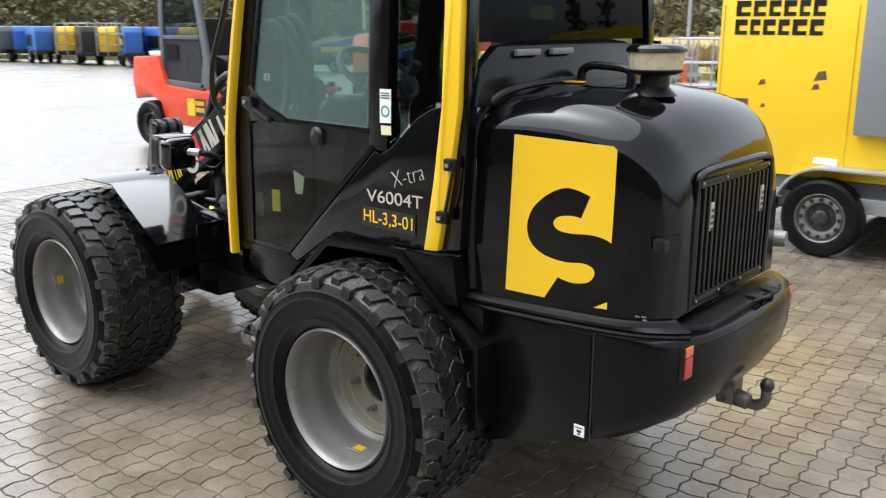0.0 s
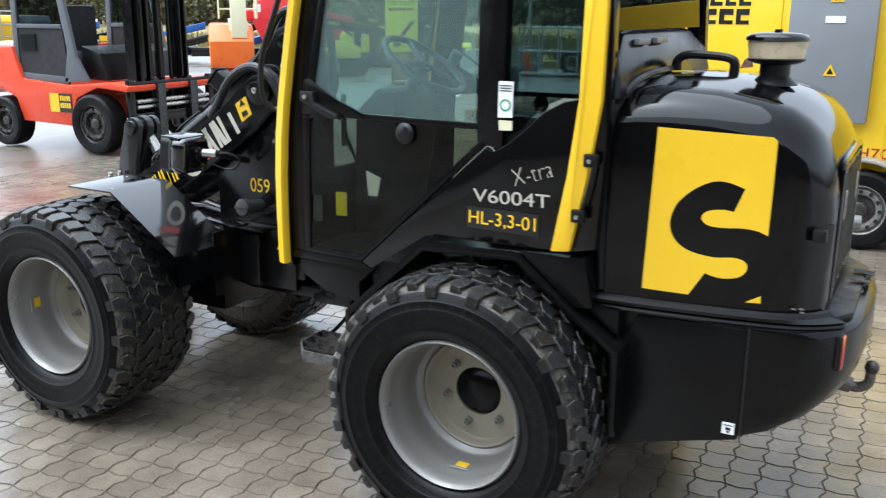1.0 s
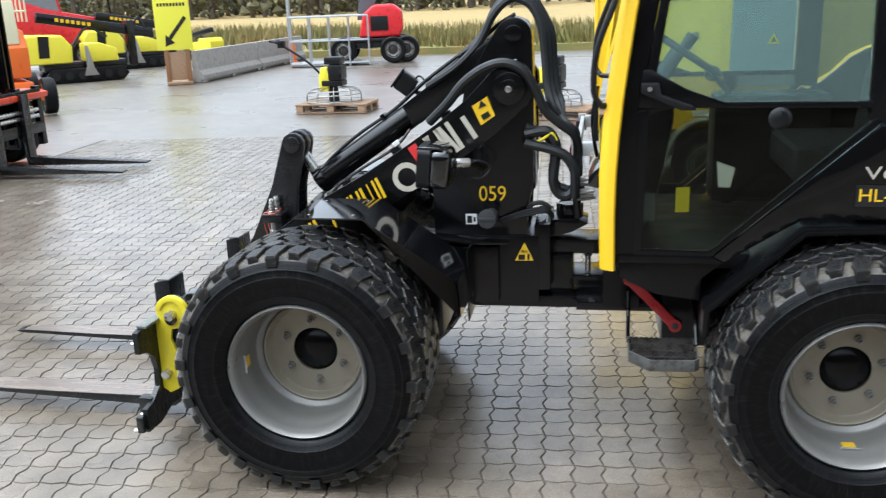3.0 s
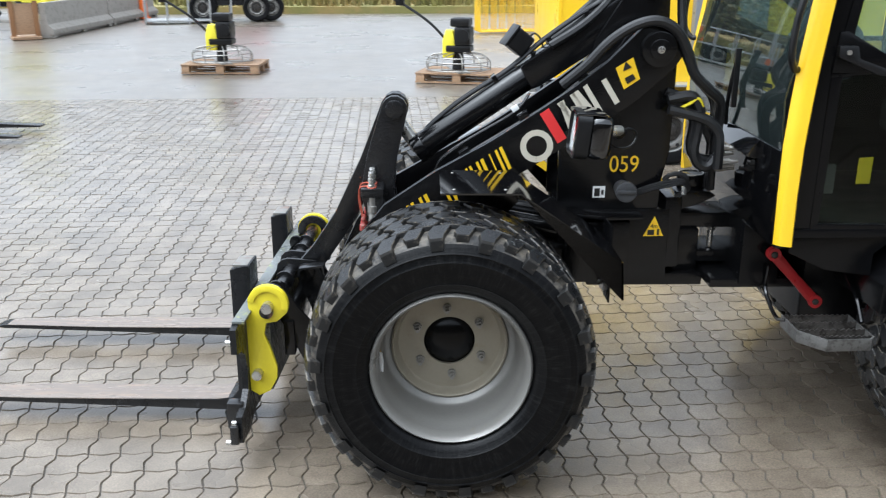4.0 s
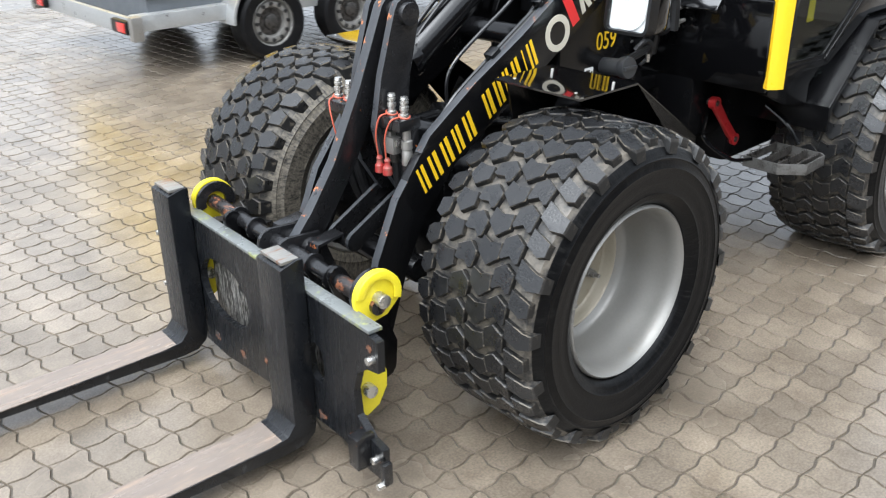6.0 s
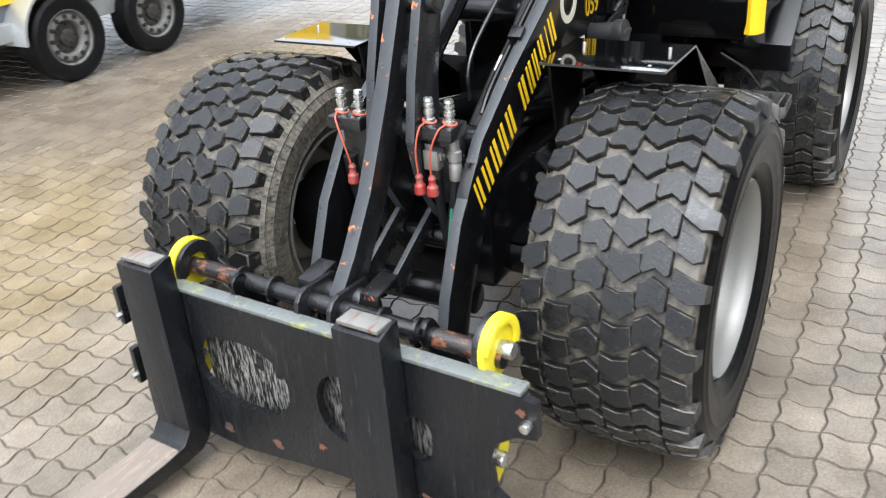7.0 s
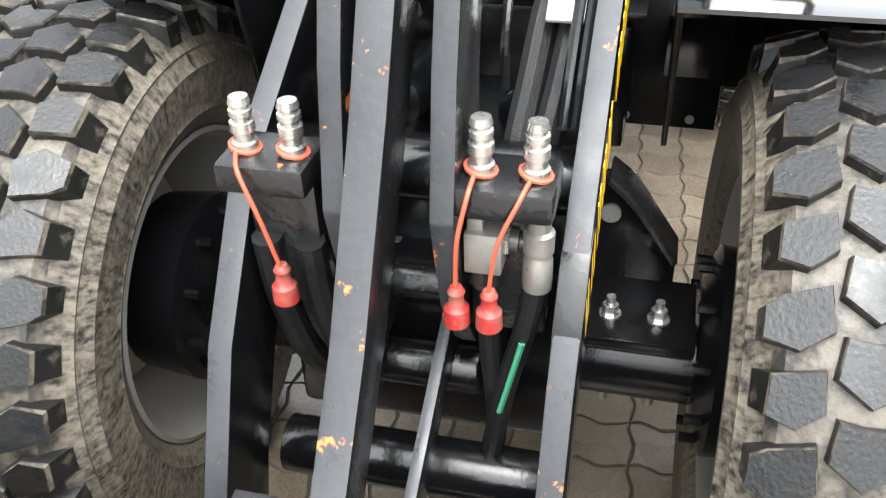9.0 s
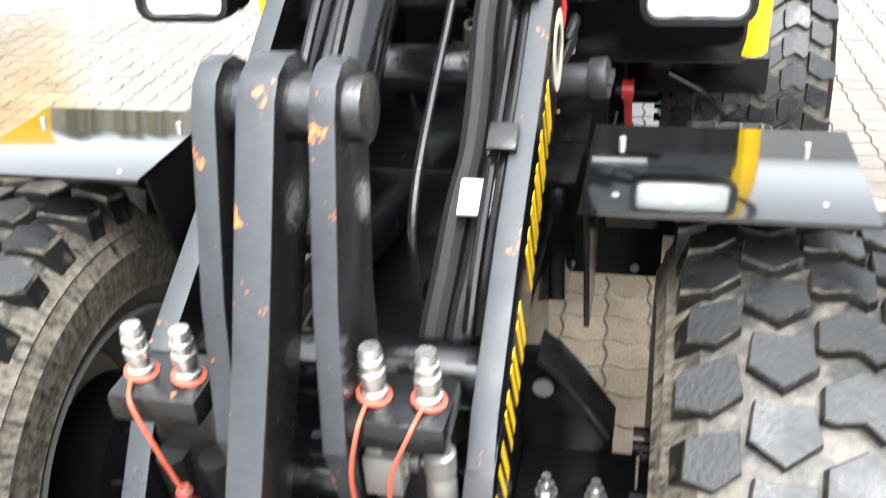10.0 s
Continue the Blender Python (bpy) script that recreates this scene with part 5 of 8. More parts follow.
for s in (-1, 1):
    bm = bmesh.new()
    tower = [(-1.530, 0.82), (-1.150, 0.82), (-1.142, 0.95), (-1.120, 1.05), (-1.117, 1.40)] + arc(-1.212, 1.440, 0.095, 10, 150, 10) + [(-1.36, 1.38), (-1.45, 1.28), (-1.53, 1.10)]
    prism(bm, tower, s * 0.165, s * 0.140, "y", 0.004)
    part("lift_tower_plate", bm, FRAME, loader, "black lift tower plate")
    bm = bmesh.new()
    arm = [(-1.205, 1.432), (-1.325, 1.318), (-1.45, 1.226), (-1.60, 1.128), (-1.75, 1.034), (-1.95, 0.925), (-2.13, 0.810), (-2.255, 0.660), (-2.335, 0.500), (-2.385, 0.340), (-2.425, 0.205)]
    if s > 0:
        arm = [(x + 0.010, z - 0.014) if -1.97 < x < -1.32 else (x, z) for x, z in arm]
    strip(bm, arm, [0.185, 0.175, 0.168, 0.162, 0.160, 0.158, 0.150, 0.135, 0.125, 0.115, 0.105], BOOM_MID + s * 0.216, BOOM_MID + s * 0.185, 0.003)
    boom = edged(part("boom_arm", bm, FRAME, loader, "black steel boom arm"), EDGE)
    if s < 0:
        left_boom = boom
    # pivot pins
    bm = bmesh.new()
    cyl(bm, (-1.205, s * 0.228, 1.432), (-1.205, s * 0.252, 1.432), 0.062, seg=28, bev=0.004)
    cyl(bm, (-1.205, s * 0.250, 1.432), (-1.205, s * 0.268, 1.432), 0.036, seg=24, bev=0.003)
    pin = part("boom_pivot", bm, FRAME, boom, "round black pivot boss")
    bm = bmesh.new()
    cyl(bm, (-1.205, s * 0.266, 1.432), (-1.205, s * 0.276, 1.432), 0.013, seg=16, bev=0.002)
    part("grease_pin", bm, STEEL, pin)
bm = bmesh.new()
head = [(-1.120, 1.00), (-1.124, 1.36), (-1.130, 1.60)] + arc(-1.202, 1.618, 0.072, 0, 140, 10) + [(-1.300, 1.600), (-1.40, 1.44), (-1.46, 1.10)]
prism(bm, head, -0.060, 0.090, "y", 0.006)
head = part("tower_head", bm, FRAME, loader, "narrow black tower head")
bm = bmesh.new()
cyl(bm, (-1.202, -0.072, 1.628), (-1.202, 0.102, 1.628), 0.034, seg=20, bev=0.004)
part("tower_pin", bm, FRAME, head)
bm = bmesh.new()
strip(bm, [(-2.164, 0.769), (-2.212, 0.712)], [0.149, 0.143], BOOM_MID - 0.2170, BOOM_MID - 0.1840, 0.002)
part("touch_up_patch", bm, FRAME, left_boom, "black touched-up patch on the cut edge")
# brand marks along the left arm: plain slanted bars in their colours
def arm_mark(u0, u1, v0, v1, mat, name="mark", slant=0.0, parent=None):
    """u: metres down the arm from the pivot, v: across it."""
    ang = math.atan2(-0.64, -1.0) + math.pi
    ux, uz = -math.cos(ang), -math.sin(ang)
    vx, vz = -math.sin(ang), math.cos(ang)
    bm = bmesh.new()
    pts = []
    for u, v in ((u0, v0 - 0.044), (u1, v0 - 0.044), (u1 - slant, v1 - 0.044), (u0 - slant, v1 - 0.044)):
        pts.append((-1.205 + u * ux + v * vx, 1.432 + u * uz + v * vz))
    prism(bm, pts, -0.2281, -0.2268, "y", 0)
    return part(name, bm, mat, parent or left_boom)
def arm_ring(u, v, r, w, mat, a0, a1):
    ang = math.atan2(-0.64, -1.0) + math.pi
    cx, cz = -1.205 - u * math.cos(ang) - v * math.sin(ang), 1.432 - u * math.sin(ang) + v * math.cos(ang)
    bm = bmesh.new()
    prism(bm, arc(cx, cz, r, a0, a1, 18) + arc(cx, cz, r - w, a1, a0, 18), -0.2281, -0.2268, "y", 0)
    part("mark", bm, mat, left_boom)
arm_mark(0.205, 0.225, -0.045, 0.055, LABEL_GREY, slant=0.0)
arm_mark(0.272, 0.290, -0.05, 0.072, LABEL_GREY, slant=0.0)
arm_mark(0.290, 0.318, -0.05, 0.072, LABEL_GREY, slant=-0.02)
arm_mark(0.326, 0.344, -0.05, 0.072, LABEL_GREY)
arm_mark(0.356, 0.376, -0.05, 0.07, LABEL_GREY, slant=-0.022)
arm_mark(0.392, 0.412, -0.05, 0.07, LABEL_GREY, slant=0.022)
arm_mark(0.430, 0.468, -0.055, 0.072, LABEL_RED)
arm_ring(0.537, -0.066, 0.060, 0.022, LABEL_GREY, -90, 269)
u = 0.655
for k, (w, gap) in enumerate(((0.030, 0.012), (0.012, 0.012), (0.030, 0.012), (0.024, 0.010), (0.030, 0.012), (0.034, 0.048), (0.034, 0.014), (0.030, 0.013), (0.034, 0.013), (0.036, 0.013), (0.030, 0.0))):
    arm_mark(u, u + w * 0.42, -0.042, 0.046, YELLOW_TRIM, slant=0.012)
    if k != 1:
        arm_mark(u + w * 0.72, u + w * 1.05, -0.042, 0.046, YELLOW_TRIM, slant=0.012)
    u += (w + gap) * 1.22
bm = bmesh.new()
prism(bm, [(-1.318, 1.290), (-1.262, 1.327), (-1.292, 1.402), (-1.352, 1.365)], -0.2281, -0.2268, "y", 0)
st = part("sticker", bm, YELLOW_TRIM, left_boom, "yellow warning sticker")
bm = bmesh.new()
prism(bm, [(-1.325, 1.355), (-1.295, 1.368), (-1.318, 1.388)], -0.2306, -0.2292, "y", 0)
part("print", bm, LABEL_BLACK, st)
bm = bmesh.new()
prism(bm, [(-1.308, 1.310), (-1.278, 1.328), (-1.290, 1.345), (-1.318, 1.330)], -0.2306, -0.2292, "y", 0)
part("print", bm, LABEL_BLACK, st)
lettering("059", 0.088, YELLOW_TRIM, loader, side_sign(-1.286, -0.1672, 1.003), wide=0.108, label="yellow fleet number 059")
bm = bmesh.new()
box(bm, -1.398, -1.352, -0.1685, -0.1660, 0.878, 0.922)
st = part("sticker", bm, WHITE, loader, "white fuel label")
bm = bmesh.new()
box(bm, -1.392, -1.372, -0.1700, -0.1680, 0.884, 0.914)
part("print", bm, LABEL_BLACK, st)
bm = bmesh.new()
box(bm, -1.366, -1.357, -0.1700, -0.1680, 0.890, 0.908)
part("print", bm, LABEL_BLACK, st)
bm = bmesh.new()
prism(bm, [(-1.199, 0.728), (-1.123, 0.729), (-1.159, 0.806)], -0.1785, -0.1755, "y", 0)
st = part("warning_triangle", bm, YELLOW_TRIM, loader, "yellow warning triangle")
lettering("4m", 0.022, LABEL_BLACK, st, side_sign(-1.160, -0.1795, 0.768))
for x0, x1, z0, z1 in ((-1.184, -1.158, 0.733, 0.754), (-1.148, -1.139, 0.733, 0.757)):
    bm = bmesh.new()
    box(bm, x0, x1, -0.1798, -0.1782, z0, z1)
    part("print", bm, LABEL_BLACK, st)
bm = bmesh.new()
box(bm, -1.230, -1.190, -0.0630, -0.0605, 1.492, 1.528)
st = part("sticker", bm, WHITE, loader, "small white service label")
bm = bmesh.new()
lathe(bm, [(0.006, -0.0640), (0.009, -0.0640), (0.009, -0.0628), (0.006, -0.0628)], 18, "y", closed=True)
for v in bm.verts:
    v.co += Vector((-1.208, 0, 1.513))
box(bm, -1.212, -1.205, -0.0640, -0.0628, 1.495, 1.506)
part("print", bm, LABEL_BLACK, st)

# fuel cap, side box
bm = bmesh.new()
cyl(bm, (-1.290, -0.16, 0.915), (-1.296, -0.270, 0.925), 0.030, seg=24, bev=0.004)
cyl(bm, (-1.294, -0.250, 0.924), (-1.297, -0.285, 0.928), 0.038, seg=24, bev=0.006)
box(bm, -1.330, -1.264, -0.294, -0.280, 0.922, 0.934, 0.003)
part("filler_cap", bm, CAP_GREY, loader, "weathered grey filler cap with a grip bar")
bm = bmesh.new()
box(bm, -1.50, -1.26, -0.23, -0.17, 0.56, 0.800, 0.012)
part("side_tank", bm, FRAME, loader)
bm = bmesh.new()
prism(bm, [(-1.56, 0.845), (-1.36, 0.825), (-1.22, 0.825), (-1.22, 0.815), (-1.36, 0.812), (-1.56, 0.832)], -0.25, -0.16, "y", 0.002)
part("side_ledge", bm, FRAME, loader)
# splash plates between the frame and the mudguards
for s in (-1, 1):
    bm = bmesh.new()
    box(bm, -1.366, -1.360, min(s * 0.172, s * 0.400), max(s * 0.172, s * 0.400), 0.545, 0.830, 0.002)
    splash = part("splash_plate", bm, SATIN, loader, "black splash plate behind the front wheel")
    for y in (0.226, 0.350):
        bm = bmesh.new()
        cyl(bm, (-1.366, s * y, 0.566), (-1.373, s * y, 0.566), 0.009, seg=12, bev=0.002)
        part("bolt", bm, DULL, splash)
# cross tubes and link pins
def cross(x, z, r, y0, y1, mat=FRAME, name="cross_tube"):
    bm = bmesh.new()
    cyl(bm, (x, y0, z), (x, y1, z), r, seg=24, bev=0.003)
    return part(name, bm, mat, loader)
cross(-2.205, 0.425, 0.042, -0.200, 0.178)
cross(-2.145, 0.560, 0.032, -0.09, 0.10)
cross(-2.115, 0.675, 0.022, -0.10, 0.11, WORN, "link_pin")
cross(-2.030, 0.800, 0.045, -0.200, 0.178)
cross(-1.64, 1.06, 0.038, -0.200, 0.178)
cross(-2.425, 0.205, 0.034, -0.26, 0.26, FRAME, "hitch_pin")
# bell crank: two plates from the knuckle to the pivot, and one link bar down to the hitch
bm = bmesh.new()
cyl(bm, (-2.138, -0.107, 1.200), (-2.138, 0.062, 1.200), 0.034, seg=24, bev=0.003)
knuckle = part("knuckle_pin", bm, WORN, loader, "worn black knuckle pin")
for y0, y1 in ((-0.089, -0.062), (0.029, 0.055)):
    bm = bmesh.new()
    strip(bm, [(-2.138, 1.200), (-2.188, 1.02), (-2.208, 0.88), (-2.185, 0.76), (-2.140, 0.66)], [0.098, 0.112, 0.130, 0.115, 0.080], y0, y1, 0.004)
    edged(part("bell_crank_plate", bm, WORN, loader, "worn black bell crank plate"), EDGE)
bm = bmesh.new()
strip(bm, [(-2.138, 1.200), (-2.235, 0.98), (-2.345, 0.76), (-2.440, 0.62), (-2.500, 0.545)], [0.105, 0.088, 0.082, 0.082, 0.09], -0.032, 0.008, 0.005)
for v in bm.verts:
    v.co.y += 0.032 * (1.20 - v.co.z)
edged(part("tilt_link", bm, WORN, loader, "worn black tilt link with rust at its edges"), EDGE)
bm = bmesh.new()
cyl(bm, (-2.500, -0.055, 0.545), (-2.500, 0.085, 0.545), 0.034, seg=24, bev=0.003)
part("link_boss", bm, WORN, loader)
for y0, y1 in ((-0.057, -0.041), (0.036, 0.052)):
    bm = bmesh.new()
    strip(bm, [(-2.060, 0.672), (-2.200, 0.605), (-2.345, 0.520)], [0.060, 0.052, 0.066], y0, y1, 0.003)
    edged(part("lower_link", bm, WORN, loader, "worn black lower link plate"), EDGE)
# tilt cylinder above the boom, and two lift cylinders
bm = bmesh.new()
a, b = Vector((-1.19, 0.013, 1.610)), Vector((-2.10, 0.013, 0.997))
d = (b - a).normalized()
up = Vector((-d.z, 0, d.x)) * -1.0
cyl(bm, a + d * 0.54, b - d * 0.07, 0.052, seg=28, bev=0.006)
cyl(bm, b - d * 0.09, b - d * 0.045, 0.057, seg=28, bev=0.006)
tilt = part("tilt_cylinder", bm, FRAME, loader, "black hydraulic tilt cylinder")
bm = bmesh.new()
beam = [a + d * 0.545 + up * 0.050, a + d * 0.30 + up * 0.057, a + d * 0.02 + up * 0.062, a - d * 0.05, a + d * 0.02 - up * 0.062, a + d * 0.28 - up * 0.056, a + d * 0.52 - up * 0.052, a + d * 0.555 - up * 0.045]
prism(bm, [(q.x, q.z) for q in beam], -0.045, 0.070, "y", 0.008)
part("cylinder_bracket", bm, FRAME, tilt)
bm = bmesh.new()
cyl(bm, b - d * 0.06, b + Vector((-0.03, 0, 0.15)), 0.026, seg=16)
part("piston_rod", bm, STEEL, tilt)
for dy in (0.0, 0.036):
    bm = bmesh.new()
    tube(bm, [(-2.046, dy, 1.035), (-2.043, dy, 1.065), (-2.021, dy, 1.105), (-1.932, dy, 1.184), (-1.845, dy, 1.246), (-1.712, dy, 1.330), (-1.581, dy, 1.440), (-1.443, dy, 1.537), (-1.353, dy, 1.592), (-1.27, dy, 1.66), (-1.20, dy - 0.02, 1.70)], 0.007, seg=8)
    part("pipe", bm, FRAME, tilt)
for x, z in ((-1.76, 1.298), (-1.56, 1.442), (-1.42, 1.535)):
    bm = bmesh.new()
    box(bm, -0.010, 0.010, -0.012, 0.050, -0.026, 0.014, 0.003, m=Matrix.Translation((x, 0, z)) @ pose(0, 0, 0, 0, -34, 0))
    part("pipe_clamp", bm, FRAME, tilt)
bm = bmesh.new()
tube(bm, [(-1.985, -0.09, 0.90), (-1.983, -0.09, 0.975), (-1.944, -0.09, 1.030), (-1.842, -0.09, 1.097), (-1.720, -0.09, 1.168), (-1.669, -0.09, 1.210), (-1.635, -0.070, 1.255)], 0.006, seg=8)
part("pipe", bm, WORN, tilt, "thin steel pipe under the cylinder")
bm = bmesh.new()
box(bm, -0.014, 0.014, -0.006, 0.006, -0.010, 0.010, 0.002, m=Matrix.Translation((-1.690, -0.093, 1.202)) @ pose(0, 0, 0, 0, -34, 0))
part("pipe_clip", bm, WHITE, tilt)
for s in (-1, 1):
    bm = bmesh.new()
    cyl(bm, (-1.35, s * 0.10, 0.70), (-1.86, s * 0.10, 0.80), 0.042, seg=20, bev=0.004)
    cyl(bm, (-1.84, s * 0.10, 0.796), (-2.02, s * 0.10, 0.79), 0.024, seg=14)
    part("lift_cylinder", bm, FRAME, loader, "black hydraulic lift cylinder")
# hose bundle on the boom, white cable clip, pipes
for y, k in ((-0.166, 0), (-0.126, 1)):
    bm = bmesh.new()
    tube(bm, [(-1.30, y, 1.40), (-1.42, y + 0.004, 1.315), (-1.50, y - 0.003, 1.245 + 0.008 * k), (-1.62, y + 0.004, 1.135), (-1.70, y, 1.060 + 0.006 * k), (-1.79, y - 0.003, 0.998), (-1.86, y + 0.005, 0.945), (-1.93, y + 0.010, 0.893 - 0.006 * k), (-2.00, y + 0.018, 0.83 - 0.015 * k), (-2.03, y + 0.03, 0.70), (-1.98, y + 0.03, 0.60)], 0.0205, seg=10)
    part("hose", bm, SLEEVE, loader, "black sleeved hydraulic hose")
bm = bmesh.new()
box(bm, -0.026, 0.026, -0.027, 0.027, -0.004, 0.004, 0.003, m=Matrix.Translation((-1.885, -0.155, 0.976)) @ pose(0, 0, 0, 0, -36, 0))
part("hose_clip", bm, WHITE, loader, "white plate clamp on the hoses")
for y in (-0.19, -0.175):
    bm = bmesh.new()
    tube(bm, [(-1.42, y, 1.33), (-1.60, y, 1.212), (-1.85, y, 1.060), (-2.02, y, 0.955), (-2.08, y, 0.90)], 0.007, seg=8)
    part("pipe", bm, FRAME, loader)
for k, u in enumerate((0.30, 0.55, 0.80)):
    bm = bmesh.new()
    box(bm, -0.020, 0.020, -0.022, 0.016, -0.010, 0.014, 0.003, m=Matrix.Translation((-1.205 - 0.842 * u, -0.185, 1.432 - 0.54 * u + 0.055)) @ pose(0, 0, 0, 0, -33, 0))
    part("pipe_clamp", bm, FRAME, loader)
# hoses over the tower, down to the cab, with their fittings
for k, y in enumerate((-0.07, -0.01, 0.05)):
    bm = bmesh.new()
    e = -0.11 - 0.02 * k
    o = 0.014 * k
    tube(bm, [(-1.56, y + 0.02, 1.425), (-1.44, y + 0.03, 1.500 + o), (-1.345, y + 0.04, 1.590 + o), (-1.290, y + 0.04, 1.690 + o), (-1.240, y + 0.04, 1.745 + o * 0.8), (-1.190, y + 0.04, 1.760 + o), (-1.130, y + 0.04, 1.725 + o), (-1.092 + o, y + 0.03, 1.640), (-1.078 + o, y + 0.02, 1.52), (-1.070 + o, y, 1.420), (-1.045 + o, y - 0.04, 1.345), (-1.005, e, 1.292), (-0.968 + 0.006 * k, e, 1.252), (-0.950, e, 1.20), (-0.953 + 0.006 * k, e, 1.10), (-0.952, e, 1.00), (-0.945, e + 0.02, 0.90)], 0.016, seg=8)
    part("hose", bm, HOSE, loader, "black sleeved hydraulic hose")
bm = bmesh.new()
tube(bm, [(-1.53, -0.185, 1.30), (-1.45, -0.215, 1.375), (-1.38, -0.235, 1.455), (-1.30, -0.245, 1.510), (-1.22, -0.248, 1.528), (-1.15, -0.245, 1.495), (-1.105, -0.235, 1.425), (-1.070, -0.225, 1.345), (-1.010, -0.21, 1.288), (-0.960, -0.19, 1.245), (-0.945, -0.16, 1.18), (-0.950, -0.15, 1.08), (-0.948, -0.14, 1.00)], 0.019, seg=10)
part("hose", bm, HOSE, loader, "black sleeved hydraulic hose looping over the boom")
for y, r, line in ((-0.20, 0.020, ((-1.15, 1.250), (-1.068, 1.262), (-1.036, 1.225), (-1.028, 1.18), (-1.036, 1.114), (-1.040, 1.060), (-1.021, 1.016), (-0.985, 1.005), (-0.955, 1.040))),
                   (-0.16, 0.018, ((-1.15, 1.275), (-1.075, 1.240), (-1.045, 1.200), (-1.038, 1.15), (-1.045, 1.085), (-1.030, 1.040), (-0.990, 1.022), (-0.955, 1.020))),
                   (-0.22, 0.019, ((-1.15, 1.218), (-1.046, 1.192), (-0.993, 1.168), (-0.961, 1.125), (-0.955, 1.060), (-0.955, 1.00))),
                   (-0.13, 0.018, ((-1.15, 1.195), (-1.060, 1.185), (-1.000, 1.150), (-0.965, 1.100), (-0.945, 1.040), (-0.925, 0.99)))):
    bm = bmesh.new()
    tube(bm, [(x, y, z) for x, z in line], r, seg=8)
    part("hose", bm, HOSE, loader)
bm = bmesh.new()
box(bm, -1.112, -1.092, -0.02, 0.0, 1.355, 1.382, 0.003)
part("hose_clip", bm, WHITE, loader, "small white hose tag")
bm = bmesh.new()
tube(bm, [(-1.14, -0.20, 1.20), (-1.075, -0.21, 1.235), (-1.045, -0.215, 1.255), (-1.025, -0.21, 1.225)], 0.006, seg=6)
part("cable_tie", bm, LIME, loader, "bright yellow cable")
for x, y, z in ((-0.945, -0.20, 1.070), (-0.950, -0.18, 1.045), (-0.940, -0.21, 1.022), (-0.945, -0.19, 1.000), (-0.935, -0.16, 0.985)):
    bm = bmesh.new()
    cyl(bm, (x, y, z), (x + 0.030, y - 0.003, z + 0.004), 0.0115, seg=6)
    cyl(bm, (x - 0.012, y, z - 0.003), (x + 0.060, y - 0.005, z + 0.005), 0.0075, seg=12)
    part("hose_fitting", bm, DULL, loader)
# electrical cable bunch and coupling block beside the cab front
for k in range(3):
    bm = bmesh.new()
    tube(bm, [(-1.25 - 0.01 * k, -0.175, 0.885 + 0.005 * k), (-1.18, -0.190, 0.915 + 0.008 * k), (-1.12, -0.20, 0.930 + 0.010 * k), (-1.075 + 0.005 * k, -0.20, 0.940 + 0.006 * k), (-1.055 + 0.006 * k, -0.19, 0.915), (-1.09, -0.18, 0.885)], 0.006, seg=6)
    part("cable", bm, HOSE, loader)
bm = bmesh.new()
tube(bm, [(-1.14, -0.19, 0.950), (-1.12, -0.20, 0.972), (-1.085, -0.20, 0.975), (-1.058, -0.20, 0.958), (-1.075, -0.19, 0.940), (-1.12, -0.18, 0.935)], 0.010, seg=8)
part("cable", bm, HOSE, loader)
bm = bmesh.new()
cyl(bm, (-1.062, -0.19, 0.895), (-1.062, -0.19, 0.925), 0.010, seg=6)
part("hose_fitting", bm, STEEL, loader)
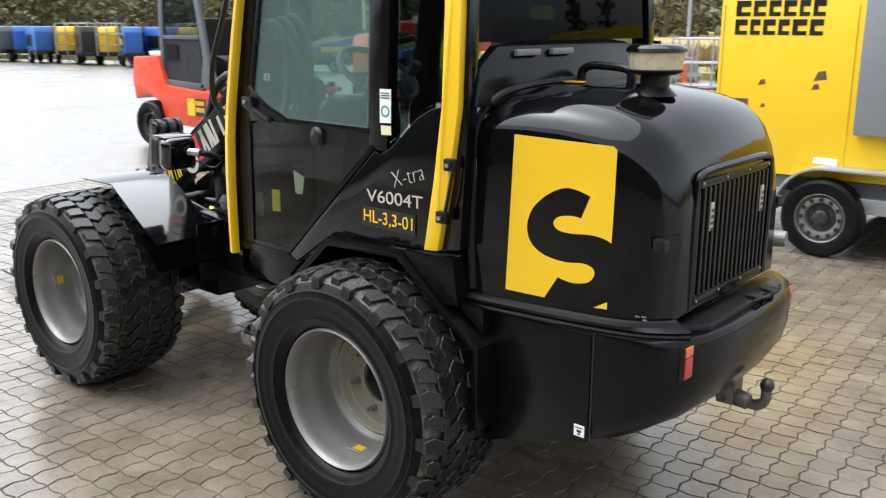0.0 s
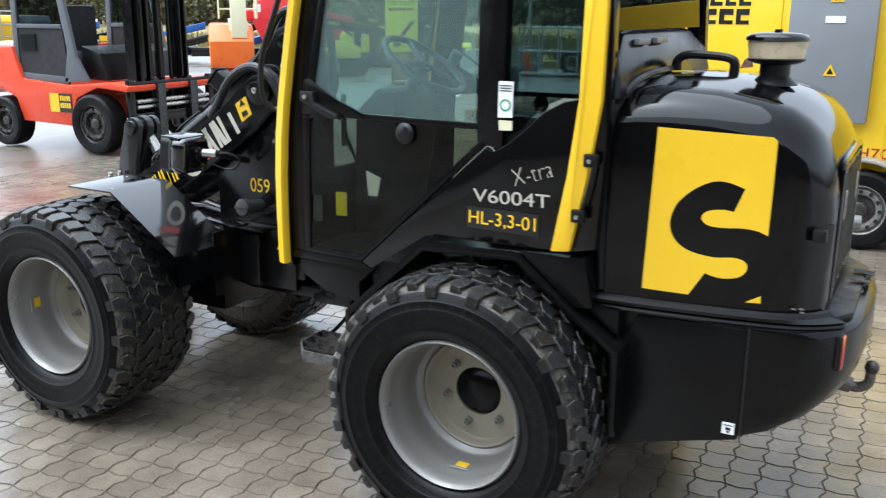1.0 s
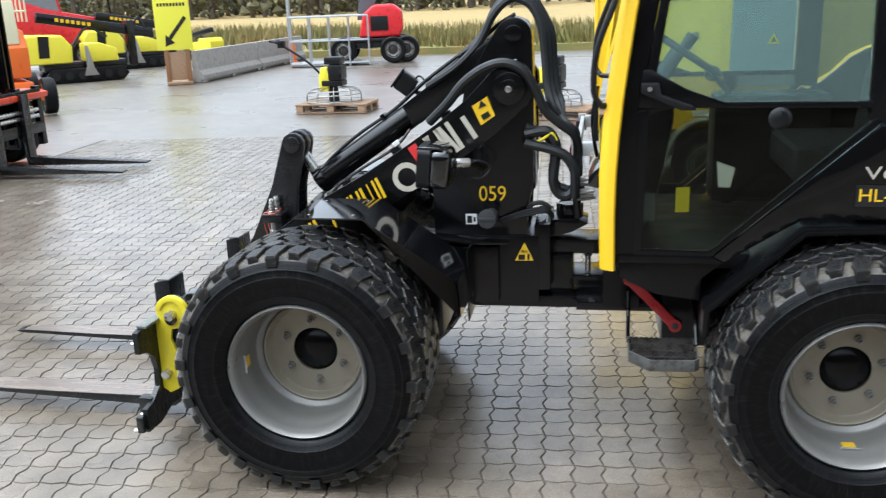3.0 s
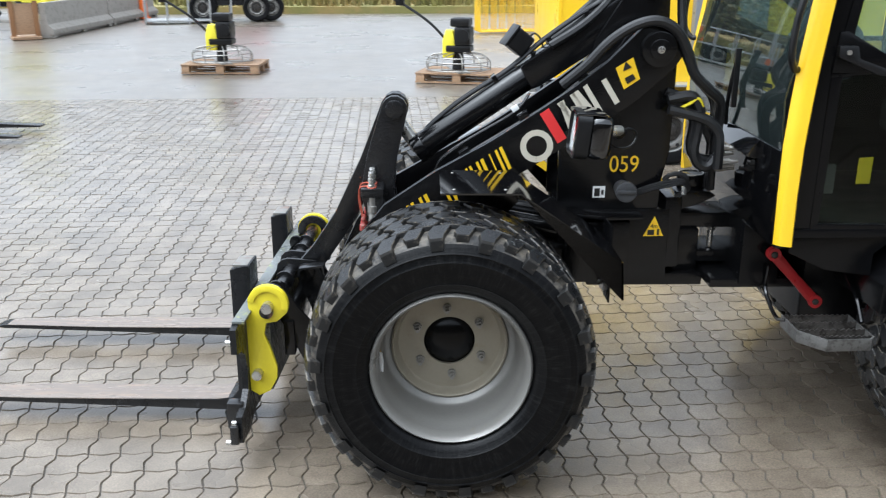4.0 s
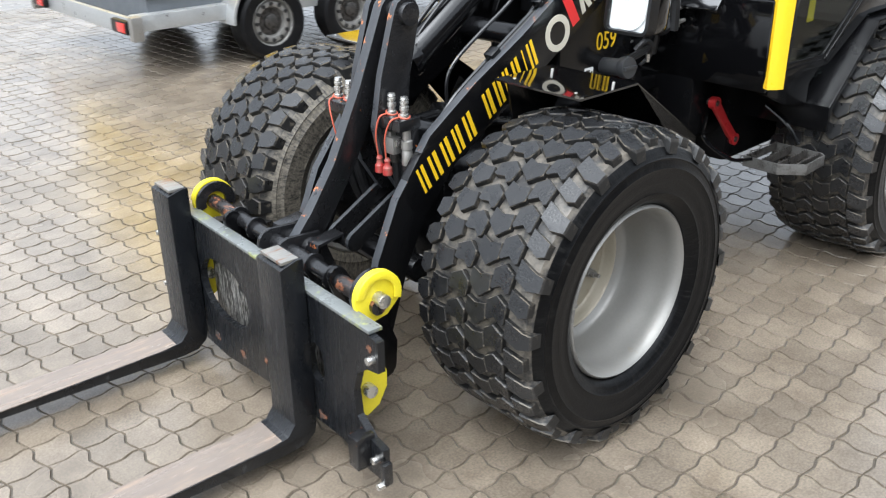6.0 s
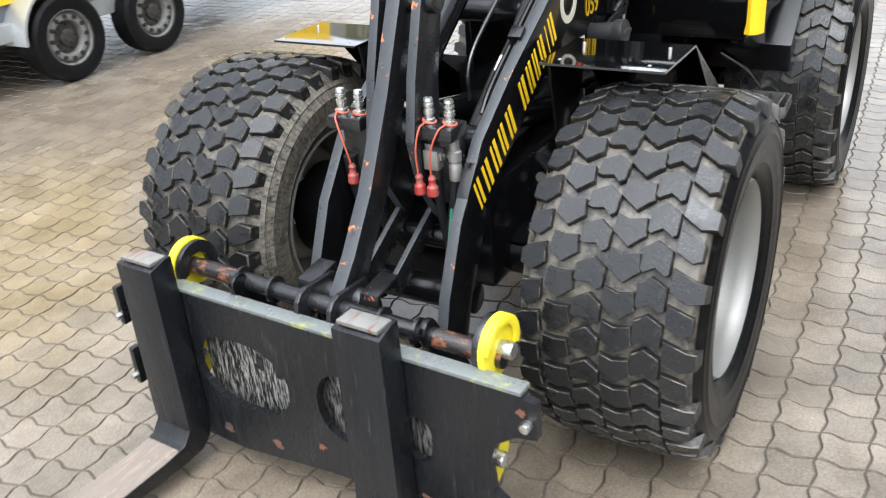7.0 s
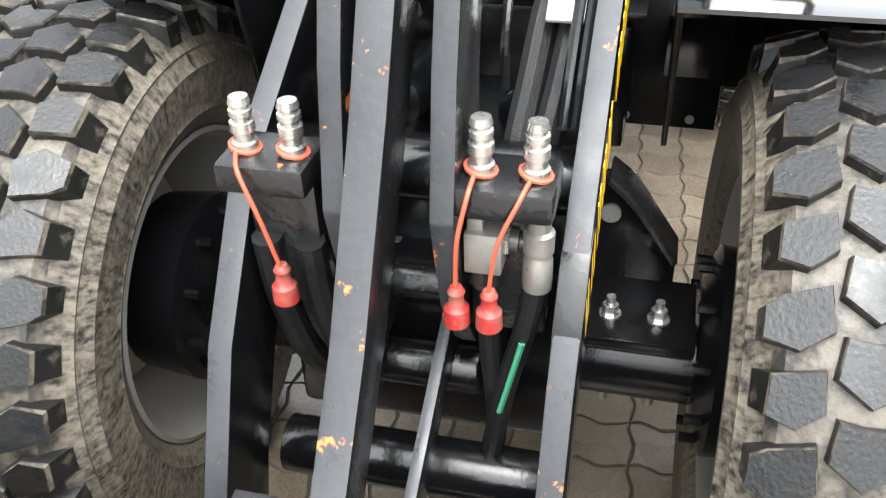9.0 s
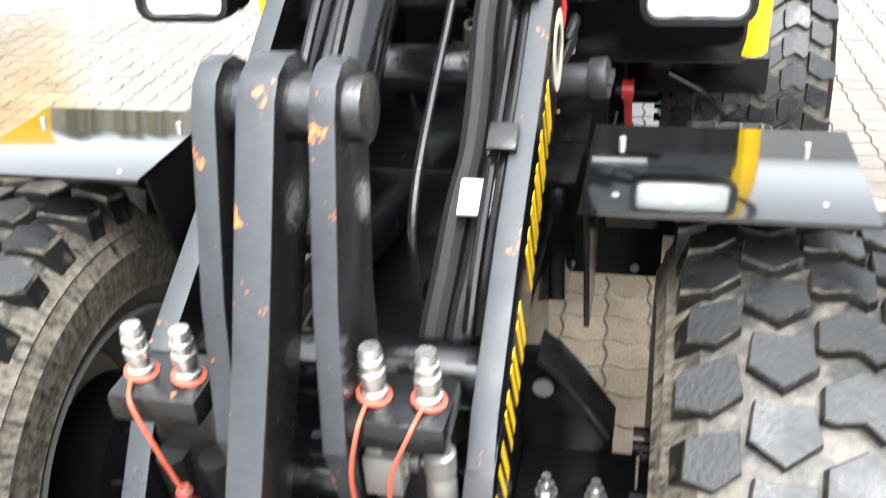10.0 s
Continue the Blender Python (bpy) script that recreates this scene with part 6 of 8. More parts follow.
# front mudguards
for s in (-1, 1):
    y0, y1 = s * 0.290, s * (0.618 if s < 0 else 0.585)
    fx = -1.975 if s < 0 else -1.955
    bm = bmesh.new()
    line = [(fx, 1.014), (-1.715, 1.012), (-1.375, 0.775), (-1.365, 0.640)]
    under = [(-1.359, 0.640), (-1.369, 0.772), (-1.713, 1.006), (fx, 1.008)]
    prism(bm, line + under[:], y0, y1, "y", 0)
    guard = part("front_mudguard", bm, WET_BLACK, loader, "flat folded wet black mudguard over the front wheel")
    bm = bmesh.new()
    prism(bm, [(-1.93, 1.012), (-1.71, 0.994), (-1.69, 0.90), (-1.80, 0.78), (-1.88, 0.78)], s * 0.300, s * 0.292, "y", 0.002)
    part("mudguard_bracket", bm, FRAME, guard)
    for x, y in ((-1.93, 0.33), (-1.76, 0.33), (-1.93, 0.565), (-1.76, 0.565)):
        bm = bmesh.new()
        z = 1.014 - 0.002 * (x + 1.965) / 0.25
        cyl(bm, (x, s * y, z - 0.001), (x, s * y, z + 0.0014), 0.006, 0.004, seg=12)
        part("rivet", bm, DULL, guard)
    # headlamp on its stalk
    bm = bmesh.new()
    m = Matrix.Translation((-1.442, s * 0.420, 1.166)) @ pose(0, 0, 0, 0, 6, 0)
    box(bm, -0.046, 0.042, -0.088, 0.082, -0.076, 0.076, 0.042, 5, m=m)
    lamp = part("headlamp", bm, WET_BLACK, loader, "boxy black headlamp with a pale bowl and clear lens")
    bm = bmesh.new()
    box(bm, -0.066, -0.040, -0.076, 0.070, -0.066, 0.066, 0.004, m=m)
    part("bezel", bm, WHITE_BOWL, lamp)
    bm = bmesh.new()
    lathe(bm, [(0.062, -0.0725), (0.062, -0.071), (0.044, -0.0690), (0.018, -0.0675), (0.0005, -0.069), (0.0005, -0.060), (0.064, -0.061)], 28, "x", closed=True)
    for v in bm.verts:
        v.co = m @ (v.co + Vector((0, -0.004, -0.002)))
    part("reflector", bm, WHITE_BOWL, lamp)
    bm = bmesh.new()
    box(bm, -0.078, -0.073, -0.080, 0.074, -0.070, 0.070, 0.002, m=m)
    g = part("lens", bm, CLEAR, lamp, "clear lens")
    g.visible_shadow = False
    bm = bmesh.new()
    loops = []
    for out, x in ((0.0, -0.038), (0.0, -0.084), (-0.010, -0.086), (-0.014, -0.060)):
        ring = []
        for cy, cz, a0 in ((0.052, 0.048, 0), (-0.058, 0.048, 90), (-0.058, -0.048, 180), (0.052, -0.048, 270)):
            for k in range(5):
                a1 = math.radians(a0 + 22.5 * k)
                ring.append(bm.verts.new(m @ Vector((x, cy + (0.030 + out) * math.cos(a1), cz + (0.030 + out) * math.sin(a1)))))
        loops.append(ring)
    for p0, p1 in zip(loops, loops[1:]):
        for k in range(20):
            bm.faces.new((p0[k], p0[(k + 1) % 20], p1[(k + 1) % 20], p1[k]))
    bmesh.ops.recalc_face_normals(bm, faces=bm.faces)
    part("rim", bm, PLASTIC, lamp)
    bm = bmesh.new()
    prism(bm, [(-0.090, 0.066), (-0.088, 0.076), (-0.030, 0.080), (0.010, 0.079), (0.010, 0.073), (-0.030, 0.074)], -0.080, 0.076, "y", 0.002)
    bmesh.ops.transform(bm, matrix=m, verts=bm.verts)
    part("visor", bm, WET_BLACK, lamp)
    bm = bmesh.new()
    tube(bm, [(-1.41, s * 0.40, 1.172), (-1.36, s * 0.37, 1.172), (-1.33, s * 0.30, 1.150), (-1.32, s * 0.20, 1.12)], 0.015, seg=10)
    part("lamp_stalk", bm, PLASTIC, lamp)
    bm = bmesh.new()
    cyl(bm, (-1.398, s * 0.395, 1.173), (-1.350, s * 0.365, 1.168), 0.019, seg=14, bev=0.003)
    part("cable_plug", bm, STEEL, lamp)
    bm = bmesh.new()
    tube(bm, [(-1.350, s * 0.365, 1.168), (-1.310, s * 0.335, 1.170), (-1.278, s * 0.30, 1.140), (-1.300, s * 0.31, 1.104), (-1.345, s * 0.32, 1.098), (-1.395, s * 0.36, 1.128)], 0.0045, seg=6)
    part("cable", bm, HOSE, lamp)
# work lamp on the tilt cylinder
bm = bmesh.new()
box(bm, -0.045, 0.035, -0.045, 0.045, -0.042, 0.042, 0.014, 3, m=Matrix.Translation((-1.665, 0.060, 1.428)) @ pose(0, 0, 0, 0, 38, 10))
box(bm, -0.052, -0.043, -0.048, 0.048, -0.046, 0.046, 0.004, m=Matrix.Translation((-1.665, 0.060, 1.428)) @ pose(0, 0, 0, 0, 38, 10))
tube(bm, [(-1.640, 0.060, 1.400), (-1.60, 0.050, 1.385), (-1.575, 0.030, 1.370)], 0.010, seg=8)
tube(bm, [(-1.635, 0.055, 1.440), (-1.610, 0.05, 1.462), (-1.585, 0.045, 1.440), (-1.575, 0.04, 1.40)], 0.004, seg=6)
part("work_lamp", bm, PLASTIC, loader, "small black work lamp on the cylinder")
# axle pads with bolts
bm = bmesh.new()
box(bm, -2.00, -1.84, -0.375, -0.20, 0.500, 0.520, 0.004)
part("axle_clamp", bm, FRAME, loader)
bm = bmesh.new()
box(bm, -2.00, -1.84, 0.20, 0.375, 0.500, 0.520, 0.004)
part("axle_clamp", bm, FRAME, loader)
for s in (-1, 1):
    bm = bmesh.new()
    prism(bm, [(s * 0.20, 0.515), (s * 0.20, 0.708), (s * 0.225, 0.710), (s * 0.250, 0.687), (s * 0.275, 0.657), (s * 0.330, 0.575), (s * 0.338, 0.555), (s * 0.338, 0.515)], -1.845, -1.832, "x", 0.003)
    pad = part("axle_bracket", bm, FRAME, loader, "black axle bracket with an ear plate")
    bm = bmesh.new()
    prism(bm, [(s * 0.225, 0.703), (s * 0.228, 0.715), (s * 0.256, 0.693), (s * 0.281, 0.663), (s * 0.340, 0.576), (s * 0.332, 0.570), (s * 0.273, 0.655), (s * 0.248, 0.683)], -1.872, -1.800, "x", 0.002)
    part("ear_flange", bm, WORN, pad)
    bm = bmesh.new()
    cyl(bm, (-1.850, s * 0.232, 0.640), (-1.830, s * 0.232, 0.640), 0.016, seg=18)
    part("ear_bush", bm, DULL, pad)
for y in (-0.248, -0.320, 0.248, 0.320):
    bm = bmesh.new()
    cyl(bm, (-1.942, y, 0.519), (-1.942, y, 0.524), 0.017, seg=18)
    cyl(bm, (-1.942, y, 0.524), (-1.942, y, 0.541), 0.0125, seg=6)
    cyl(bm, (-1.942, y, 0.541), (-1.942, y, 0.555), 0.007, seg=12)
    part("clamp_nut", bm, STEEL, pad)
    bm = bmesh.new()
    cyl(bm, (-1.955, y, 0.36), (-1.955, y, 0.505), 0.009, seg=10)
    part("clamp_bolt", bm, DULL, pad)
# hydraulic couplers: two blocks with two couplings each, dust caps on cords
def coupler_bank(y0, y1, caps):
    bm = bmesh.new()
    box(bm, -2.265, -2.180, y0, y1, 0.884, 0.920, 0.008)
    box(bm, -2.215, -2.180, y0 + 0.01, y1 - 0.01, 0.70, 0.888, 0.006)
    bank = part("coupler_block", bm, WORN, loader, "black block with two steel hydraulic couplings")
    for i, y in enumerate((y0 + 0.024, y1 - 0.024)):
        bm = bmesh.new()
        prof = [(0.0005, 0.922), (0.0175, 0.922), (0.0175, 0.935), (0.0135, 0.937), (0.0135, 0.947), (0.0165, 0.949), (0.0165, 0.961), (0.0122, 0.963), (0.0122, 0.967), (0.0155, 0.969), (0.0155, 0.976),
                (0.0118, 0.978), (0.0118, 0.981), (0.0150, 0.983), (0.0125, 0.991), (0.0005, 0.991)]
        lathe(bm, [(q * 0.84, d) for q, d in prof], 24, "z")
        for v in bm.verts:
            v.co = Vector((v.co.x - 2.225 + 0.02 * (v.co.z - 0.92), v.co.y + y, 0.918 + (v.co.z - 0.922) * 0.94))
        part("coupling", bm, STEEL, bank, "ribbed zinc hydraulic coupling")
        zc = 0.752
        yc = caps[i] if i in caps else y
        bm = bmesh.new()
        ringc = [(-2.225 + 0.0165 * math.cos(a), y + 0.0165 * math.sin(a), 0.924 + 0.004 * math.sin(a)) for a in [math.pi * 2 * k / 14 for k in range(15)]]
        tube(bm, ringc, 0.0026, seg=6, n=1)
        if i in caps:
            tube(bm, [(-2.243, y + 0.004, 0.924), (-2.270, y * 0.75 + yc * 0.25, 0.915), (-2.276, y * 0.25 + yc * 0.75, 0.862), (-2.266, yc, 0.795)], 0.0026, seg=6)
        part("cap_cord", bm, CORD, bank, "red cap cord")
        if i not in caps:
            continue
        bm = bmesh.new()
        lathe(bm, [(0.0005, 0.722), (0.0145, 0.724), (0.0168, 0.728), (0.0158, 0.755), (0.0105, 0.762), (0.009, 0.775), (0.011, 0.783), (0.007, 0.793), (0.0005, 0.794)], 22, "z")
        for v in bm.verts:
            v.co = Vector((v.co.x * 0.92 - 2.262, v.co.y * 0.92 + yc, 0.795 + (v.co.z - 0.795) * 0.78))
        part("dust_cap", bm, RED, bank, "red plastic dust cap")
    return bank
right_bank = coupler_bank(-0.190, -0.084, {0: -0.124, 1: -0.087})
coupler_bank(0.076, 0.180, {1: 0.118})
bm = bmesh.new()
box(bm, -2.245, -2.195, -0.134, -0.092, 0.800, 0.852, 0.003)
box(bm, -2.236, -2.204, -0.112, -0.094, 0.850, 0.866, 0.002)
valve = part("valve", bm, DULL, right_bank, "zinc plated valve body")
for x, y0, y1, r, n in ((-2.222, -0.134, -0.140, 0.017, 6), (-2.222, -0.140, -0.150, 0.013, 20), (-2.222, -0.150, -0.156, 0.008, 14)):
    bm = bmesh.new()
    cyl(bm, (x, y0, 0.834), (x, y1, 0.834), r, seg=n, bev=0.001)
    part("plug", bm, STEEL if n == 6 else GREASY, valve)
bm = bmesh.new()
lathe(bm, [(0.0005, 0.775), (0.0165, 0.775), (0.0172, 0.785), (0.0165, 0.815), (0.0150, 0.818), (0.0150, 0.824), (0.0175, 0.826), (0.0175, 0.850), (0.0130, 0.853), (0.0130, 0.884), (0.0005, 0.884)], 18, "z")
for v in bm.verts:
    v.co += Vector((-2.222, -0.171, 0))
part("ferrule", bm, DULL, valve, "crimped hose ferrule")
bm = bmesh.new()
cyl(bm, (-2.222, -0.112, 0.770), (-2.222, -0.112, 0.802), 0.0155, seg=18, bev=0.002)
part("ferrule", bm, GREASY, valve)
bm = bmesh.new()
tube(bm, [(-2.222, -0.171, 0.79), (-2.218, -0.159, 0.71), (-2.210, -0.135, 0.60), (-2.190, -0.110, 0.44)], 0.014, seg=10)
tube(bm, [(-2.22, -0.112, 0.80), (-2.21, -0.115, 0.66), (-2.18, -0.12, 0.50), (-2.15, -0.11, 0.40)], 0.013, seg=10)
part("hose", bm, HOSE, right_bank)
bm = bmesh.new()
tube(bm, [(-2.2310, -0.157, 0.695), (-2.2255, -0.143, 0.630), (-2.2190, -0.129, 0.565)], 0.0042, seg=6)
part("hose_print", bm, LABEL_GREEN, right_bank)
for y in (0.098, 0.152):
    bm = bmesh.new()
    tube(bm, [(-2.22, y, 0.80), (-2.205, y, 0.70), (-2.17, y - 0.01, 0.58), (-2.10, y - 0.02, 0.48)], 0.019, seg=10)
    part("hose", bm, HOSE, loader)

# quick hitch and pallet fork carriage
def tube_z(y):
    return 0.552 + 0.013 * y


bm = bmesh.new()
cyl(bm, (-2.588, -0.475, tube_z(-0.475)), (-2.535, 0.500, tube_z(0.500)), 0.0235, seg=24)
tubeh = part("hitch_tube", bm, WORN, loader, "worn round hitch tube with bare ends")
for y0, y1 in ((-0.475, -0.30), (0.30, 0.500)):
    bm = bmesh.new()
    cyl(bm, (-2.588 + 0.0544 * (y0 + 0.475), y0, tube_z(y0)), (-2.588 + 0.0544 * (y1 + 0.475), y1, tube_z(y1)), 0.0242, seg=24)
    part("bare_sleeve", bm, BARE_TUBE, tubeh, "rubbed bare sleeve with rust and black paint")
for y in (-0.251, -0.150, 0.188, 0.299):
    bm = bmesh.new()
    lathe(bm, [(0.0238, y - 0.0045), (0.036, y - 0.0045), (0.036, y + 0.0045), (0.0238, y + 0.0045)], 24, "y", closed=True)
    for v in bm.verts:
        v.co += Vector((-2.588 + 0.0544 * (y + 0.475), 0, tube_z(y)))
    part("collar", bm, WORN, tubeh)
for s in (-1, 1):
    yy = s * 0.048 + 0.021
    bm = bmesh.new()
    strip(bm, [(-2.575, tube_z(yy)), (-2.50, 0.553), (-2.44, 0.40), (-2.425, 0.205)], [0.092, 0.105, 0.10, 0.085], yy - 0.007, yy + 0.007, 0.003)
    part("hitch_plate", bm, WORN, loader, "black ear plate on the hitch tube")
    bm = bmesh.new()
    y0 = 0.075 if s > 0 else -0.115
    prism(bm, [(-2.520, 0.580), (-2.425, 0.592), (-2.420, 0.550), (-2.428, 0.550), (-2.432, 0.582), (-2.514, 0.571), (-2.520, 0.545), (-2.528, 0.545)], y0 + 0.010, y0 + 0.062, "y", 0.001)
    part("hitch_saddle", bm, WORN, loader, "folded black saddle plate with rust along its edge")
    bm = bmesh.new()
    strip(bm, [(-2.583, 0.566), (-2.54, 0.47), (-2.47, 0.36), (-2.43, 0.265), (-2.425, 0.205)], [0.06, 0.085, 0.11, 0.105, 0.08], s * 0.272, s * 0.288, 0.004)
    part("hitch_side", bm, FRAME, loader)
bm = bmesh.new()
box(bm, -2.56, -2.52, -0.30, 0.30, 0.30, 0.44, 0.006)
part("hitch_crossplate", bm, FRAME, loader)

FORKS = LOADER @ Matrix.Translation((-2.70, -0.595, 0)) @ pose(0, 0, 0, 0, 0, -3.0) @ Matrix.Translation((2.70, 0.595, 0))
forks = thing("pallet_fork_carriage", FORKS, "worn black pallet fork carriage with bright yellow hitch hooks", "fork carriage")
bm = bmesh.new()
outer = [(-0.595, 0.530), (-0.595, 0.440), (-0.545, 0.430), (-0.497, 0.395), (-0.476, 0.330), (-0.484, 0.255), (-0.545, 0.210), (-0.598, 0.20), (-0.598, 0.10), (-0.50, 0.10), (-0.40, 0.135), (0.0, 0.115), (0.30, 0.075), (0.60, 0.085), (0.675, 0.12), (0.675, 0.538), (0.5, 0.540), (-0.55, 0.538)]
def oval(cy, cz, a, b):
    return [(cy + a * math.copysign(abs(math.cos(t)) ** 0.8, math.cos(t)), cz + b * math.sin(t)) for t in [2 * math.pi * k / 28 for k in range(28)]]
holes = [oval(0.267, 0.329, 0.164, 0.106), oval(-0.080, 0.334, 0.092, 0.098), oval(-0.290, 0.330, 0.040, 0.062)]
loops = []
for pts in [outer] + holes:
    vs = [bm.verts.new((-2.694, p[0], p[1])) for p in pts]
    loops.append([bm.edges.new((vs[i], vs[(i + 1) % len(vs)])) for i in range(len(vs))])
bmesh.ops.triangle_fill(bm, use_beauty=True, use_dissolve=True, edges=[e for l in loops for e in l], normal=(-1, 0, 0))
ext = bmesh.ops.extrude_face_region(bm, geom=bm.faces[:])
for v in [g for g in ext["geom"] if isinstance(g, bmesh.types.BMVert)]:
    v.co.x += 0.022
plate = part("carriage_plate", bm, PLATE, forks, "scratched black plate with oval openings", smooth=False)
bm = bmesh.new()
box(bm, -2.694, -2.650, -0.560, 0.672, 0.538, 0.549, 0.003)
part("top_rail", bm, RAIL, forks, "bare scraped top rail with paint traces")
bm = bmesh.new()
box(bm, -2.640, -2.615, -0.34, 0.45, 0.18, 0.50, 0.004)
part("back_plate", bm, STREAKED, forks, "streaked bare back plate")
# black boxes laid on the back plate in place of its shaded slots
for y, z in ((0.25, 0.34), (0.185, 0.33), (-0.06, 0.345), (-0.10, 0.30)):
    bm = bmesh.new()
    box(bm, -2.6435, -2.638, y - 0.012, y + 0.012, z - 0.018, z + 0.018, 0.003)
    part("slot", bm, LABEL_BLACK, plate)
for y in (-0.605, 0.685):
    for z in ((0.24, 0.44) if y > 0 else (0.14,)):
        half = 0.06 if y > 0 else 0.035
        bm = bmesh.new()
        s = 1 if y > 0 else -1
        box(bm, -2.712, -2.682, min(y, y + s * 0.02), max(y, y + s * 0.02), z - half, z + half, 0.006)
        br = part("end_bracket", bm, WORN, forks)
        bm = bmesh.new()
        cyl(bm, (-2.705, y + s * 0.01, z - 0.03), (-2.728, y + s * 0.01, z - 0.03), 0.010, seg=6)
        part("bolt", bm, STEEL, br)
for z in (0.475, 0.165):
    bm = bmesh.new()
    cyl(bm, (-2.690, -0.575, z), (-2.715, -0.575, z), 0.011, seg=12, bev=0.002)
    part("bolt", bm, STEEL, plate)
def fork(y):
    bm = bmesh.new()
    shank = [(-2.770, 0.632), (-2.718, 0.648), (-2.698, 0.648), (-2.698, 0.12), (-2.706, 0.085), (-2.74, 0.058), (-2.80, 0.052), (-4.08, 0.066), (-4.11, 0.074), (-4.08, 0.082), (-3.2, 0.092), (-2.85, 0.098), (-2.795, 0.108), (-2.770, 0.140)]
    prism(bm, shank, y - 0.065, y + 0.065, "y", 0.003)
    for v in bm.verts:
        if v.co.x < -3.6:
            v.co.y = y + (v.co.y - y) * (1 - 0.45 * min(1, (-3.6 - v.co.x) / 0.5))
    tine = part("fork_tine", bm, PLATE, forks, "long worn black fork tine with scraped top")
    bm = bmesh.new()
    box(bm, -2.760, -2.705, y - 0.055, y + 0.055, 0.640, 0.650, 0.002)
    # wear strip on the tine; its paleness is sky sheen put into the colour
    part("scraped_top", bm, SCRAPED, tine)
    bm = bmesh.new()
    prism(bm, [(-2.815, 0.1050), (-2.86, 0.0990), (-3.20, 0.0935), (-3.60, 0.0895), (-4.06, 0.0840), (-4.06, 0.0810), (-3.60, 0.0870), (-3.20, 0.0910), (-2.86, 0.0960), (-2.815, 0.1000)], y - 0.062, y + 0.062, "y", 0)
    for v in bm.verts:
        if v.co.x < -3.6:
            v.co.y = y + (v.co.y - y) * (1 - 0.45 * min(1, (-3.6 - v.co.x) / 0.5))
    part("bare_steel", bm, FORK_TOP, tine, "rust-tinged wear strip, paled for sky sheen")
fork(-0.205)
fork(0.500)
def hook(y, s, drop):
    bm = bmesh.new()
    cx, cz = -2.589, 0.580 - drop
    pts = arc(cx, cz, 0.073, -25, 205, 16) + [(-2.671, 0.530), (-2.671, 0.235), (-2.640, 0.215), (-2.600, 0.235), (-2.572, 0.285), (-2.570, 0.330), (-2.590, 0.400), (-2.610, 0.455), (-2.600, 0.500), (-2.560, 0.515 - drop)]
    prism(bm, pts, y, y + s * 0.016, "y", 0.002)
    hk = part("hitch_hook", bm, LIME, forks, "bright yellow hitch hook plate")
    bm = bmesh.new()
    prism(bm, arc(cx, cz, 0.069, -20, 200, 14) + arc(cx, cz, 0.036, 200, -20, 10), y - s * 0.018, y - s * 0.002, "y", 0.002)
    part("inner_cheek", bm, WORN, hk, "worn black inner cheek")
    bm = bmesh.new()
    prism(bm, arc(cx, cz, 0.073, -20, 170, 14) + arc(cx, cz, 0.050, 170, -20, 14), y + s * 0.016, y + s * 0.026, "y", 0.003)
    part("hook_rim", bm, LIME, hk)
    bm = bmesh.new()
    cyl(bm, (cx, y - s * 0.02, cz - 0.006), (cx, y + s * 0.05, cz - 0.006), 0.020, seg=20, bev=0.003)
    part("pin", bm, STEEL, hk)
    bm = bmesh.new()
    cyl(bm, (-2.640, y - s * 0.02, 0.305), (-2.640, y + s * 0.045, 0.305), 0.019, seg=20, bev=0.004)
    part("pin", bm, STEEL, hk)
hook(-0.440, -1, 0.008)
hook(0.490, 1, 0.020)
for y in (-0.545, 0.570):
    bm = bmesh.new()
    box(bm, -2.740, -2.680, y, y + 0.045, 0.125, 0.225, 0.004)
    part("lower_catch", bm, WORN, forks)
# rust scabs along the plate's lower edge, raised flakes with ragged outlines
rng_rust = random.Random(11)
for y, z, r in ((0.62, 0.13, 0.03), (0.36, 0.125, 0.035), (0.18, 0.14, 0.03), (0.02, 0.19, 0.022), (-0.30, 0.155, 0.035), (-0.56, 0.50, 0.022), (-0.575, 0.16, 0.02)):
    bm = bmesh.new()
    pts = []
    for k in range(14):
        a = 2 * math.pi * k / 14
        q = r * rng_rust.uniform(0.35, 1.0)
        pts.append((y + q * math.cos(a) * 0.8, z + q * math.sin(a) * 0.6))
    prism(bm, pts, -2.6952, -2.6930, "x", 0)
    part("rust_patch", bm, RUST, plate, "flaking rust patch")

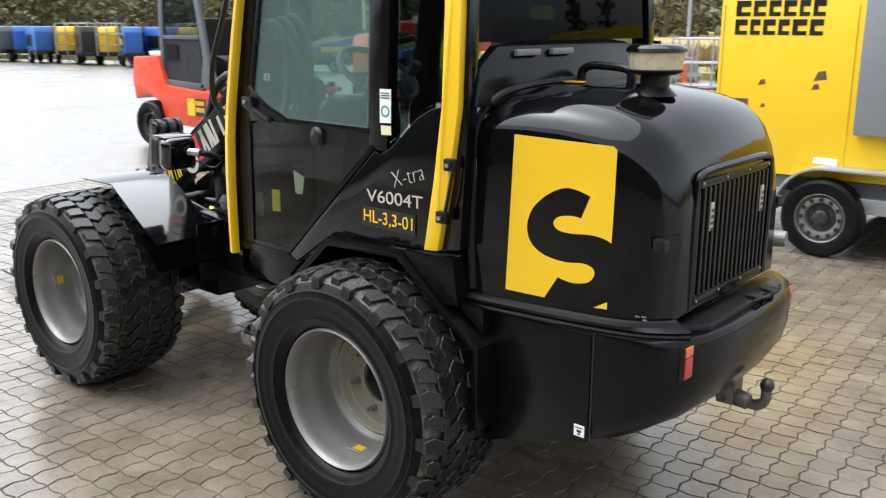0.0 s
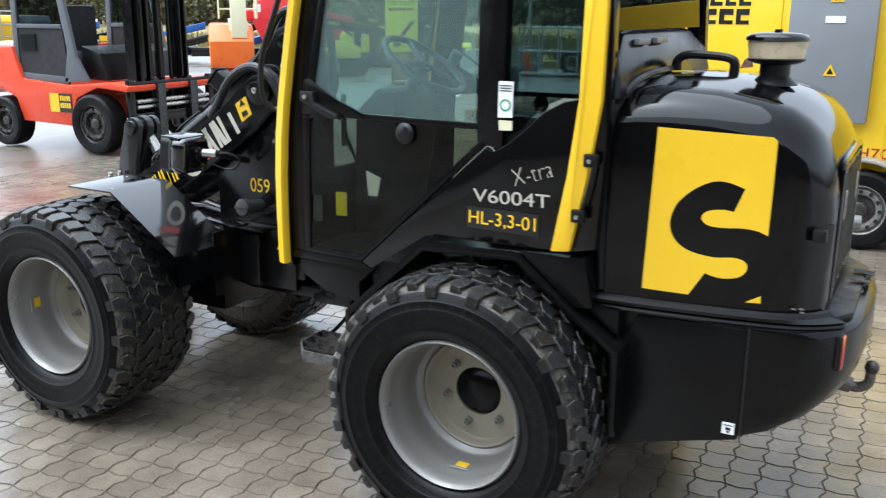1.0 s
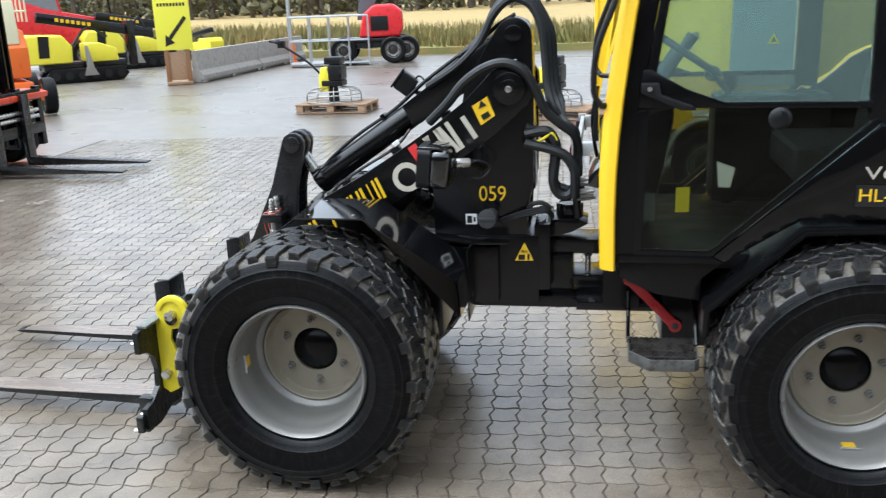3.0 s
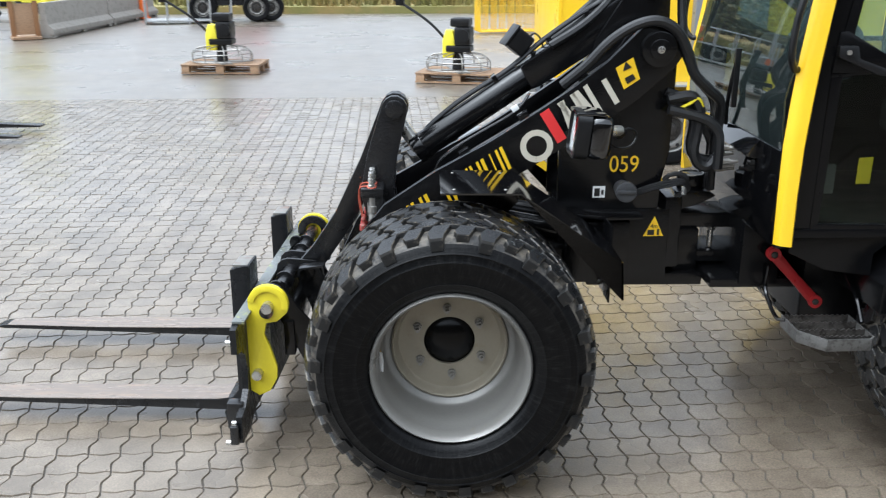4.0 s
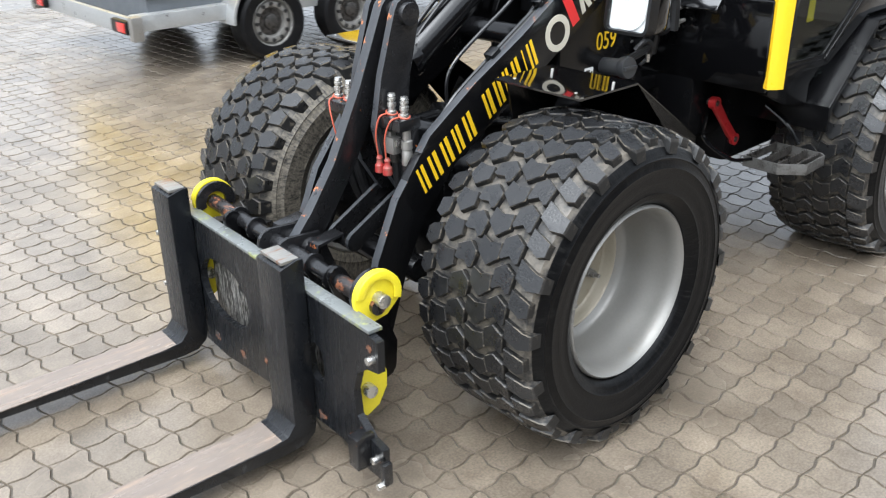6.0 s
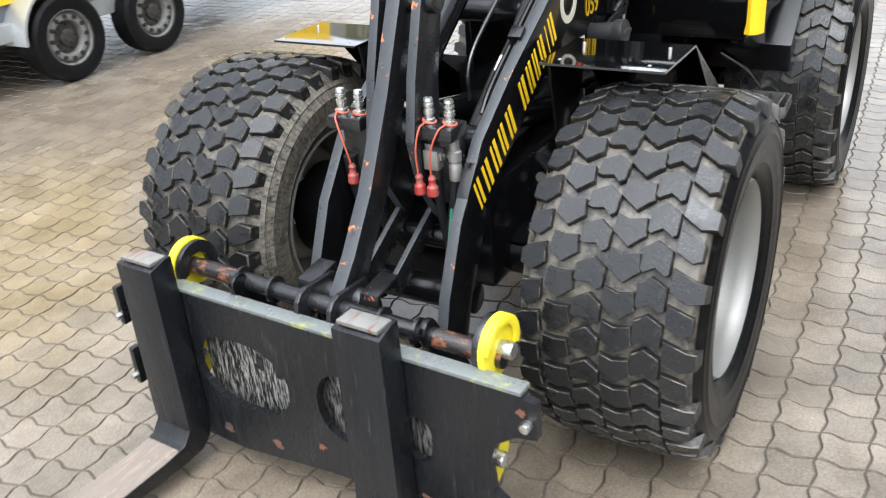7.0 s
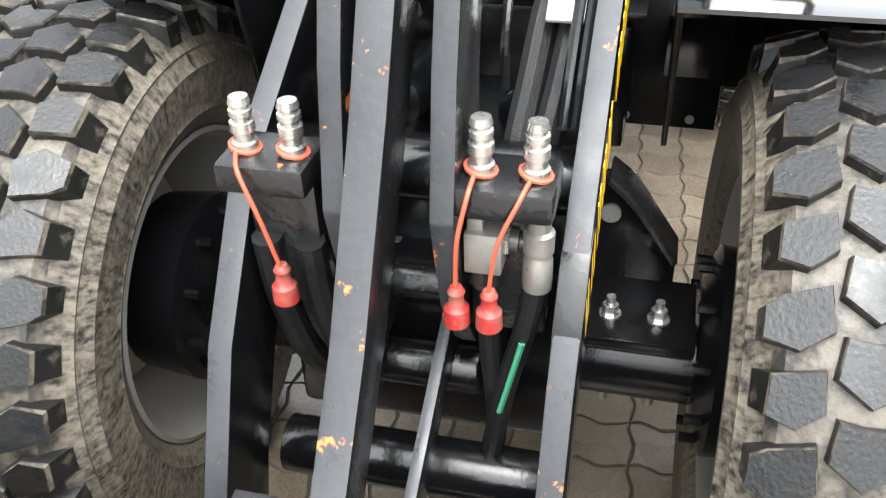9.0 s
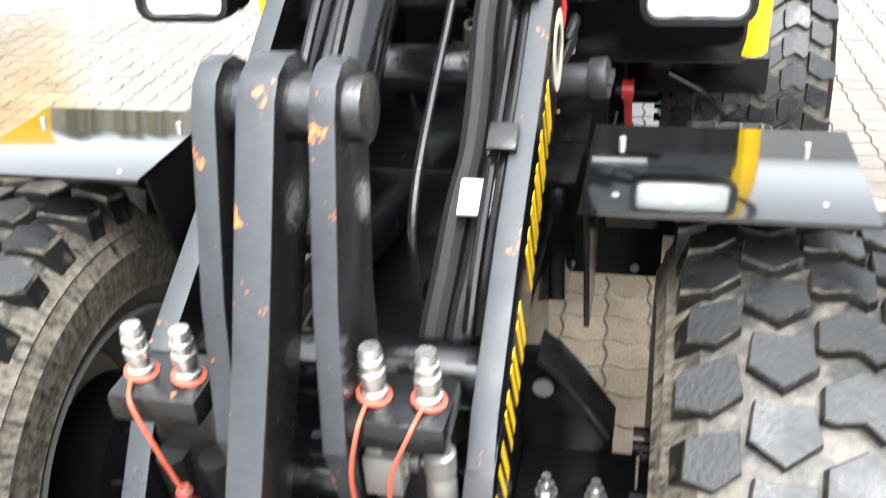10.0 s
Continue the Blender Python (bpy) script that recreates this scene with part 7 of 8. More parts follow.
# ---- surroundings ----
def small_wheel(bm_parent, x, y, z, r, w, rim_mat, parent, holes=8, label=""):
    """A plain road wheel, axle along y, under the given thing."""
    bm = bmesh.new()
    h = w / 2
    lathe(bm, [(r * 0.62, -h * 0.9), (r * 0.72, -h), (r * 0.90, -h), (r * 0.98, -h * 0.8), (r, -h * 0.4), (r, h * 0.4), (r * 0.98, h * 0.8), (r * 0.90, h), (r * 0.72, h), (r * 0.62, h * 0.9), (r * 0.60, 0)], 40, "y", closed=True)
    wh = part("wheel", bm, RUBBER, parent, label or "black rubber road wheel")
    wh.matrix_basis = pose(x, y, z)
    bm = bmesh.new()
    lathe(bm, [(r * 0.62, -h * 0.92), (r * 0.65, -h * 0.86), (r * 0.60, -h * 0.74), (r * 0.575, -h * 0.46), (r * 0.55, -h * 0.50), (r * 0.525, -h * 0.66), (r * 0.47, -h * 0.72), (r * 0.40, -h * 0.66), (r * 0.365, -h * 0.34), (r * 0.36, -h * 0.20), (0.0005, -h * 0.20), (0.0005, h * 0.3), (r * 0.6, h * 0.5), (r * 0.62, h * 0.5)], 48, "y", closed=True)
    rim = part("rim", bm, rim_mat, wh)
    bm = bmesh.new()
    lathe(bm, [(r * 0.355, -h * 0.21), (r * 0.35, -h * 0.30), (r * 0.21, -h * 0.34), (r * 0.19, -h * 0.58), (r * 0.16, -h * 0.64), (0.0005, -h * 0.66), (0.0005, -h * 0.21)], 32, "y", closed=True)
    for k in range(5):
        a = 2 * math.pi * k / 5
        cyl(bm, (r * 0.28 * math.cos(a), -h * 0.30, r * 0.28 * math.sin(a)), (r * 0.28 * math.cos(a), -h * 0.46, r * 0.28 * math.sin(a)), r * 0.034, seg=6)
    part("hub", bm, GREASY, wh)
    # Raised black discs stand in for the shade inside the rim's holes.
    bm = bmesh.new()
    cyl(bm, (0, -0.012, 0), (0, 0.012, 0), r * 0.052, seg=10)
    slot = mesh_of(bm, "slot", LABEL_BLACK)
    for k in range(holes):
        a = 2 * math.pi * k / holes
        reuse("slot", slot, wh, pose(r * 0.475 * math.cos(a), -h * 0.70, r * 0.475 * math.sin(a)))
    return wh


# yellow heater trailer behind the loader
TR = Matrix.Translation((0.474, 4.17, 0)) @ pose(0, 0, 0, 0, 0, -3)
trailer = thing("box_trailer", TR, "yellow two-axle equipment box trailer with a grey switch cabinet", "trailer")
bm = bmesh.new()
box(bm, -0.98, 3.30, 0.16, 2.00, 0.585, 1.95, 0.02)
body = part("trailer_body", bm, TRAILER_YELLOW, trailer, "weathered yellow panelled body")
for x in (-0.95, 0.08, 0.90, 2.0):
    bm = bmesh.new()
    box(bm, x - 0.004, x + 0.004, 0.155, 0.165, 0.60, 1.90)
    part("panel_seam", bm, YELLOW, body)
bm = bmesh.new()
box(bm, -1.10, 3.4, 0.10, 0.22, 0.36, 0.48, 0.01)
box(bm, -1.10, 3.4, 1.9, 2.02, 0.36, 0.48, 0.01)
box(bm, -1.14, -1.10, 0.05, 2.05, 0.34, 0.47, 0.006)
chassis = part("chassis", bm, GALV, trailer, "galvanised chassis rail")
bm = bmesh.new()
box(bm, -0.96, 3.27, 0.19, 1.97, 0.40, 0.583, 0.0)
part("underbody", bm, GREY_PLASTIC, trailer)
for s_y in (0.22, 1.85):
    bm = bmesh.new()
    box(bm, -1.185, -1.138, s_y - 0.13, s_y + 0.13, 0.355, 0.455, 0.012)
    lamp = part("rear_lamp", bm, PLASTIC, chassis, "black rear lamp cluster")
    bm = bmesh.new()
    box(bm, -1.192, -1.182, s_y - 0.11, s_y + 0.02, 0.37, 0.44, 0.004)
    part("lens", bm, LENS_RED, lamp)
for s_y in (0.05, 2.05):
    bm = bmesh.new()
    box(bm, -1.17, -1.08, s_y - 0.035, s_y + 0.035, 0.31, 0.49, 0.015)
    part("corner_socket", bm, DULL, chassis)
bm = bmesh.new()
box(bm, 0.15, 0.77, 0.06, 0.18, 0.95, 1.945, 0.02)
cabinet = part("switch_cabinet", bm, CABINET, trailer, "grey steel switch cabinet")
for z in (1.30, 1.84):
    bm = bmesh.new()
    prism(bm, [(0.43, z), (0.53, z), (0.48, z + 0.088)], 0.0545, 0.0585, "y")
    tri = part("warning_triangle", bm, YELLOW_TRIM, cabinet, "yellow warning triangle")
    bm = bmesh.new()
    prism(bm, [(0.455, z + 0.014), (0.505, z + 0.014), (0.48, z + 0.060)], 0.0525, 0.0545, "y")
    part("print", bm, LABEL_BLACK, tri)
bm = bmesh.new()
box(bm, 0.41, 0.55, 0.0545, 0.0585, 1.69, 1.74)
part("sticker", bm, WHITE, cabinet)
# dark maker's mark as plain bars
for row, z in ((0, 1.815), (1, 1.672)):
    x = -0.855
    for w in ((0.118, 0.098, 0.092, 0.096, 0.080, 0.092), (0.100, 0.080, 0.096, 0.086, 0.108, 0.100))[row]:
        bm = bmesh.new()
        box(bm, x, x + w * 0.36, 0.1565, 0.1605, z, z + 0.118)
        box(bm, x + w * 0.36, x + w, 0.1565, 0.1605, z, z + 0.030)
        box(bm, x + w * 0.36, x + w, 0.1565, 0.1605, z + 0.072, z + 0.118)
        part("mark", bm, LABEL_BLACK, body)
        x += w + 0.024
lettering("HSH700", 0.11, RED_BAR, body, pose(0.79, 0.156, 0.72, 90, 0, 0), wide=0.46, label="thin red model number")
for x, z, w in ((-0.60, 1.30, 0.03), (-0.15, 1.36, 0.05), (-0.58, 1.12, 0.02), (-0.18, 1.28, 0.03)):
    bm = bmesh.new()
    prism(bm, [(x - w, z - w * 0.6), (x + w, z - w * 0.3), (x + w * 0.7, z + w), (x - w * 0.4, z + w * 0.8)], 0.1585, 0.1605, "y")
    part("glue_stain", bm, RUST, body)
for x in (0.0, 0.80):
    small_wheel(None, x, 0.08, 0.305, 0.305, 0.19, RIM, trailer, 12, "black trailer tyre on a silver steel rim")
    small_wheel(None, x, 1.95, 0.305, 0.305, 0.19, RIM, trailer, 12)
bm = bmesh.new()
prism(bm, arc(0.0, 0.33, 0.37, 180, 90, 8) + arc(0.80, 0.33, 0.37, 90, 0, 8) + arc(0.80, 0.33, 0.35, 0, 90, 8) + arc(0.0, 0.33, 0.35, 90, 180, 8), -0.03, 0.20, "y", 0.004)
part("mudguard", bm, GALV, trailer, "grey tandem mudguard")
bm = bmesh.new()
box(bm, -0.84, -0.70, 0.155, 0.162, 1.12, 1.17)
part("type_plate", bm, RUST, body)
bm = bmesh.new()
box(bm, -0.14, 0.04, 0.155, 0.162, 0.70, 0.75)
part("sticker", bm, WHITE, body)

# forklift
FL = Matrix.Translation((-7.52, 4.93, 0)) @ Matrix.Scale(0.91, 4)
lift = thing("forklift_truck", FL, "orange-red forklift truck with dark grey cab and tall black mast", "forklift")
bm = bmesh.new()
prism(bm, [(-2.22, 0.72), (-2.27, 1.05), (-2.20, 1.40), (-1.55, 1.43), (-1.40, 0.98), (-0.55, 0.92), (0.30, 0.98), (0.62, 0.94), (0.60, 0.86), (0.35, 0.88), (0.05, 0.90), (-0.35, 0.74), (-0.50, 0.35), (-1.45, 0.38), (-1.55, 0.70), (-1.85, 0.82), (-2.1, 0.78)], 0.05, 1.95, "y", 0.03)
part("chassis_body", bm, ORANGE, lift, "orange-red chassis and counterweight")
bm = bmesh.new()
box(bm, -2.20, -1.50, 0.35, 1.65, 1.41, 1.48, 0.02)
part("engine_cover", bm, WHITE, lift)
for x, y, r in ((0.0, 0.10, 0.41), (-1.80, 0.12, 0.36), (0.0, 1.85, 0.41), (-1.80, 1.8, 0.36)):
    small_wheel(None, x, y, r, r, 0.30, GREASY, lift, 8, "dusty solid forklift tyre")
for s, y in ((0, 0.10), (1, 1.86)):
    bm = bmesh.new()
    prism(bm, [(-1.58, 1.0), (-1.48, 1.0), (-1.40, 2.7), (-1.50, 2.7)], y, y + 0.06, "y", 0.01)
    prism(bm, [(-0.60, 0.95), (-0.15, 0.98), (-0.35, 1.3), (-0.62, 2.7), (-0.72, 2.7), (-0.50, 1.4)], y, y + 0.06, "y", 0.01)
    prism(bm, [(-1.52, 0.98), (-0.55, 0.92), (-0.50, 1.02), (-1.50, 1.07)], y, y + 0.06, "y", 0.01)
    prism(bm, [(-1.49, 1.68), (-0.58, 1.68), (-0.58, 1.74), (-1.49, 1.74)], y, y + 0.06, "y", 0.01)
    prism(bm, [(-1.45, 2.62), (-0.66, 2.62), (-0.66, 2.72), (-1.45, 2.72)], y, y + 0.06, "y", 0.01)
    cabf = part("cab_frame", bm, GREY_PLASTIC, lift, "dark grey cab frame")
    bm = bmesh.new()
    prism(bm, [(-1.49, 1.07), (-0.53, 1.02), (-0.58, 1.68), (-1.47, 1.68)], y + 0.02, y + 0.04, "y", 0)
    part("door_panel", bm, SEAT, cabf)
    bm = bmesh.new()
    prism(bm, [(-1.47, 1.74), (-0.60, 1.74), (-0.66, 2.62), (-1.43, 2.62)], y + 0.025, y + 0.035, "y", 0)
    g = part("window_pane", bm, DARK_GLASS, cabf)
    g.visible_shadow = False
for k in range(8):
    bm = bmesh.new()
    box(bm, -1.42, -1.10, 0.095, 0.115, 1.38 + 0.03 * k, 1.395 + 0.03 * k)
    part("louvre", bm, PLASTIC, lift)
bm = bmesh.new()
box(bm, -1.50, -0.6, 0.10, 1.92, 2.70, 2.78, 0.02)
part("roof", bm, GREY_PLASTIC, lift)
bm = bmesh.new()
prism(bm, [(-0.15, 0.98), (0.0, 0.98), (-0.10, 1.35), (-0.45, 1.45), (-0.45, 1.0)], 0.3, 1.7, "y", 0.02)
part("dashboard", bm, PLASTIC, lift)
bm = bmesh.new()
box(bm, -1.25, -0.85, 0.7, 1.3, 1.0, 1.35, 0.05)
box(bm, -1.30, -1.15, 0.7, 1.3, 1.3, 2.0, 0.05)
part("seat", bm, SEAT, lift)
bm = bmesh.new()
box(bm, -0.86, -0.44, 0.04, 0.046, 0.54, 0.80)
st = part("sticker", bm, LABEL_BLACK, lift, "black and yellow rental sticker")
bm = bmesh.new()
prism(bm, [(-0.86, 0.54), (-0.68, 0.54), (-0.68, 0.80), (-0.86, 0.80)], 0.036, 0.041, "y")
part("yellow_square", bm, YELLOW_TRIM, st)
for z in (0.60, 0.70):
    for k in range(5):
        bm = bmesh.new()
        box(bm, -0.66 + 0.042 * k, -0.63 + 0.042 * k, 0.037, 0.041, z, z + 0.07)
        part("mark", bm, YELLOW_TRIM, st)
for k, (y, w) in enumerate(((0.55, 0.14), (1.40, 0.14))):
    for j, (x, d) in enumerate(((0.20, 0.17), (0.36, 0.12))):
        bm = bmesh.new()
        yy = y + (0.05 if j else 0) * (1 if k == 0 else -1)
        prism(bm, [(x, yy - w / 2), (x + d, yy - w / 2), (x + d, yy - w / 2 + 0.03), (x + 0.03, yy - w / 2 + 0.03), (x + 0.03, yy + w / 2 - 0.03), (x + d, yy + w / 2 - 0.03), (x + d, yy + w / 2), (x, yy + w / 2)], 0.25, 3.6, "z")
        part("mast_rail", bm, FRAME, lift, "black mast channel")
for y in (0.72, 0.80, 1.2):
    bm = bmesh.new()
    cyl(bm, (0.34, y, 0.3), (0.34, y, 3.4), 0.03, seg=12)
    part("mast_chain", bm, FRAME, lift)
bm = bmesh.new()
cyl(bm, (0.34, 0.98, 0.3), (0.34, 0.98, 3.2), 0.06, seg=16)
part("mast_cylinder", bm, FRAME, lift)
for z in (0.42, 0.85):
    bm = bmesh.new()
    box(bm, 0.52, 0.59, 0.15, 1.80, z, z + 0.14, 0.01)
    part("carriage_bar", bm, FRAME, lift)
for y in (0.16, 0.62, 1.30, 1.76):
    bm = bmesh.new()
    box(bm, 0.50, 0.58, y - 0.04, y + 0.06, 0.25, 1.02, 0.01)
    part("carriage_upright", bm, FRAME, lift)
for z in (0.64, 0.72):
    bm = bmesh.new()
    cyl(bm, (0.56, 0.25, z), (0.56, 1.7, z), 0.03, seg=12)
    part("shift_cylinder", bm, STEEL, lift)
for y in (0.66, 1.32):
    bm = bmesh.new()
    prism(bm, [(0.59, 0.95), (0.65, 0.95), (0.65, 0.16), (2.20, 0.075), (2.20, 0.055), (0.62, 0.05), (0.59, 0.10)], y - 0.075, y + 0.075, "y", 0.004)
    part("fork_tine", bm, WORN, lift)

# pallets with power trowels
def pallet(m, label):
    pl = thing("wooden_pallet", m, label, "pallet", "pallets with power trowels")
    for k in range(7):
        y = -0.36 + 0.12 * k
        bm = bmesh.new()
        box(bm, -0.60, 0.60, y - 0.045, y + 0.045, 0.122, 0.144, 0.002)
        part("deck_board", bm, PALLET, pl)
    for x in (-0.53, 0, 0.53):
        bm = bmesh.new()
        box(bm, x - 0.06, x + 0.06, -0.40, 0.40, 0.100, 0.122)
        part("stringer_board", bm, PALLET, pl)
        for y in (-0.35, 0, 0.35):
            bm = bmesh.new()
            box(bm, x - 0.06, x + 0.06, y - 0.05, y + 0.05, 0.022, 0.100, 0.002)
            part("block", bm, PALLET, pl)
    for y in (-0.35, 0, 0.35):
        bm = bmesh.new()
        box(bm, -0.60, 0.60, y - 0.05, y + 0.05, 0.0, 0.022)
        part("bottom_board", bm, PALLET, pl)
    return pl


def trowel(m):
    tw = thing("power_trowel", m, "power trowel with yellow cover, round guard and long handle", "power trowel", "power trowels")
    for z, r in ((0.03, 0.47), (0.14, 0.46), (0.20, 0.40)):
        bm = bmesh.new()
        lathe(bm, [(r - 0.009, z), (r, z + 0.008), (r + 0.009, z), (r, z - 0.008)], 48, "z", closed=True)
        part("guard_ring", bm, DULL, tw, "grey round guard ring")
    for k in range(10):
        a = 2 * math.pi * k / 10
        bm = bmesh.new()
        tube(bm, [(0.47 * math.cos(a), 0.47 * math.sin(a), 0.02), (0.465 * math.cos(a), 0.465 * math.sin(a), 0.14), (0.36 * math.cos(a), 0.36 * math.sin(a), 0.22), (0.12 * math.cos(a), 0.12 * math.sin(a), 0.25)], 0.008, seg=6)
        part("guard_spoke", bm, DULL, tw)
    for k in range(4):
        bm = bmesh.new()
        box(bm, 0.08, 0.42, -0.09, 0.09, 0.0, 0.012, m=Matrix.Rotation(math.pi / 2 * k + 0.4, 4, "Z"))
        part("blade", bm, DULL, tw)
    bm = bmesh.new()
    cyl(bm, (0, 0, 0.02), (0, 0, 0.30), 0.09, 0.07, seg=20)
    box(bm, -0.16, 0.20, -0.14, 0.14, 0.27, 0.36, 0.02)
    part("gearbox", bm, PLASTIC, tw)
    bm = bmesh.new()
    prism(bm, [(-0.22, 0.18), (-0.06, 0.18), (-0.02, 0.40), (-0.06, 0.56), (-0.17, 0.58), (-0.22, 0.42)], -0.11, 0.11, "y", 0.03)
    part("cover", bm, LEMON, tw, "yellow plastic cover")
    bm = bmesh.new()
    box(bm, -0.04, 0.20, -0.16, 0.16, 0.36, 0.62, 0.04)
    cyl(bm, (0.10, -0.2, 0.50), (0.10, -0.14, 0.50), 0.09, seg=20)
    box(bm, -0.10, 0.18, -0.14, 0.14, 0.62, 0.74, 0.03)
    part("engine", bm, PLASTIC, tw, "black petrol engine")
    bm = bmesh.new()
    tube(bm, [(-0.10, 0.0, 0.34), (-0.42, 0.0, 0.66), (-0.82, 0.0, 0.92), (-0.98, 0.0, 1.0)], 0.02, seg=8)
    tube(bm, [(-0.98, -0.20, 1.02), (-0.98, 0.0, 1.0), (-0.98, 0.20, 1.02)], 0.018, seg=8)
    box(bm, -0.92, -0.80, -0.05, 0.05, 0.90, 1.02, 0.015)
    part("handle", bm, PLASTIC, tw, "long black handle")
    return tw


for (x, y, yaw), lab in (((-0.86, 9.82, -16), "weathered wooden pallet under a power trowel on wet paving"), ((-4.46, 11.12, -5), "weathered wooden pallet under a power trowel on wet paving")):
    pallet(Matrix.Translation((x, y, 0)) @ pose(0, 0, 0, 0, 0, yaw), lab)
    trowel(Matrix.Translation((x, y, 0.144)) @ pose(-0.05, 0, 0, 0, 0, yaw))

# return sign, barrier
SG = Matrix.Translation((-9.72, 17.0, 0)) @ pose(0, 0, 0, 0, 0, 26) @ Matrix.Scale(0.62, 4)
sign_ob = thing("return_sign", SG, "yellow return sign with black arrow on a brown timber stand", "sign")
for x in (-0.42, 0.36):
    bm = bmesh.new()
    box(bm, x, x + 0.16, -0.06, 0.06, 0, 1.5, 0.01)
    part("post", bm, WOOD, sign_ob)
bm = bmesh.new()
box(bm, -0.42, 0.52, -0.40, 0.60, 0, 0.10, 0.01)
box(bm, -0.26, 0.36, -0.02, 0.02, 0.15, 1.2, 0.01)
part("base", bm, PALLET, sign_ob)
bm = bmesh.new()
box(bm, -0.64, 0.66, -0.09, -0.065, 1.28, 3.50, 0.01)
face = part("sign_board", bm, SIGN_YELLOW, sign_ob, "yellow board")
lettering("RETUR", 0.36, LABEL_BLACK, face, pose(0.0, -0.092, 3.22, 90, 0, 0), wide=1.12, label="black word RETUR")
for k in range(9):
    bm = bmesh.new()
    box(bm, -0.50 + 0.115 * k, -0.42 + 0.115 * k, -0.0935, -0.089, 2.88, 3.0)
    part("mark", bm, LABEL_BLACK, face)
bm = bmesh.new()
prism(bm, [(-0.34, 1.42), (-0.30, 1.86), (-0.20, 1.76), (0.42, 2.52), (0.52, 2.42), (-0.10, 1.66), (0.02, 1.54)], -0.0945, -0.089, "y", 0)
part("arrow", bm, LABEL_BLACK, face, "black arrow")
BARR = Matrix.Translation((-9.38, 17.25, 0)) @ pose(0, 0, 0, 0, 0, 86) @ Matrix.Scale(0.62, 4)
def barrier(m):
    br = thing("concrete_barrier", m, "long grey concrete barrier block, wet at its foot", "barrier", "concrete barriers")
    bm = bmesh.new()
    prism(bm, [(-0.32, 0.10), (-0.32, 0.28), (-0.14, 0.46), (-0.11, 1.20), (0.11, 1.20), (0.14, 0.46), (0.32, 0.28), (0.32, 0.10), (0.18, 0.10), (0.18, 0.0), (-0.18, 0.0), (-0.18, 0.10)], 0.0, 5.9, "x", 0.02)
    part("block", bm, CONCRETE, br)
    for x in (0.2, 2.9, 5.6):
        bm = bmesh.new()
        box(bm, x - 0.15, x + 0.15, -0.30, 0.30, 0.0, 0.11)
        part("foot", bm, CONCRETE, br)
    return br
for k in range(2):
    barrier(BARR @ Matrix.Translation((6.0 * k, 0, 0)))

# rental machines along the far edge
def tracked_rig(m):
    """Lemon-yellow compact tracked drilling rig with a long black mast."""
    rg = thing("tracked_drill_rig", m, "lemon yellow tracked drill rig with a lowered black mast", "drill rig", "tracked rigs")
    for y in (-0.75, 0.75):
        bm = bmesh.new()
        prism(bm, [(-1.6, 0.25), (-1.35, 0.0), (1.35, 0.0), (1.6, 0.25), (1.35, 0.55), (-1.35, 0.55)], y - 0.22, y + 0.22, "y", 0.06)
        tr = part("track", bm, RUBBER, rg, "black rubber track")
        for k in range(6):
            bm = bmesh.new()
            cyl(bm, (-1.25 + 0.5 * k, y - 0.24, 0.27), (-1.25 + 0.5 * k, y + 0.24, 0.27), 0.16, seg=16)
            part("roller", bm, PLASTIC, tr)
    bm = bmesh.new()
    box(bm, -1.6, 1.6, -0.6, 0.6, 0.45, 0.8, 0.05)
    part("frame", bm, FRAME, rg)
    bm = bmesh.new()
    prism(bm, [(-2.3, 0.75), (-0.5, 0.75), (-0.45, 1.4), (-0.8, 1.85), (-2.1, 1.9), (-2.35, 1.6)], -0.75, 0.75, "y", 0.10, 3)
    part("engine_cover", bm, LEMON, rg, "rounded lemon yellow engine cover")
    bm = bmesh.new()
    prism(bm, [(-1.75, 1.0), (-1.35, 1.0), (-1.3, 1.82), (-1.7, 1.84)], -0.76, -0.70, "y")
    part("vent", bm, PLASTIC, rg)
    bm = bmesh.new()
    prism(bm, [(0.0, 0.75), (1.3, 0.75), (1.25, 1.25), (0.6, 1.5), (0.0, 1.5)], -0.72, 0.3, "y", 0.08)
    part("cover", bm, LEMON, rg)
    bm = bmesh.new()
    prism(bm, [(-1.6, 2.35), (-1.55, 2.75), (2.9, 1.95), (2.9, 1.55)], -0.35, 0.0, "y", 0.03)
    mast = part("mast", bm, FRAME, rg, "long black drill mast")
    for k in range(7):
        bm = bmesh.new()
        x = -0.9 + 0.2 * k
        box(bm, x, x + 0.13, -0.362, -0.345, 2.36 - 0.036 * k, 2.50 - 0.036 * k)
        part("mark", bm, YELLOW_TRIM, mast)
    bm = bmesh.new()
    tube(bm, [(-0.8, -0.3, 0.7), (-0.3, -0.35, 1.5), (0.3, -0.3, 2.1), (1.0, -0.3, 1.7)], 0.06, seg=8)
    part("hose", bm, HOSE, rg)
    bm = bmesh.new()
    tube(bm, [(2.0, -0.3, 1.8), (2.3, -0.35, 2.4), (2.6, -0.3, 1.9)], 0.05, seg=8)
    part("hose", bm, HOSE, rg)
    bm = bmesh.new()
    box(bm, 1.8, 2.1, -0.5, 0.2, 0.5, 2.3, 0.03)
    part("jaw", bm, FRAME, rg)
    bm = bmesh.new()
    prism(bm, [(-0.2, 0.25), (0.35, 0.25), (0.2, 0.6), (0.05, 1.4), (-0.05, 1.4), (-0.05, 0.6)], -1.1, -0.9, "y", 0.02)
    part("stabiliser", bm, DULL, rg)
    return rg


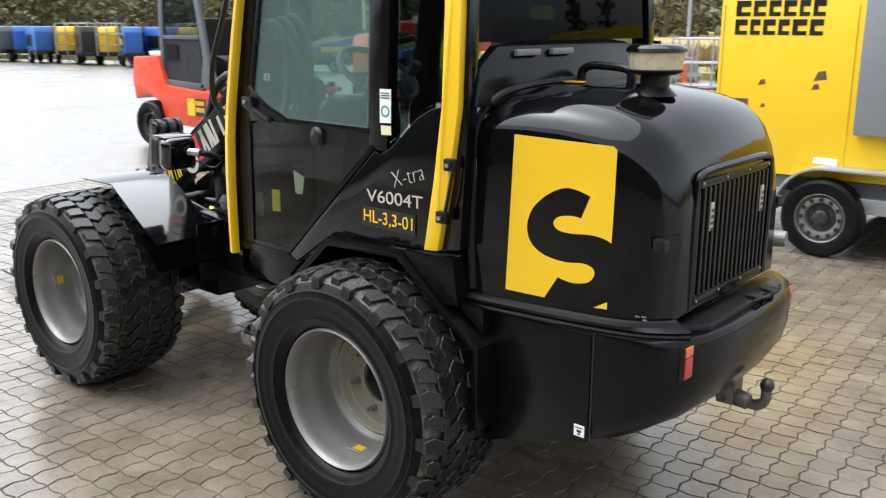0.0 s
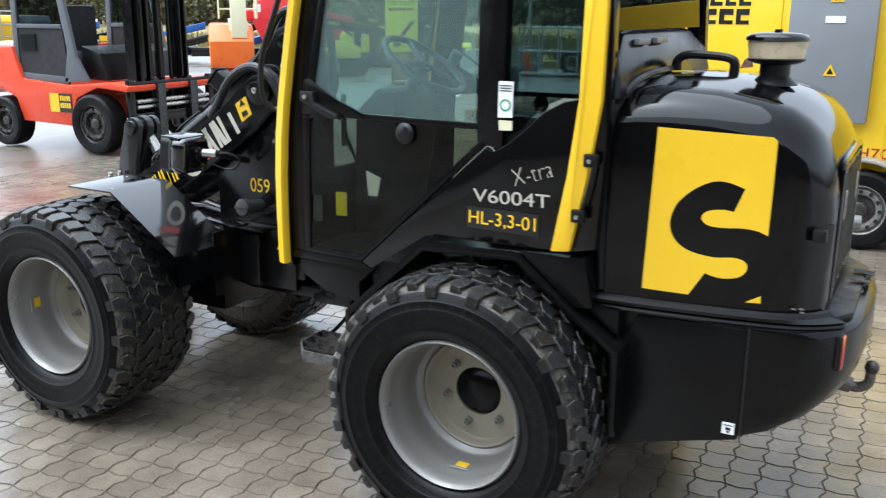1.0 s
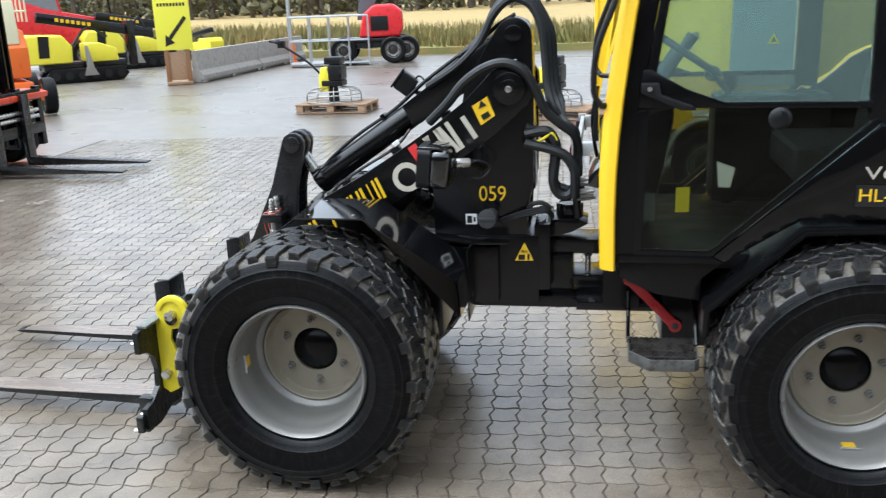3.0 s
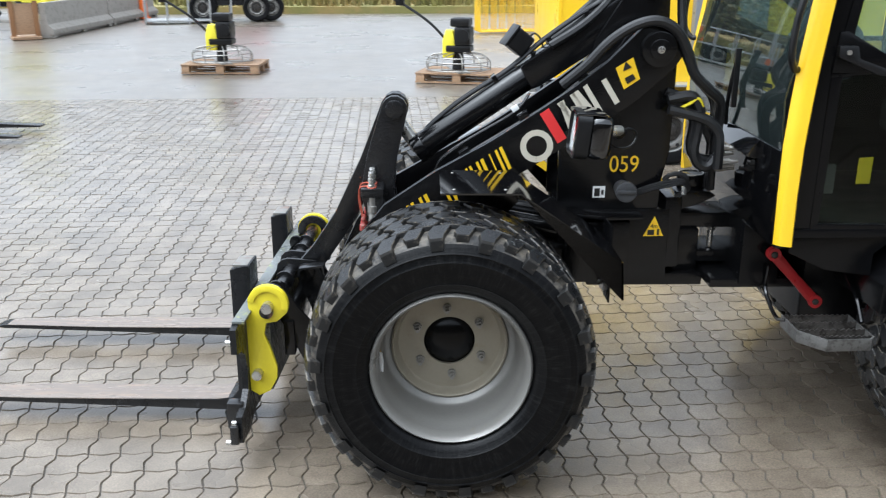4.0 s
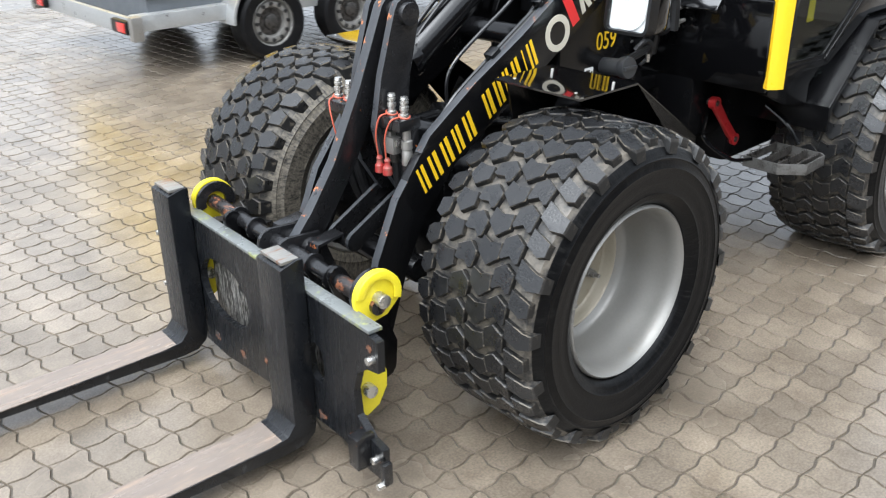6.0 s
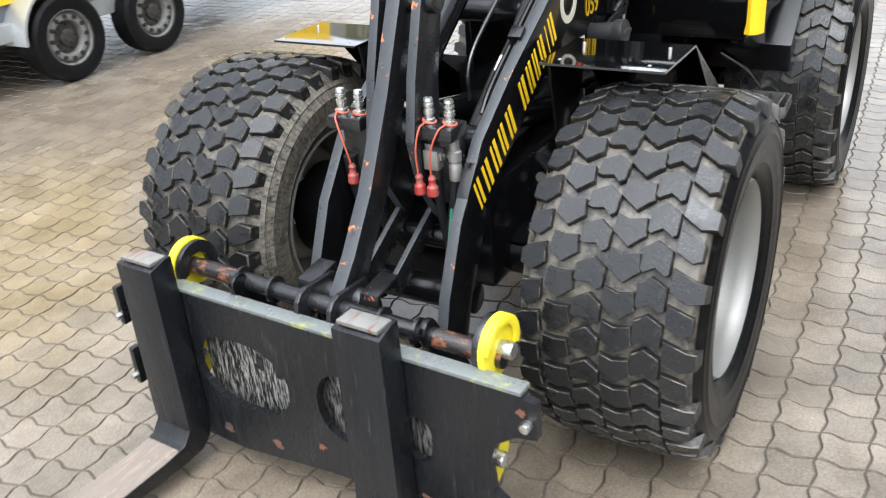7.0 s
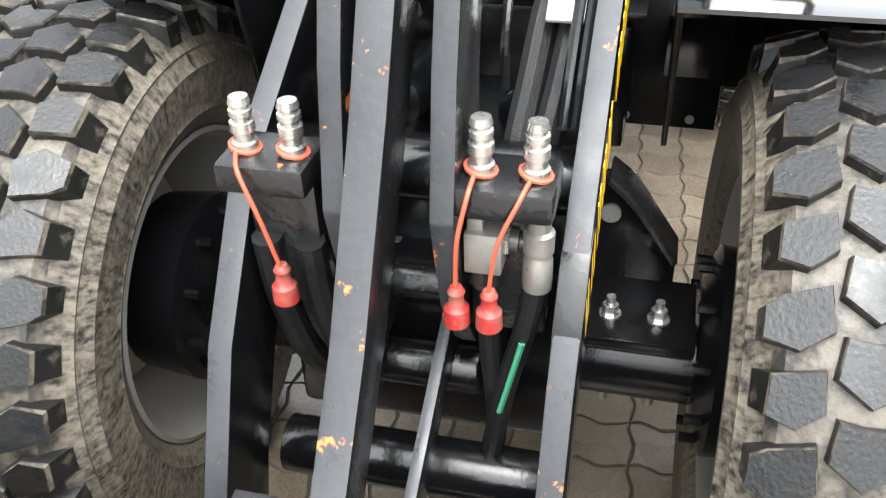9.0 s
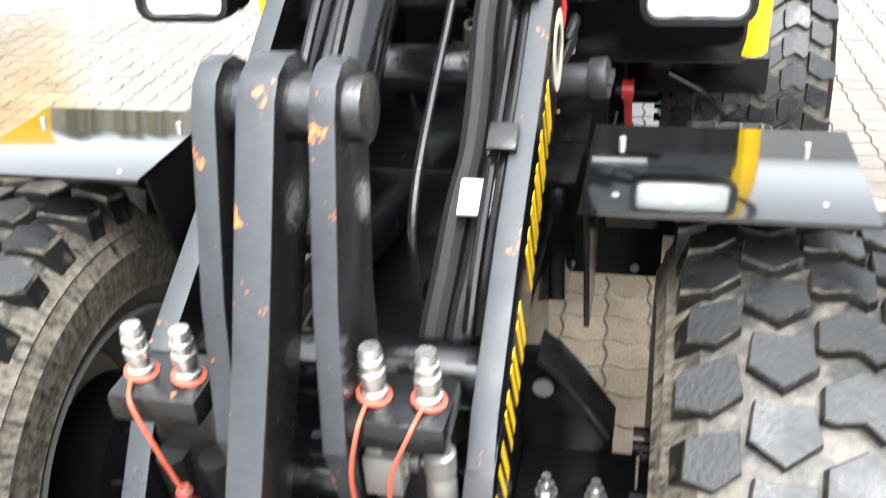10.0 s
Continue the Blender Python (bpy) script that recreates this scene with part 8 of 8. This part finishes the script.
rig = tracked_rig(Matrix.Translation((-13.1, 18.9, 0)) @ pose(0, 0, 0, 0, 0, 40) @ Matrix.Scale(0.64, 4))
tracked_rig(Matrix.Translation((-13.9, 23.4, 0)) @ pose(0, 0, 0, 0, 0, 40) @ Matrix.Scale(0.62, 4))
copy_thing(rig, Matrix.Translation((-12.9, 26.5, 0)) @ pose(0, 0, 0, 0, 0, 150) @ Matrix.Scale(0.60, 4))

# red telehandler behind the rig
TH = Matrix.Translation((-16.3, 22.6, 0)) @ pose(0, 0, 0, 0, 0, 35) @ Matrix.Scale(0.62, 4)
tele = thing("telehandler", TH, "bright red telescopic handler with dark cab glass", "telehandler")
bm = bmesh.new()
prism(bm, [(-2.9, 2.2), (-2.9, 3.3), (-1.6, 3.7), (0.2, 3.0), (2.4, 2.5), (2.4, 1.2), (-2.4, 1.2)], -1.1, 1.1, "y", 0.12)
part("body", bm, BRIGHT_RED, tele, "bright red body")
bm = bmesh.new()
prism(bm, [(-1.0, 2.7), (1.0, 2.6), (0.7, 4.3), (-0.9, 4.5)], -1.0, 0.1, "y", 0.06)
part("cab", bm, BRIGHT_RED, tele)
bm = bmesh.new()
prism(bm, [(-0.8, 2.9), (0.85, 2.85), (0.6, 4.1), (-0.75, 4.25)], -1.03, -0.98, "y")
part("cab_pane", bm, CABINET, tele)
bm = bmesh.new()
prism(bm, [(-3.8, 2.3), (-3.8, 2.9), (-2.8, 3.0), (-2.8, 2.3)], -0.6, 0.6, "y", 0.2, 3)
part("counterweight", bm, BRIGHT_RED, tele)
bm = bmesh.new()
box(bm, -2.88, -2.5, -1.12, -1.09, 2.8, 3.2)
part("label_plate", bm, WHITE, tele)
bm = bmesh.new()
tube(bm, [(1.0, -0.9, 4.2), (2.0, -0.9, 4.35), (3.0, -0.9, 4.2), (3.2, -0.9, 2.4)], 0.06, seg=8)
part("guard_rail", bm, FRAME, tele)
for x in (-1.8, 1.8):
    for y in (-1.1, 1.1):
        small_wheel(None, x, y, 0.75, 0.75, 0.5, RIM, tele, 6)

# orange boom lift beside the forklift
BL = Matrix.Translation((-10.75, 11.9, 0)) @ pose(0, 0, 0, 0, 0, -50) @ Matrix.Scale(0.62, 4)
bl = thing("boom_lift", BL, "orange articulated boom lift with cream boom and lugged tyres", "boom lift")
bm = bmesh.new()
box(bm, -1.6, 1.3, -0.45, 0.45, 0.50, 0.95, 0.08)
box(bm, 1.0, 1.45, -0.70, 0.70, 0.42, 0.72, 0.05)
part("chassis", bm, LIFT_ORANGE, bl, "orange chassis")
for x in (-1.5, 1.3):
    for y in (-0.78, 0.78):
        small_wheel(None, x, y, 0.52, 0.52, 0.36, CREAM, bl, 8, "lugged off-road tyre")
bm = bmesh.new()
prism(bm, [(-1.9, 1.05), (1.2, 1.05), (1.25, 1.9), (0.8, 2.4), (-1.4, 2.45), (-1.95, 1.9)], -0.95, 0.45, "y", 0.10)
part("turret", bm, LIFT_ORANGE, bl, "orange turret cover")
bm = bmesh.new()
prism(bm, [(-1.3, 1.35), (-0.9, 1.35), (-0.85, 1.95), (-1.2, 1.98)], -0.93, -0.88, "y")
part("vent", bm, PLASTIC, bl)
bm = bmesh.new()
prism(bm, [(-1.2, 2.1), (-1.1, 2.6), (0.9, 2.5), (1.0, 2.05)], -0.3, 0.3, "y", 0.04)
prism(bm, [(0.7, 2.0), (1.2, 2.0), (1.1, 3.2), (0.8, 3.2)], -0.25, 0.25, "y", 0.04)
part("boom", bm, CREAM, bl, "cream boom section")
for z in (2.9, 3.3, 3.7):
    bm = bmesh.new()
    tube(bm, [(-0.8, -0.6, z), (0.7, -0.6, z), (0.7, 0.6, z), (-0.8, 0.6, z), (-0.8, -0.6, z)], 0.03, seg=6, n=0)
    part("basket_rail", bm, CREAM, bl)
for x in (-0.8, -0.05, 0.7):
    for y in (-0.6, 0.6):
        bm = bmesh.new()
        cyl(bm, (x, y, 2.6), (x, y, 3.7), 0.025, seg=8)
        part("basket_post", bm, CREAM, bl)

# red boom lift with a basket near the yard's far edge
RL = Matrix.Translation((-5.95, 22.7, 0)) @ pose(0, 0, 0, 0, 0, 8)
rl = thing("boom_lift", RL, "red and dark grey boom lift parked behind its work basket", "boom lift")
bm = bmesh.new()
box(bm, -1.2, 0.9, -0.45, 0.9, 0.42, 0.70, 0.04)
part("chassis", bm, FRAME, rl)
bm = bmesh.new()
prism(bm, [(-0.55, 0.72), (0.62, 0.72), (0.72, 0.95), (0.70, 1.42), (0.45, 1.62), (-0.10, 1.62), (-0.42, 1.35)], -0.40, 0.80, "y", 0.08, 3)
part("turret_cover", bm, BRIGHT_RED, rl, "red rounded turret cover")
bm = bmesh.new()
prism(bm, [(-0.60, 1.20), (-0.15, 1.20), (0.10, 2.60), (-0.35, 2.60)], -0.10, 0.25, "y", 0.03)
prism(bm, [(-0.45, 2.35), (0.10, 2.35), (1.2, 2.75), (1.2, 3.0), (-0.45, 2.75)], -0.05, 0.20, "y", 0.03)
part("boom", bm, GREY_PLASTIC, rl, "dark grey folded boom")
bm = bmesh.new()
box(bm, -0.2, 0.3, -0.425, -0.395, 0.9, 1.3, 0.01)
part("vent", bm, PLASTIC, rl)
for x, y in ((0.42, -0.60), (0.80, -0.42), (-1.0, -0.50), (0.62, 0.95), (-1.0, 0.95)):
    small_wheel(None, x, y, 0.37, 0.37, 0.30, DULL, rl, 6)
basket = thing("work_basket", Matrix.Translation((-7.2, 21.8, 0)) @ pose(0, 0, 0, 0, 0, 12) @ Matrix.Scale(0.5, 4), "galvanised open work basket standing on the paving", "work basket")
for z in (0.15, 1.4, 2.7):
    bm = bmesh.new()
    tube(bm, [(-2.2, -0.8, z), (2.2, -0.8, z), (2.2, 0.8, z), (-2.2, 0.8, z), (-2.2, -0.8, z)], 0.05, seg=6, n=0)
    part("rail", bm, GALV, basket)
for x in (-2.2, -1.1, 0, 1.1, 2.2):
    for y in (-0.8, 0.8):
        bm = bmesh.new()
        cyl(bm, (x, y, 0.0), (x, y, 2.7), 0.05, seg=8)
        part("post", bm, GALV, basket)
bm = bmesh.new()
box(bm, -2.2, 2.2, -0.8, 0.8, 0.1, 0.2)
part("floor", bm, GALV, basket)

# lamp post and small orange cone by the barrier's end
lp = thing("lamp_post", Matrix.Translation((-9.1, 24.4, 0)) @ Matrix.Scale(0.6, 4), "slender grey lamp post at the yard's edge", "lamp post")
bm = bmesh.new()
cyl(bm, (0, 0, 0), (0, 0, 9), 0.11, 0.07, seg=16)
part("post", bm, GALV, lp)
bm = bmesh.new()
box(bm, -0.2, 0.2, -1.0, 0.1, 8.95, 9.1, 0.03)
part("lamp_head", bm, GALV, lp)
cn = thing("marker_post", Matrix.Translation((-8.8, 23.4, 0)) @ Matrix.Scale(0.55, 4), "orange plastic marker at the barrier's end", "marker")
bm = bmesh.new()
lathe(bm, [(0.0005, 0), (0.35, 0), (0.35, 0.08), (0.24, 0.10), (0.20, 1.0), (0.12, 1.2), (0.0005, 1.2)], 20, "z")
part("marker_body", bm, LIFT_ORANGE, cn)

# row of small rental machines far down the yard
def generator(m, mat, kind_name, label, cage):
    """A canopied set on a one-axle frame, with a rail cage round some."""
    c = thing(kind_name, m, label, "machine", "parked rental machines")
    bm = bmesh.new()
    prism(bm, [(-1.1, 0.62), (1.1, 0.62), (1.14, 1.55), (1.0, 1.78), (-1.0, 1.80), (-1.14, 1.55)], -0.40, 0.40, "y", 0.04)
    part("canopy", bm, mat, c)
    bm = bmesh.new()
    box(bm, -1.2, 1.2, -0.44, 0.44, 0.42, 0.62, 0.02)
    box(bm, -2.3, -1.15, -0.05, 0.05, 0.45, 0.54, 0.01)
    part("frame", bm, FRAME, c)
    bm = bmesh.new()
    box(bm, -1.17, -1.12, -0.30, 0.30, 0.80, 1.45, 0.01)
    part("control_panel", bm, PLASTIC, c)
    bm = bmesh.new()
    box(bm, -0.8, 0.5, -0.42, -0.39, 0.85, 1.4, 0.01)
    part("louvre_panel", bm, PLASTIC, c)
    for y in (-0.46, 0.46):
        small_wheel(None, 0.1, y, 0.33, 0.33, 0.2, GALV, c, 6)
    bm = bmesh.new()
    cyl(bm, (-2.15, 0, 0.0), (-2.15, 0, 0.60), 0.035, seg=8)
    part("jockey_leg", bm, DULL, c)
    if cage:
        for z in (0.95, 1.45, 1.95):
            bm = bmesh.new()
            tube(bm, [(-1.35, -0.48, z), (1.2, -0.48, z), (1.2, 0.48, z), (-1.35, 0.48, z), (-1.35, -0.48, z)], 0.028, seg=6, n=0)
            part("cage_rail", bm, GALV, c)
        for x in (-1.35, 1.2):
            for y in (-0.48, 0.0, 0.48):
                bm = bmesh.new()
                cyl(bm, (x, y, 0.45), (x, y, 1.95), 0.028, seg=6)
                part("cage_post", bm, GALV, c)
    return c
row = [(WHITE, "light_tower", "white canopied light tower in a row of rental machines"), (WHITE, "light_tower", "white canopied light tower in a row of rental machines"), (SEAT, "generator", "black generator in a row of rental machines"), (GREY_PLASTIC, "generator", "dark grey generator in a row of rental machines"),
       (BLUE, "compressor", "blue compressor in a row of rental machines"), (GREY_PLASTIC, "generator", "dark grey generator in a row of rental machines"), (BLUE, "compressor", "blue compressor in a row of rental machines"), (YELLOW, "compressor", "yellow compressor with a rail cage in a row of rental machines"),
       (YELLOW, "compressor", "yellow compressor with a rail cage in a row of rental machines"), (SEAT, "generator", "black generator in a row of rental machines"), (YELLOW, "compressor", "yellow compressor with a rail cage in a row of rental machines"), (SEAT, "generator", "black generator in a row of rental machines")]
for k in range(17):
    mat, nm, lab = row[min(k, 11)] if k < 12 else row[(k * 5) % 7 + 2]
    a = k / 16
    generator(Matrix.Translation((-43.5 + 16.5 * a + 0.25 * (k % 2), 18.2 + 1.7 * a + 0.5 * (k % 3), 0)) @ pose(0, 0, 0, 0, 0, -38 + 7 * ((k * 3) % 5)) @ Matrix.Scale(0.88, 4), mat, nm, lab, "cage" in lab)
for k in range(5):
    wl = thing("drain_ladder_lift", Matrix.Translation((-25.5 + 1.9 * k, 20.5 + 0.6 * k, 0)) @ pose(0, 0, 0, 0, 0, 25 + 8 * k) @ Matrix.Scale(0.6, 4), "folded black and blue trailer lift in a row of rental machines", "trailer lift", "parked rental machines")
    bm = bmesh.new()
    prism(bm, [(-2.2, 0.9), (2.2, 1.9), (2.2, 2.3), (-2.2, 1.3)], -0.3, 0.3, "y", 0.03)
    part("ladder", bm, FRAME if k % 2 else BLUE, wl)
    bm = bmesh.new()
    box(bm, -1.8, 1.8, -0.5, 0.5, 0.4, 0.9, 0.03)
    part("chassis", bm, FRAME, wl)
    bm = bmesh.new()
    box(bm, -0.8, 0.6, -0.32, -0.29, 1.2, 1.5)
    part("mark", bm, YELLOW, wl)
    for y in (-0.6, 0.6):
        small_wheel(None, 0.0, y, 0.4, 0.4, 0.22, GALV, wl, 6)

# yellow stack of railings by the yard's far edge
st_ob = thing("barrier_stack", Matrix.Translation((1.2, 17.9, 0)) @ pose(0, 0, 0, 0, 0, 8) @ Matrix.Scale(0.9, 4), "stack of yellow steel crowd barriers on the paving", "crowd barriers")
for k in range(6):
    bm = bmesh.new()
    tube(bm, [(-1.1, 0.12 * k, 0.05), (-1.1, 0.12 * k, 0.95), (1.1, 0.12 * k, 0.95), (1.1, 0.12 * k, 0.05), (-1.1, 0.12 * k, 0.05)], 0.02, seg=6, n=0)
    for j in range(9):
        cyl(bm, (-0.9 + 0.225 * j, 0.12 * k, 0.05), (-0.9 + 0.225 * j, 0.12 * k, 0.95), 0.010, seg=6)
    part("barrier_panel", bm, YELLOW, st_ob)

# unseen brown wall and roof behind the walk, added to darken glossy reflections
bm = bmesh.new()
box(bm, -34, 34, -15.3, -15.0, 0, 6.0, 0)
wall = new("wall_south", mesh_of(bm, "wall_south", BLOCKER_BROWN, smooth=False))
tagged(wall, "unseen brown wall added to darken reflections", "wall", kind="structure")
bm = bmesh.new()
prism(bm, [(-14.4, 6.0), (-14.4, 6.2), (-22, 8.6), (-22, 6.0)], -35, 35, "x")
roof = new("roof_south", mesh_of(bm, "roof_south", CABINET, smooth=False))
tagged(roof, "unseen dark grey roof added above the brown wall", "roof", kind="structure")

# ---- ground, field, woods ----
bm = bmesh.new()
vs = [bm.verts.new(q) for q in ((-1500, -1500, -0.012), (1500, -1500, -0.012), (1500, 1500, -0.012), (-1500, 1500, -0.012))]
bm.faces.new(vs)
ground = new("ground", mesh_of(bm, "ground", YARD, smooth=False))
tagged(ground, "wet grey-brown interlocking paving across the yard", "paving", kind="structure")

def land(name, pts, z, mat, label, category):
    bm = bmesh.new()
    prism(bm, pts, -0.3, z, "z", 0)
    ob = new(name, mesh_of(bm, name, mat, smooth=False))
    return tagged(ob, label, category, kind="structure")
land("field", [(-40, 34), (60, 32), (200, 36), (200, 300), (-200, 300), (-60, 90)], 0.35, FIELD, "pale stubble field beyond the yard", "field")
land("verge", [(-260, 4), (-46, 19), (-22, 28), (-12, 29.5), (-9, 25.5), (60, 25.5), (60, 32.2), (-40, 34.2), (-62, 90), (-260, 120)], 0.20, GRASS, "rough autumn grass verge", "grass")

rnd = random.Random(11)
def grass_tufts():
    verts, faces = [], []
    def blade(x, y, z, h, lean, w):
        i = len(verts)
        a = rnd.uniform(0, math.pi)
        dx, dy = math.cos(a) * w, math.sin(a) * w
        verts.extend([(x - dx, y - dy, z), (x + dx, y + dy, z), (x + lean, y + lean * 0.6, z + h)])
        faces.append((i, i + 1, i + 2))
    for _ in range(5200):
        t = rnd.random()
        if rnd.random() < 0.6:
            x = -20 + 50 * rnd.random()
            y = 25.9 + 6 * rnd.random() + (4 if x < -9 else 0)
        else:
            x = -100 + 72 * t
            x = -70 + 56 * t
            y = 19 + 0.375 * (x + 46) + 1.5 + 10 * rnd.random()
        for _ in range(5):
            blade(x + rnd.uniform(-0.4, 0.4), y + rnd.uniform(-0.4, 0.4), 0.2, rnd.uniform(0.25, 0.8), rnd.uniform(-0.2, 0.2), rnd.uniform(0.03, 0.07))
    me = bpy.data.meshes.new("tall_grass")
    me.from_pydata(verts, [], faces)
    me.materials.append(GRASS)
    ob = new("tall_grass", me)
    tagged(ob, "tall withered grass along the yard's edge", "grass", kind="stuff")
grass_tufts()


def woods(name, spots, mat, label, seed, conifer):
    """A belt of trees: tapered trunks with limbs and crowns of many small leaf clumps."""
    r = random.Random(seed)
    verts, faces, mats = [], [], []
    def stick(p, q, w0, w1):
        p, q = Vector(p), Vector(q)
        d = (q - p).normalized()
        u = d.orthogonal().normalized()
        v = d.cross(u)
        i = len(verts)
        for c, w in ((p, w0), (q, w1)):
            for k in range(5):
                a = 2 * math.pi * k / 5
                verts.append(tuple(c + u * w * math.cos(a) + v * w * math.sin(a)))
        for k in range(5):
            faces.append((i + k, i + (k + 1) % 5, i + 5 + (k + 1) % 5, i + 5 + k))
            mats.append(1)
    def clump(c, s):
        i = len(verts)
        for k in range(6):
            d = Vector((r.uniform(-1, 1), r.uniform(-1, 1), r.uniform(-0.8, 0.8))).normalized() * s * r.uniform(0.6, 1.2)
            verts.append(tuple(Vector(c) + d))
        for f in ((0, 1, 2), (0, 2, 3), (1, 4, 5), (3, 4, 5), (0, 4, 2), (1, 3, 5)):
            faces.append(tuple(i + k for k in f))
            mats.append(0)
    for x, y, h in spots:
        stick((x, y, 0), (x + r.uniform(-0.3, 0.3), y, h * 0.85), 0.03 * h, 0.006 * h)
        for _ in range(70):
            t = r.random()
            z = h * (0.08 + 0.92 * t)
            wid = h * 0.20 * (1 - t) + 0.25 if conifer else h * 0.30 * math.sin(math.pi * min(1, 0.12 + t * 0.86)) + 0.2
            a, q = r.uniform(0, 2 * math.pi), math.sqrt(r.random())
            c = (x + wid * q * math.cos(a), y + wid * q * math.sin(a), z)
            clump(c, r.uniform(0.35, 0.8) * h / 11)
            if r.random() < 0.06:
                stick((x, y, z * 0.8), c, 0.008 * h, 0.002 * h)
    me = bpy.data.meshes.new(name)
    me.from_pydata(verts, [], faces)
    me.materials.append(mat)
    me.materials.append(BARK)
    me.polygons.foreach_set("material_index", mats)
    ob = new(name, me)
    return tagged(ob, label, "trees", kind="stuff")


def belt(n, a0, a1, d0, d1, h0, h1, seed):
    r = random.Random(seed)
    out = []
    for _ in range(n):
        a, d = radians(r.uniform(a0, a1)), r.uniform(d0, d1)
        out.append((d * math.cos(a), d * math.sin(a), r.uniform(h0, h1)))
    return out
woods("far_wood", belt(260, 92, 158, 92, 125, 6, 11, 1), LEAF, "dense autumn broadleaf wood beyond the yard", 2, False)
woods("far_conifers", belt(240, 60, 165, 112, 150, 9, 15, 3), PINE, "dark conifers behind the autumn wood", 4, True)
woods("far_trees", belt(150, 165, 440, 110, 140, 8, 14, 5), PINE, "dark tree line around the yard", 6, True)

# ---- paving blocks with wavy sides: the strip the camera passes nearest as single pieces, the rest joined ----
AX, AY = 0.0066, 0.0100
X0, Y0 = -0.876, -0.383


def paver_outline(inset):
    """One block about its lower left corner; every side waves once."""
    hx, hy = PITCH_X, PITCH_Y
    def wave(t, crest, dip):
        """Two straight slopes, the short one from dip to crest."""
        q = (t - dip) % 1.0
        short = (crest - dip) % 1.0
        return -1 + 2 * q / short if q < short else 1 - 2 * (q - short) / (1 - short)
    def low(u):
        return AX * wave(u, 0.84, 0.46)
    def left(v):
        return AY * wave(v, 0.82, 0.46)
    steps = (0.0, 0.16, 0.32, 0.42, 0.50, 0.64, 0.78, 0.86)
    pts = [(u * hx + left(0), low(u)) for u in steps]
    pts += [(hx + left(v), v * hy + low(0)) for v in steps]
    pts += [((1 - u) * hx + left(0), hy + low(1 - u)) for u in steps]
    pts += [(left(1 - v), (1 - v) * hy + low(0)) for v in steps]
    cx, cy = hx / 2, hy / 2
    out = []
    m = len(pts)
    for i, p in enumerate(pts):
        a, b = Vector(pts[i - 1]), Vector(pts[(i + 1) % m])
        d = (b - a).normalized()
        nrm = Vector((-d.y, d.x))
        q = Vector(p) + nrm * inset
        out.append((q.x - cx, q.y - cy))
    return out


FOOT, TOP = paver_outline(0.0020), paver_outline(0.0044)


def paver_geometry(cx, cy, tip, verts, faces):
    i, m = len(verts), len(TOP)
    for x, y in FOOT:
        verts.append((cx + x, cy + y, -0.0075))
    for x, y in TOP:
        verts.append((cx + x, cy + y, tip[0] + tip[1] * x + tip[2] * y))
    faces.append(tuple(i + m + k for k in range(m)))
    for k in range(m):
        j = (k + 1) % m
        faces.append((i + k, i + j, i + m + j, i + m + k))


bm = bmesh.new()
prism(bm, [(-7.2, -4.6), (4.6, -4.6), (4.6, 8.3), (-7.2, 8.3)], -0.0118, -0.0060, "z", 0)
pavement = new("pavement", mesh_of(bm, "pavement", SOIL, smooth=False))
tagged(pavement, "wavy interlocking wet paving blocks with dark sand joints", "paving", kind="structure")
v1, f1 = [], []
paver_geometry(0, 0, (0, 0, 0), v1, f1)
one = bpy.data.meshes.new("paver")
one.from_pydata(v1, [], f1)
one.materials.append(PAVER)
rnd = random.Random(3)
verts, faces = [], []
for i in range(-54, 47):
    for j in range(-34, 70):
        cx, cy = X0 + (i + 0.5) * PITCH_X, Y0 + (j + 0.5) * PITCH_Y
        tip = (rnd.uniform(-0.0016, 0.0008), rnd.uniform(-0.018, 0.018), rnd.uniform(-0.018, 0.018))
        if -2.55 < cx < -0.55 and -1.75 < cy < -0.72 + 0.0:
            ob = reuse("paver", one, pavement, pose(cx, cy, tip[0], math.degrees(tip[2]), -math.degrees(tip[1]), 0))
        else:
            paver_geometry(cx, cy, tip, verts, faces)
rest = bpy.data.meshes.new("pavers")
rest.from_pydata(verts, [], faces)
rest.materials.append(PAVER)
rest_ob = new("pavers", rest)
rest_ob.parent = pavement
tagged(rest_ob, "wet wavy paving blocks", kind="stuff")
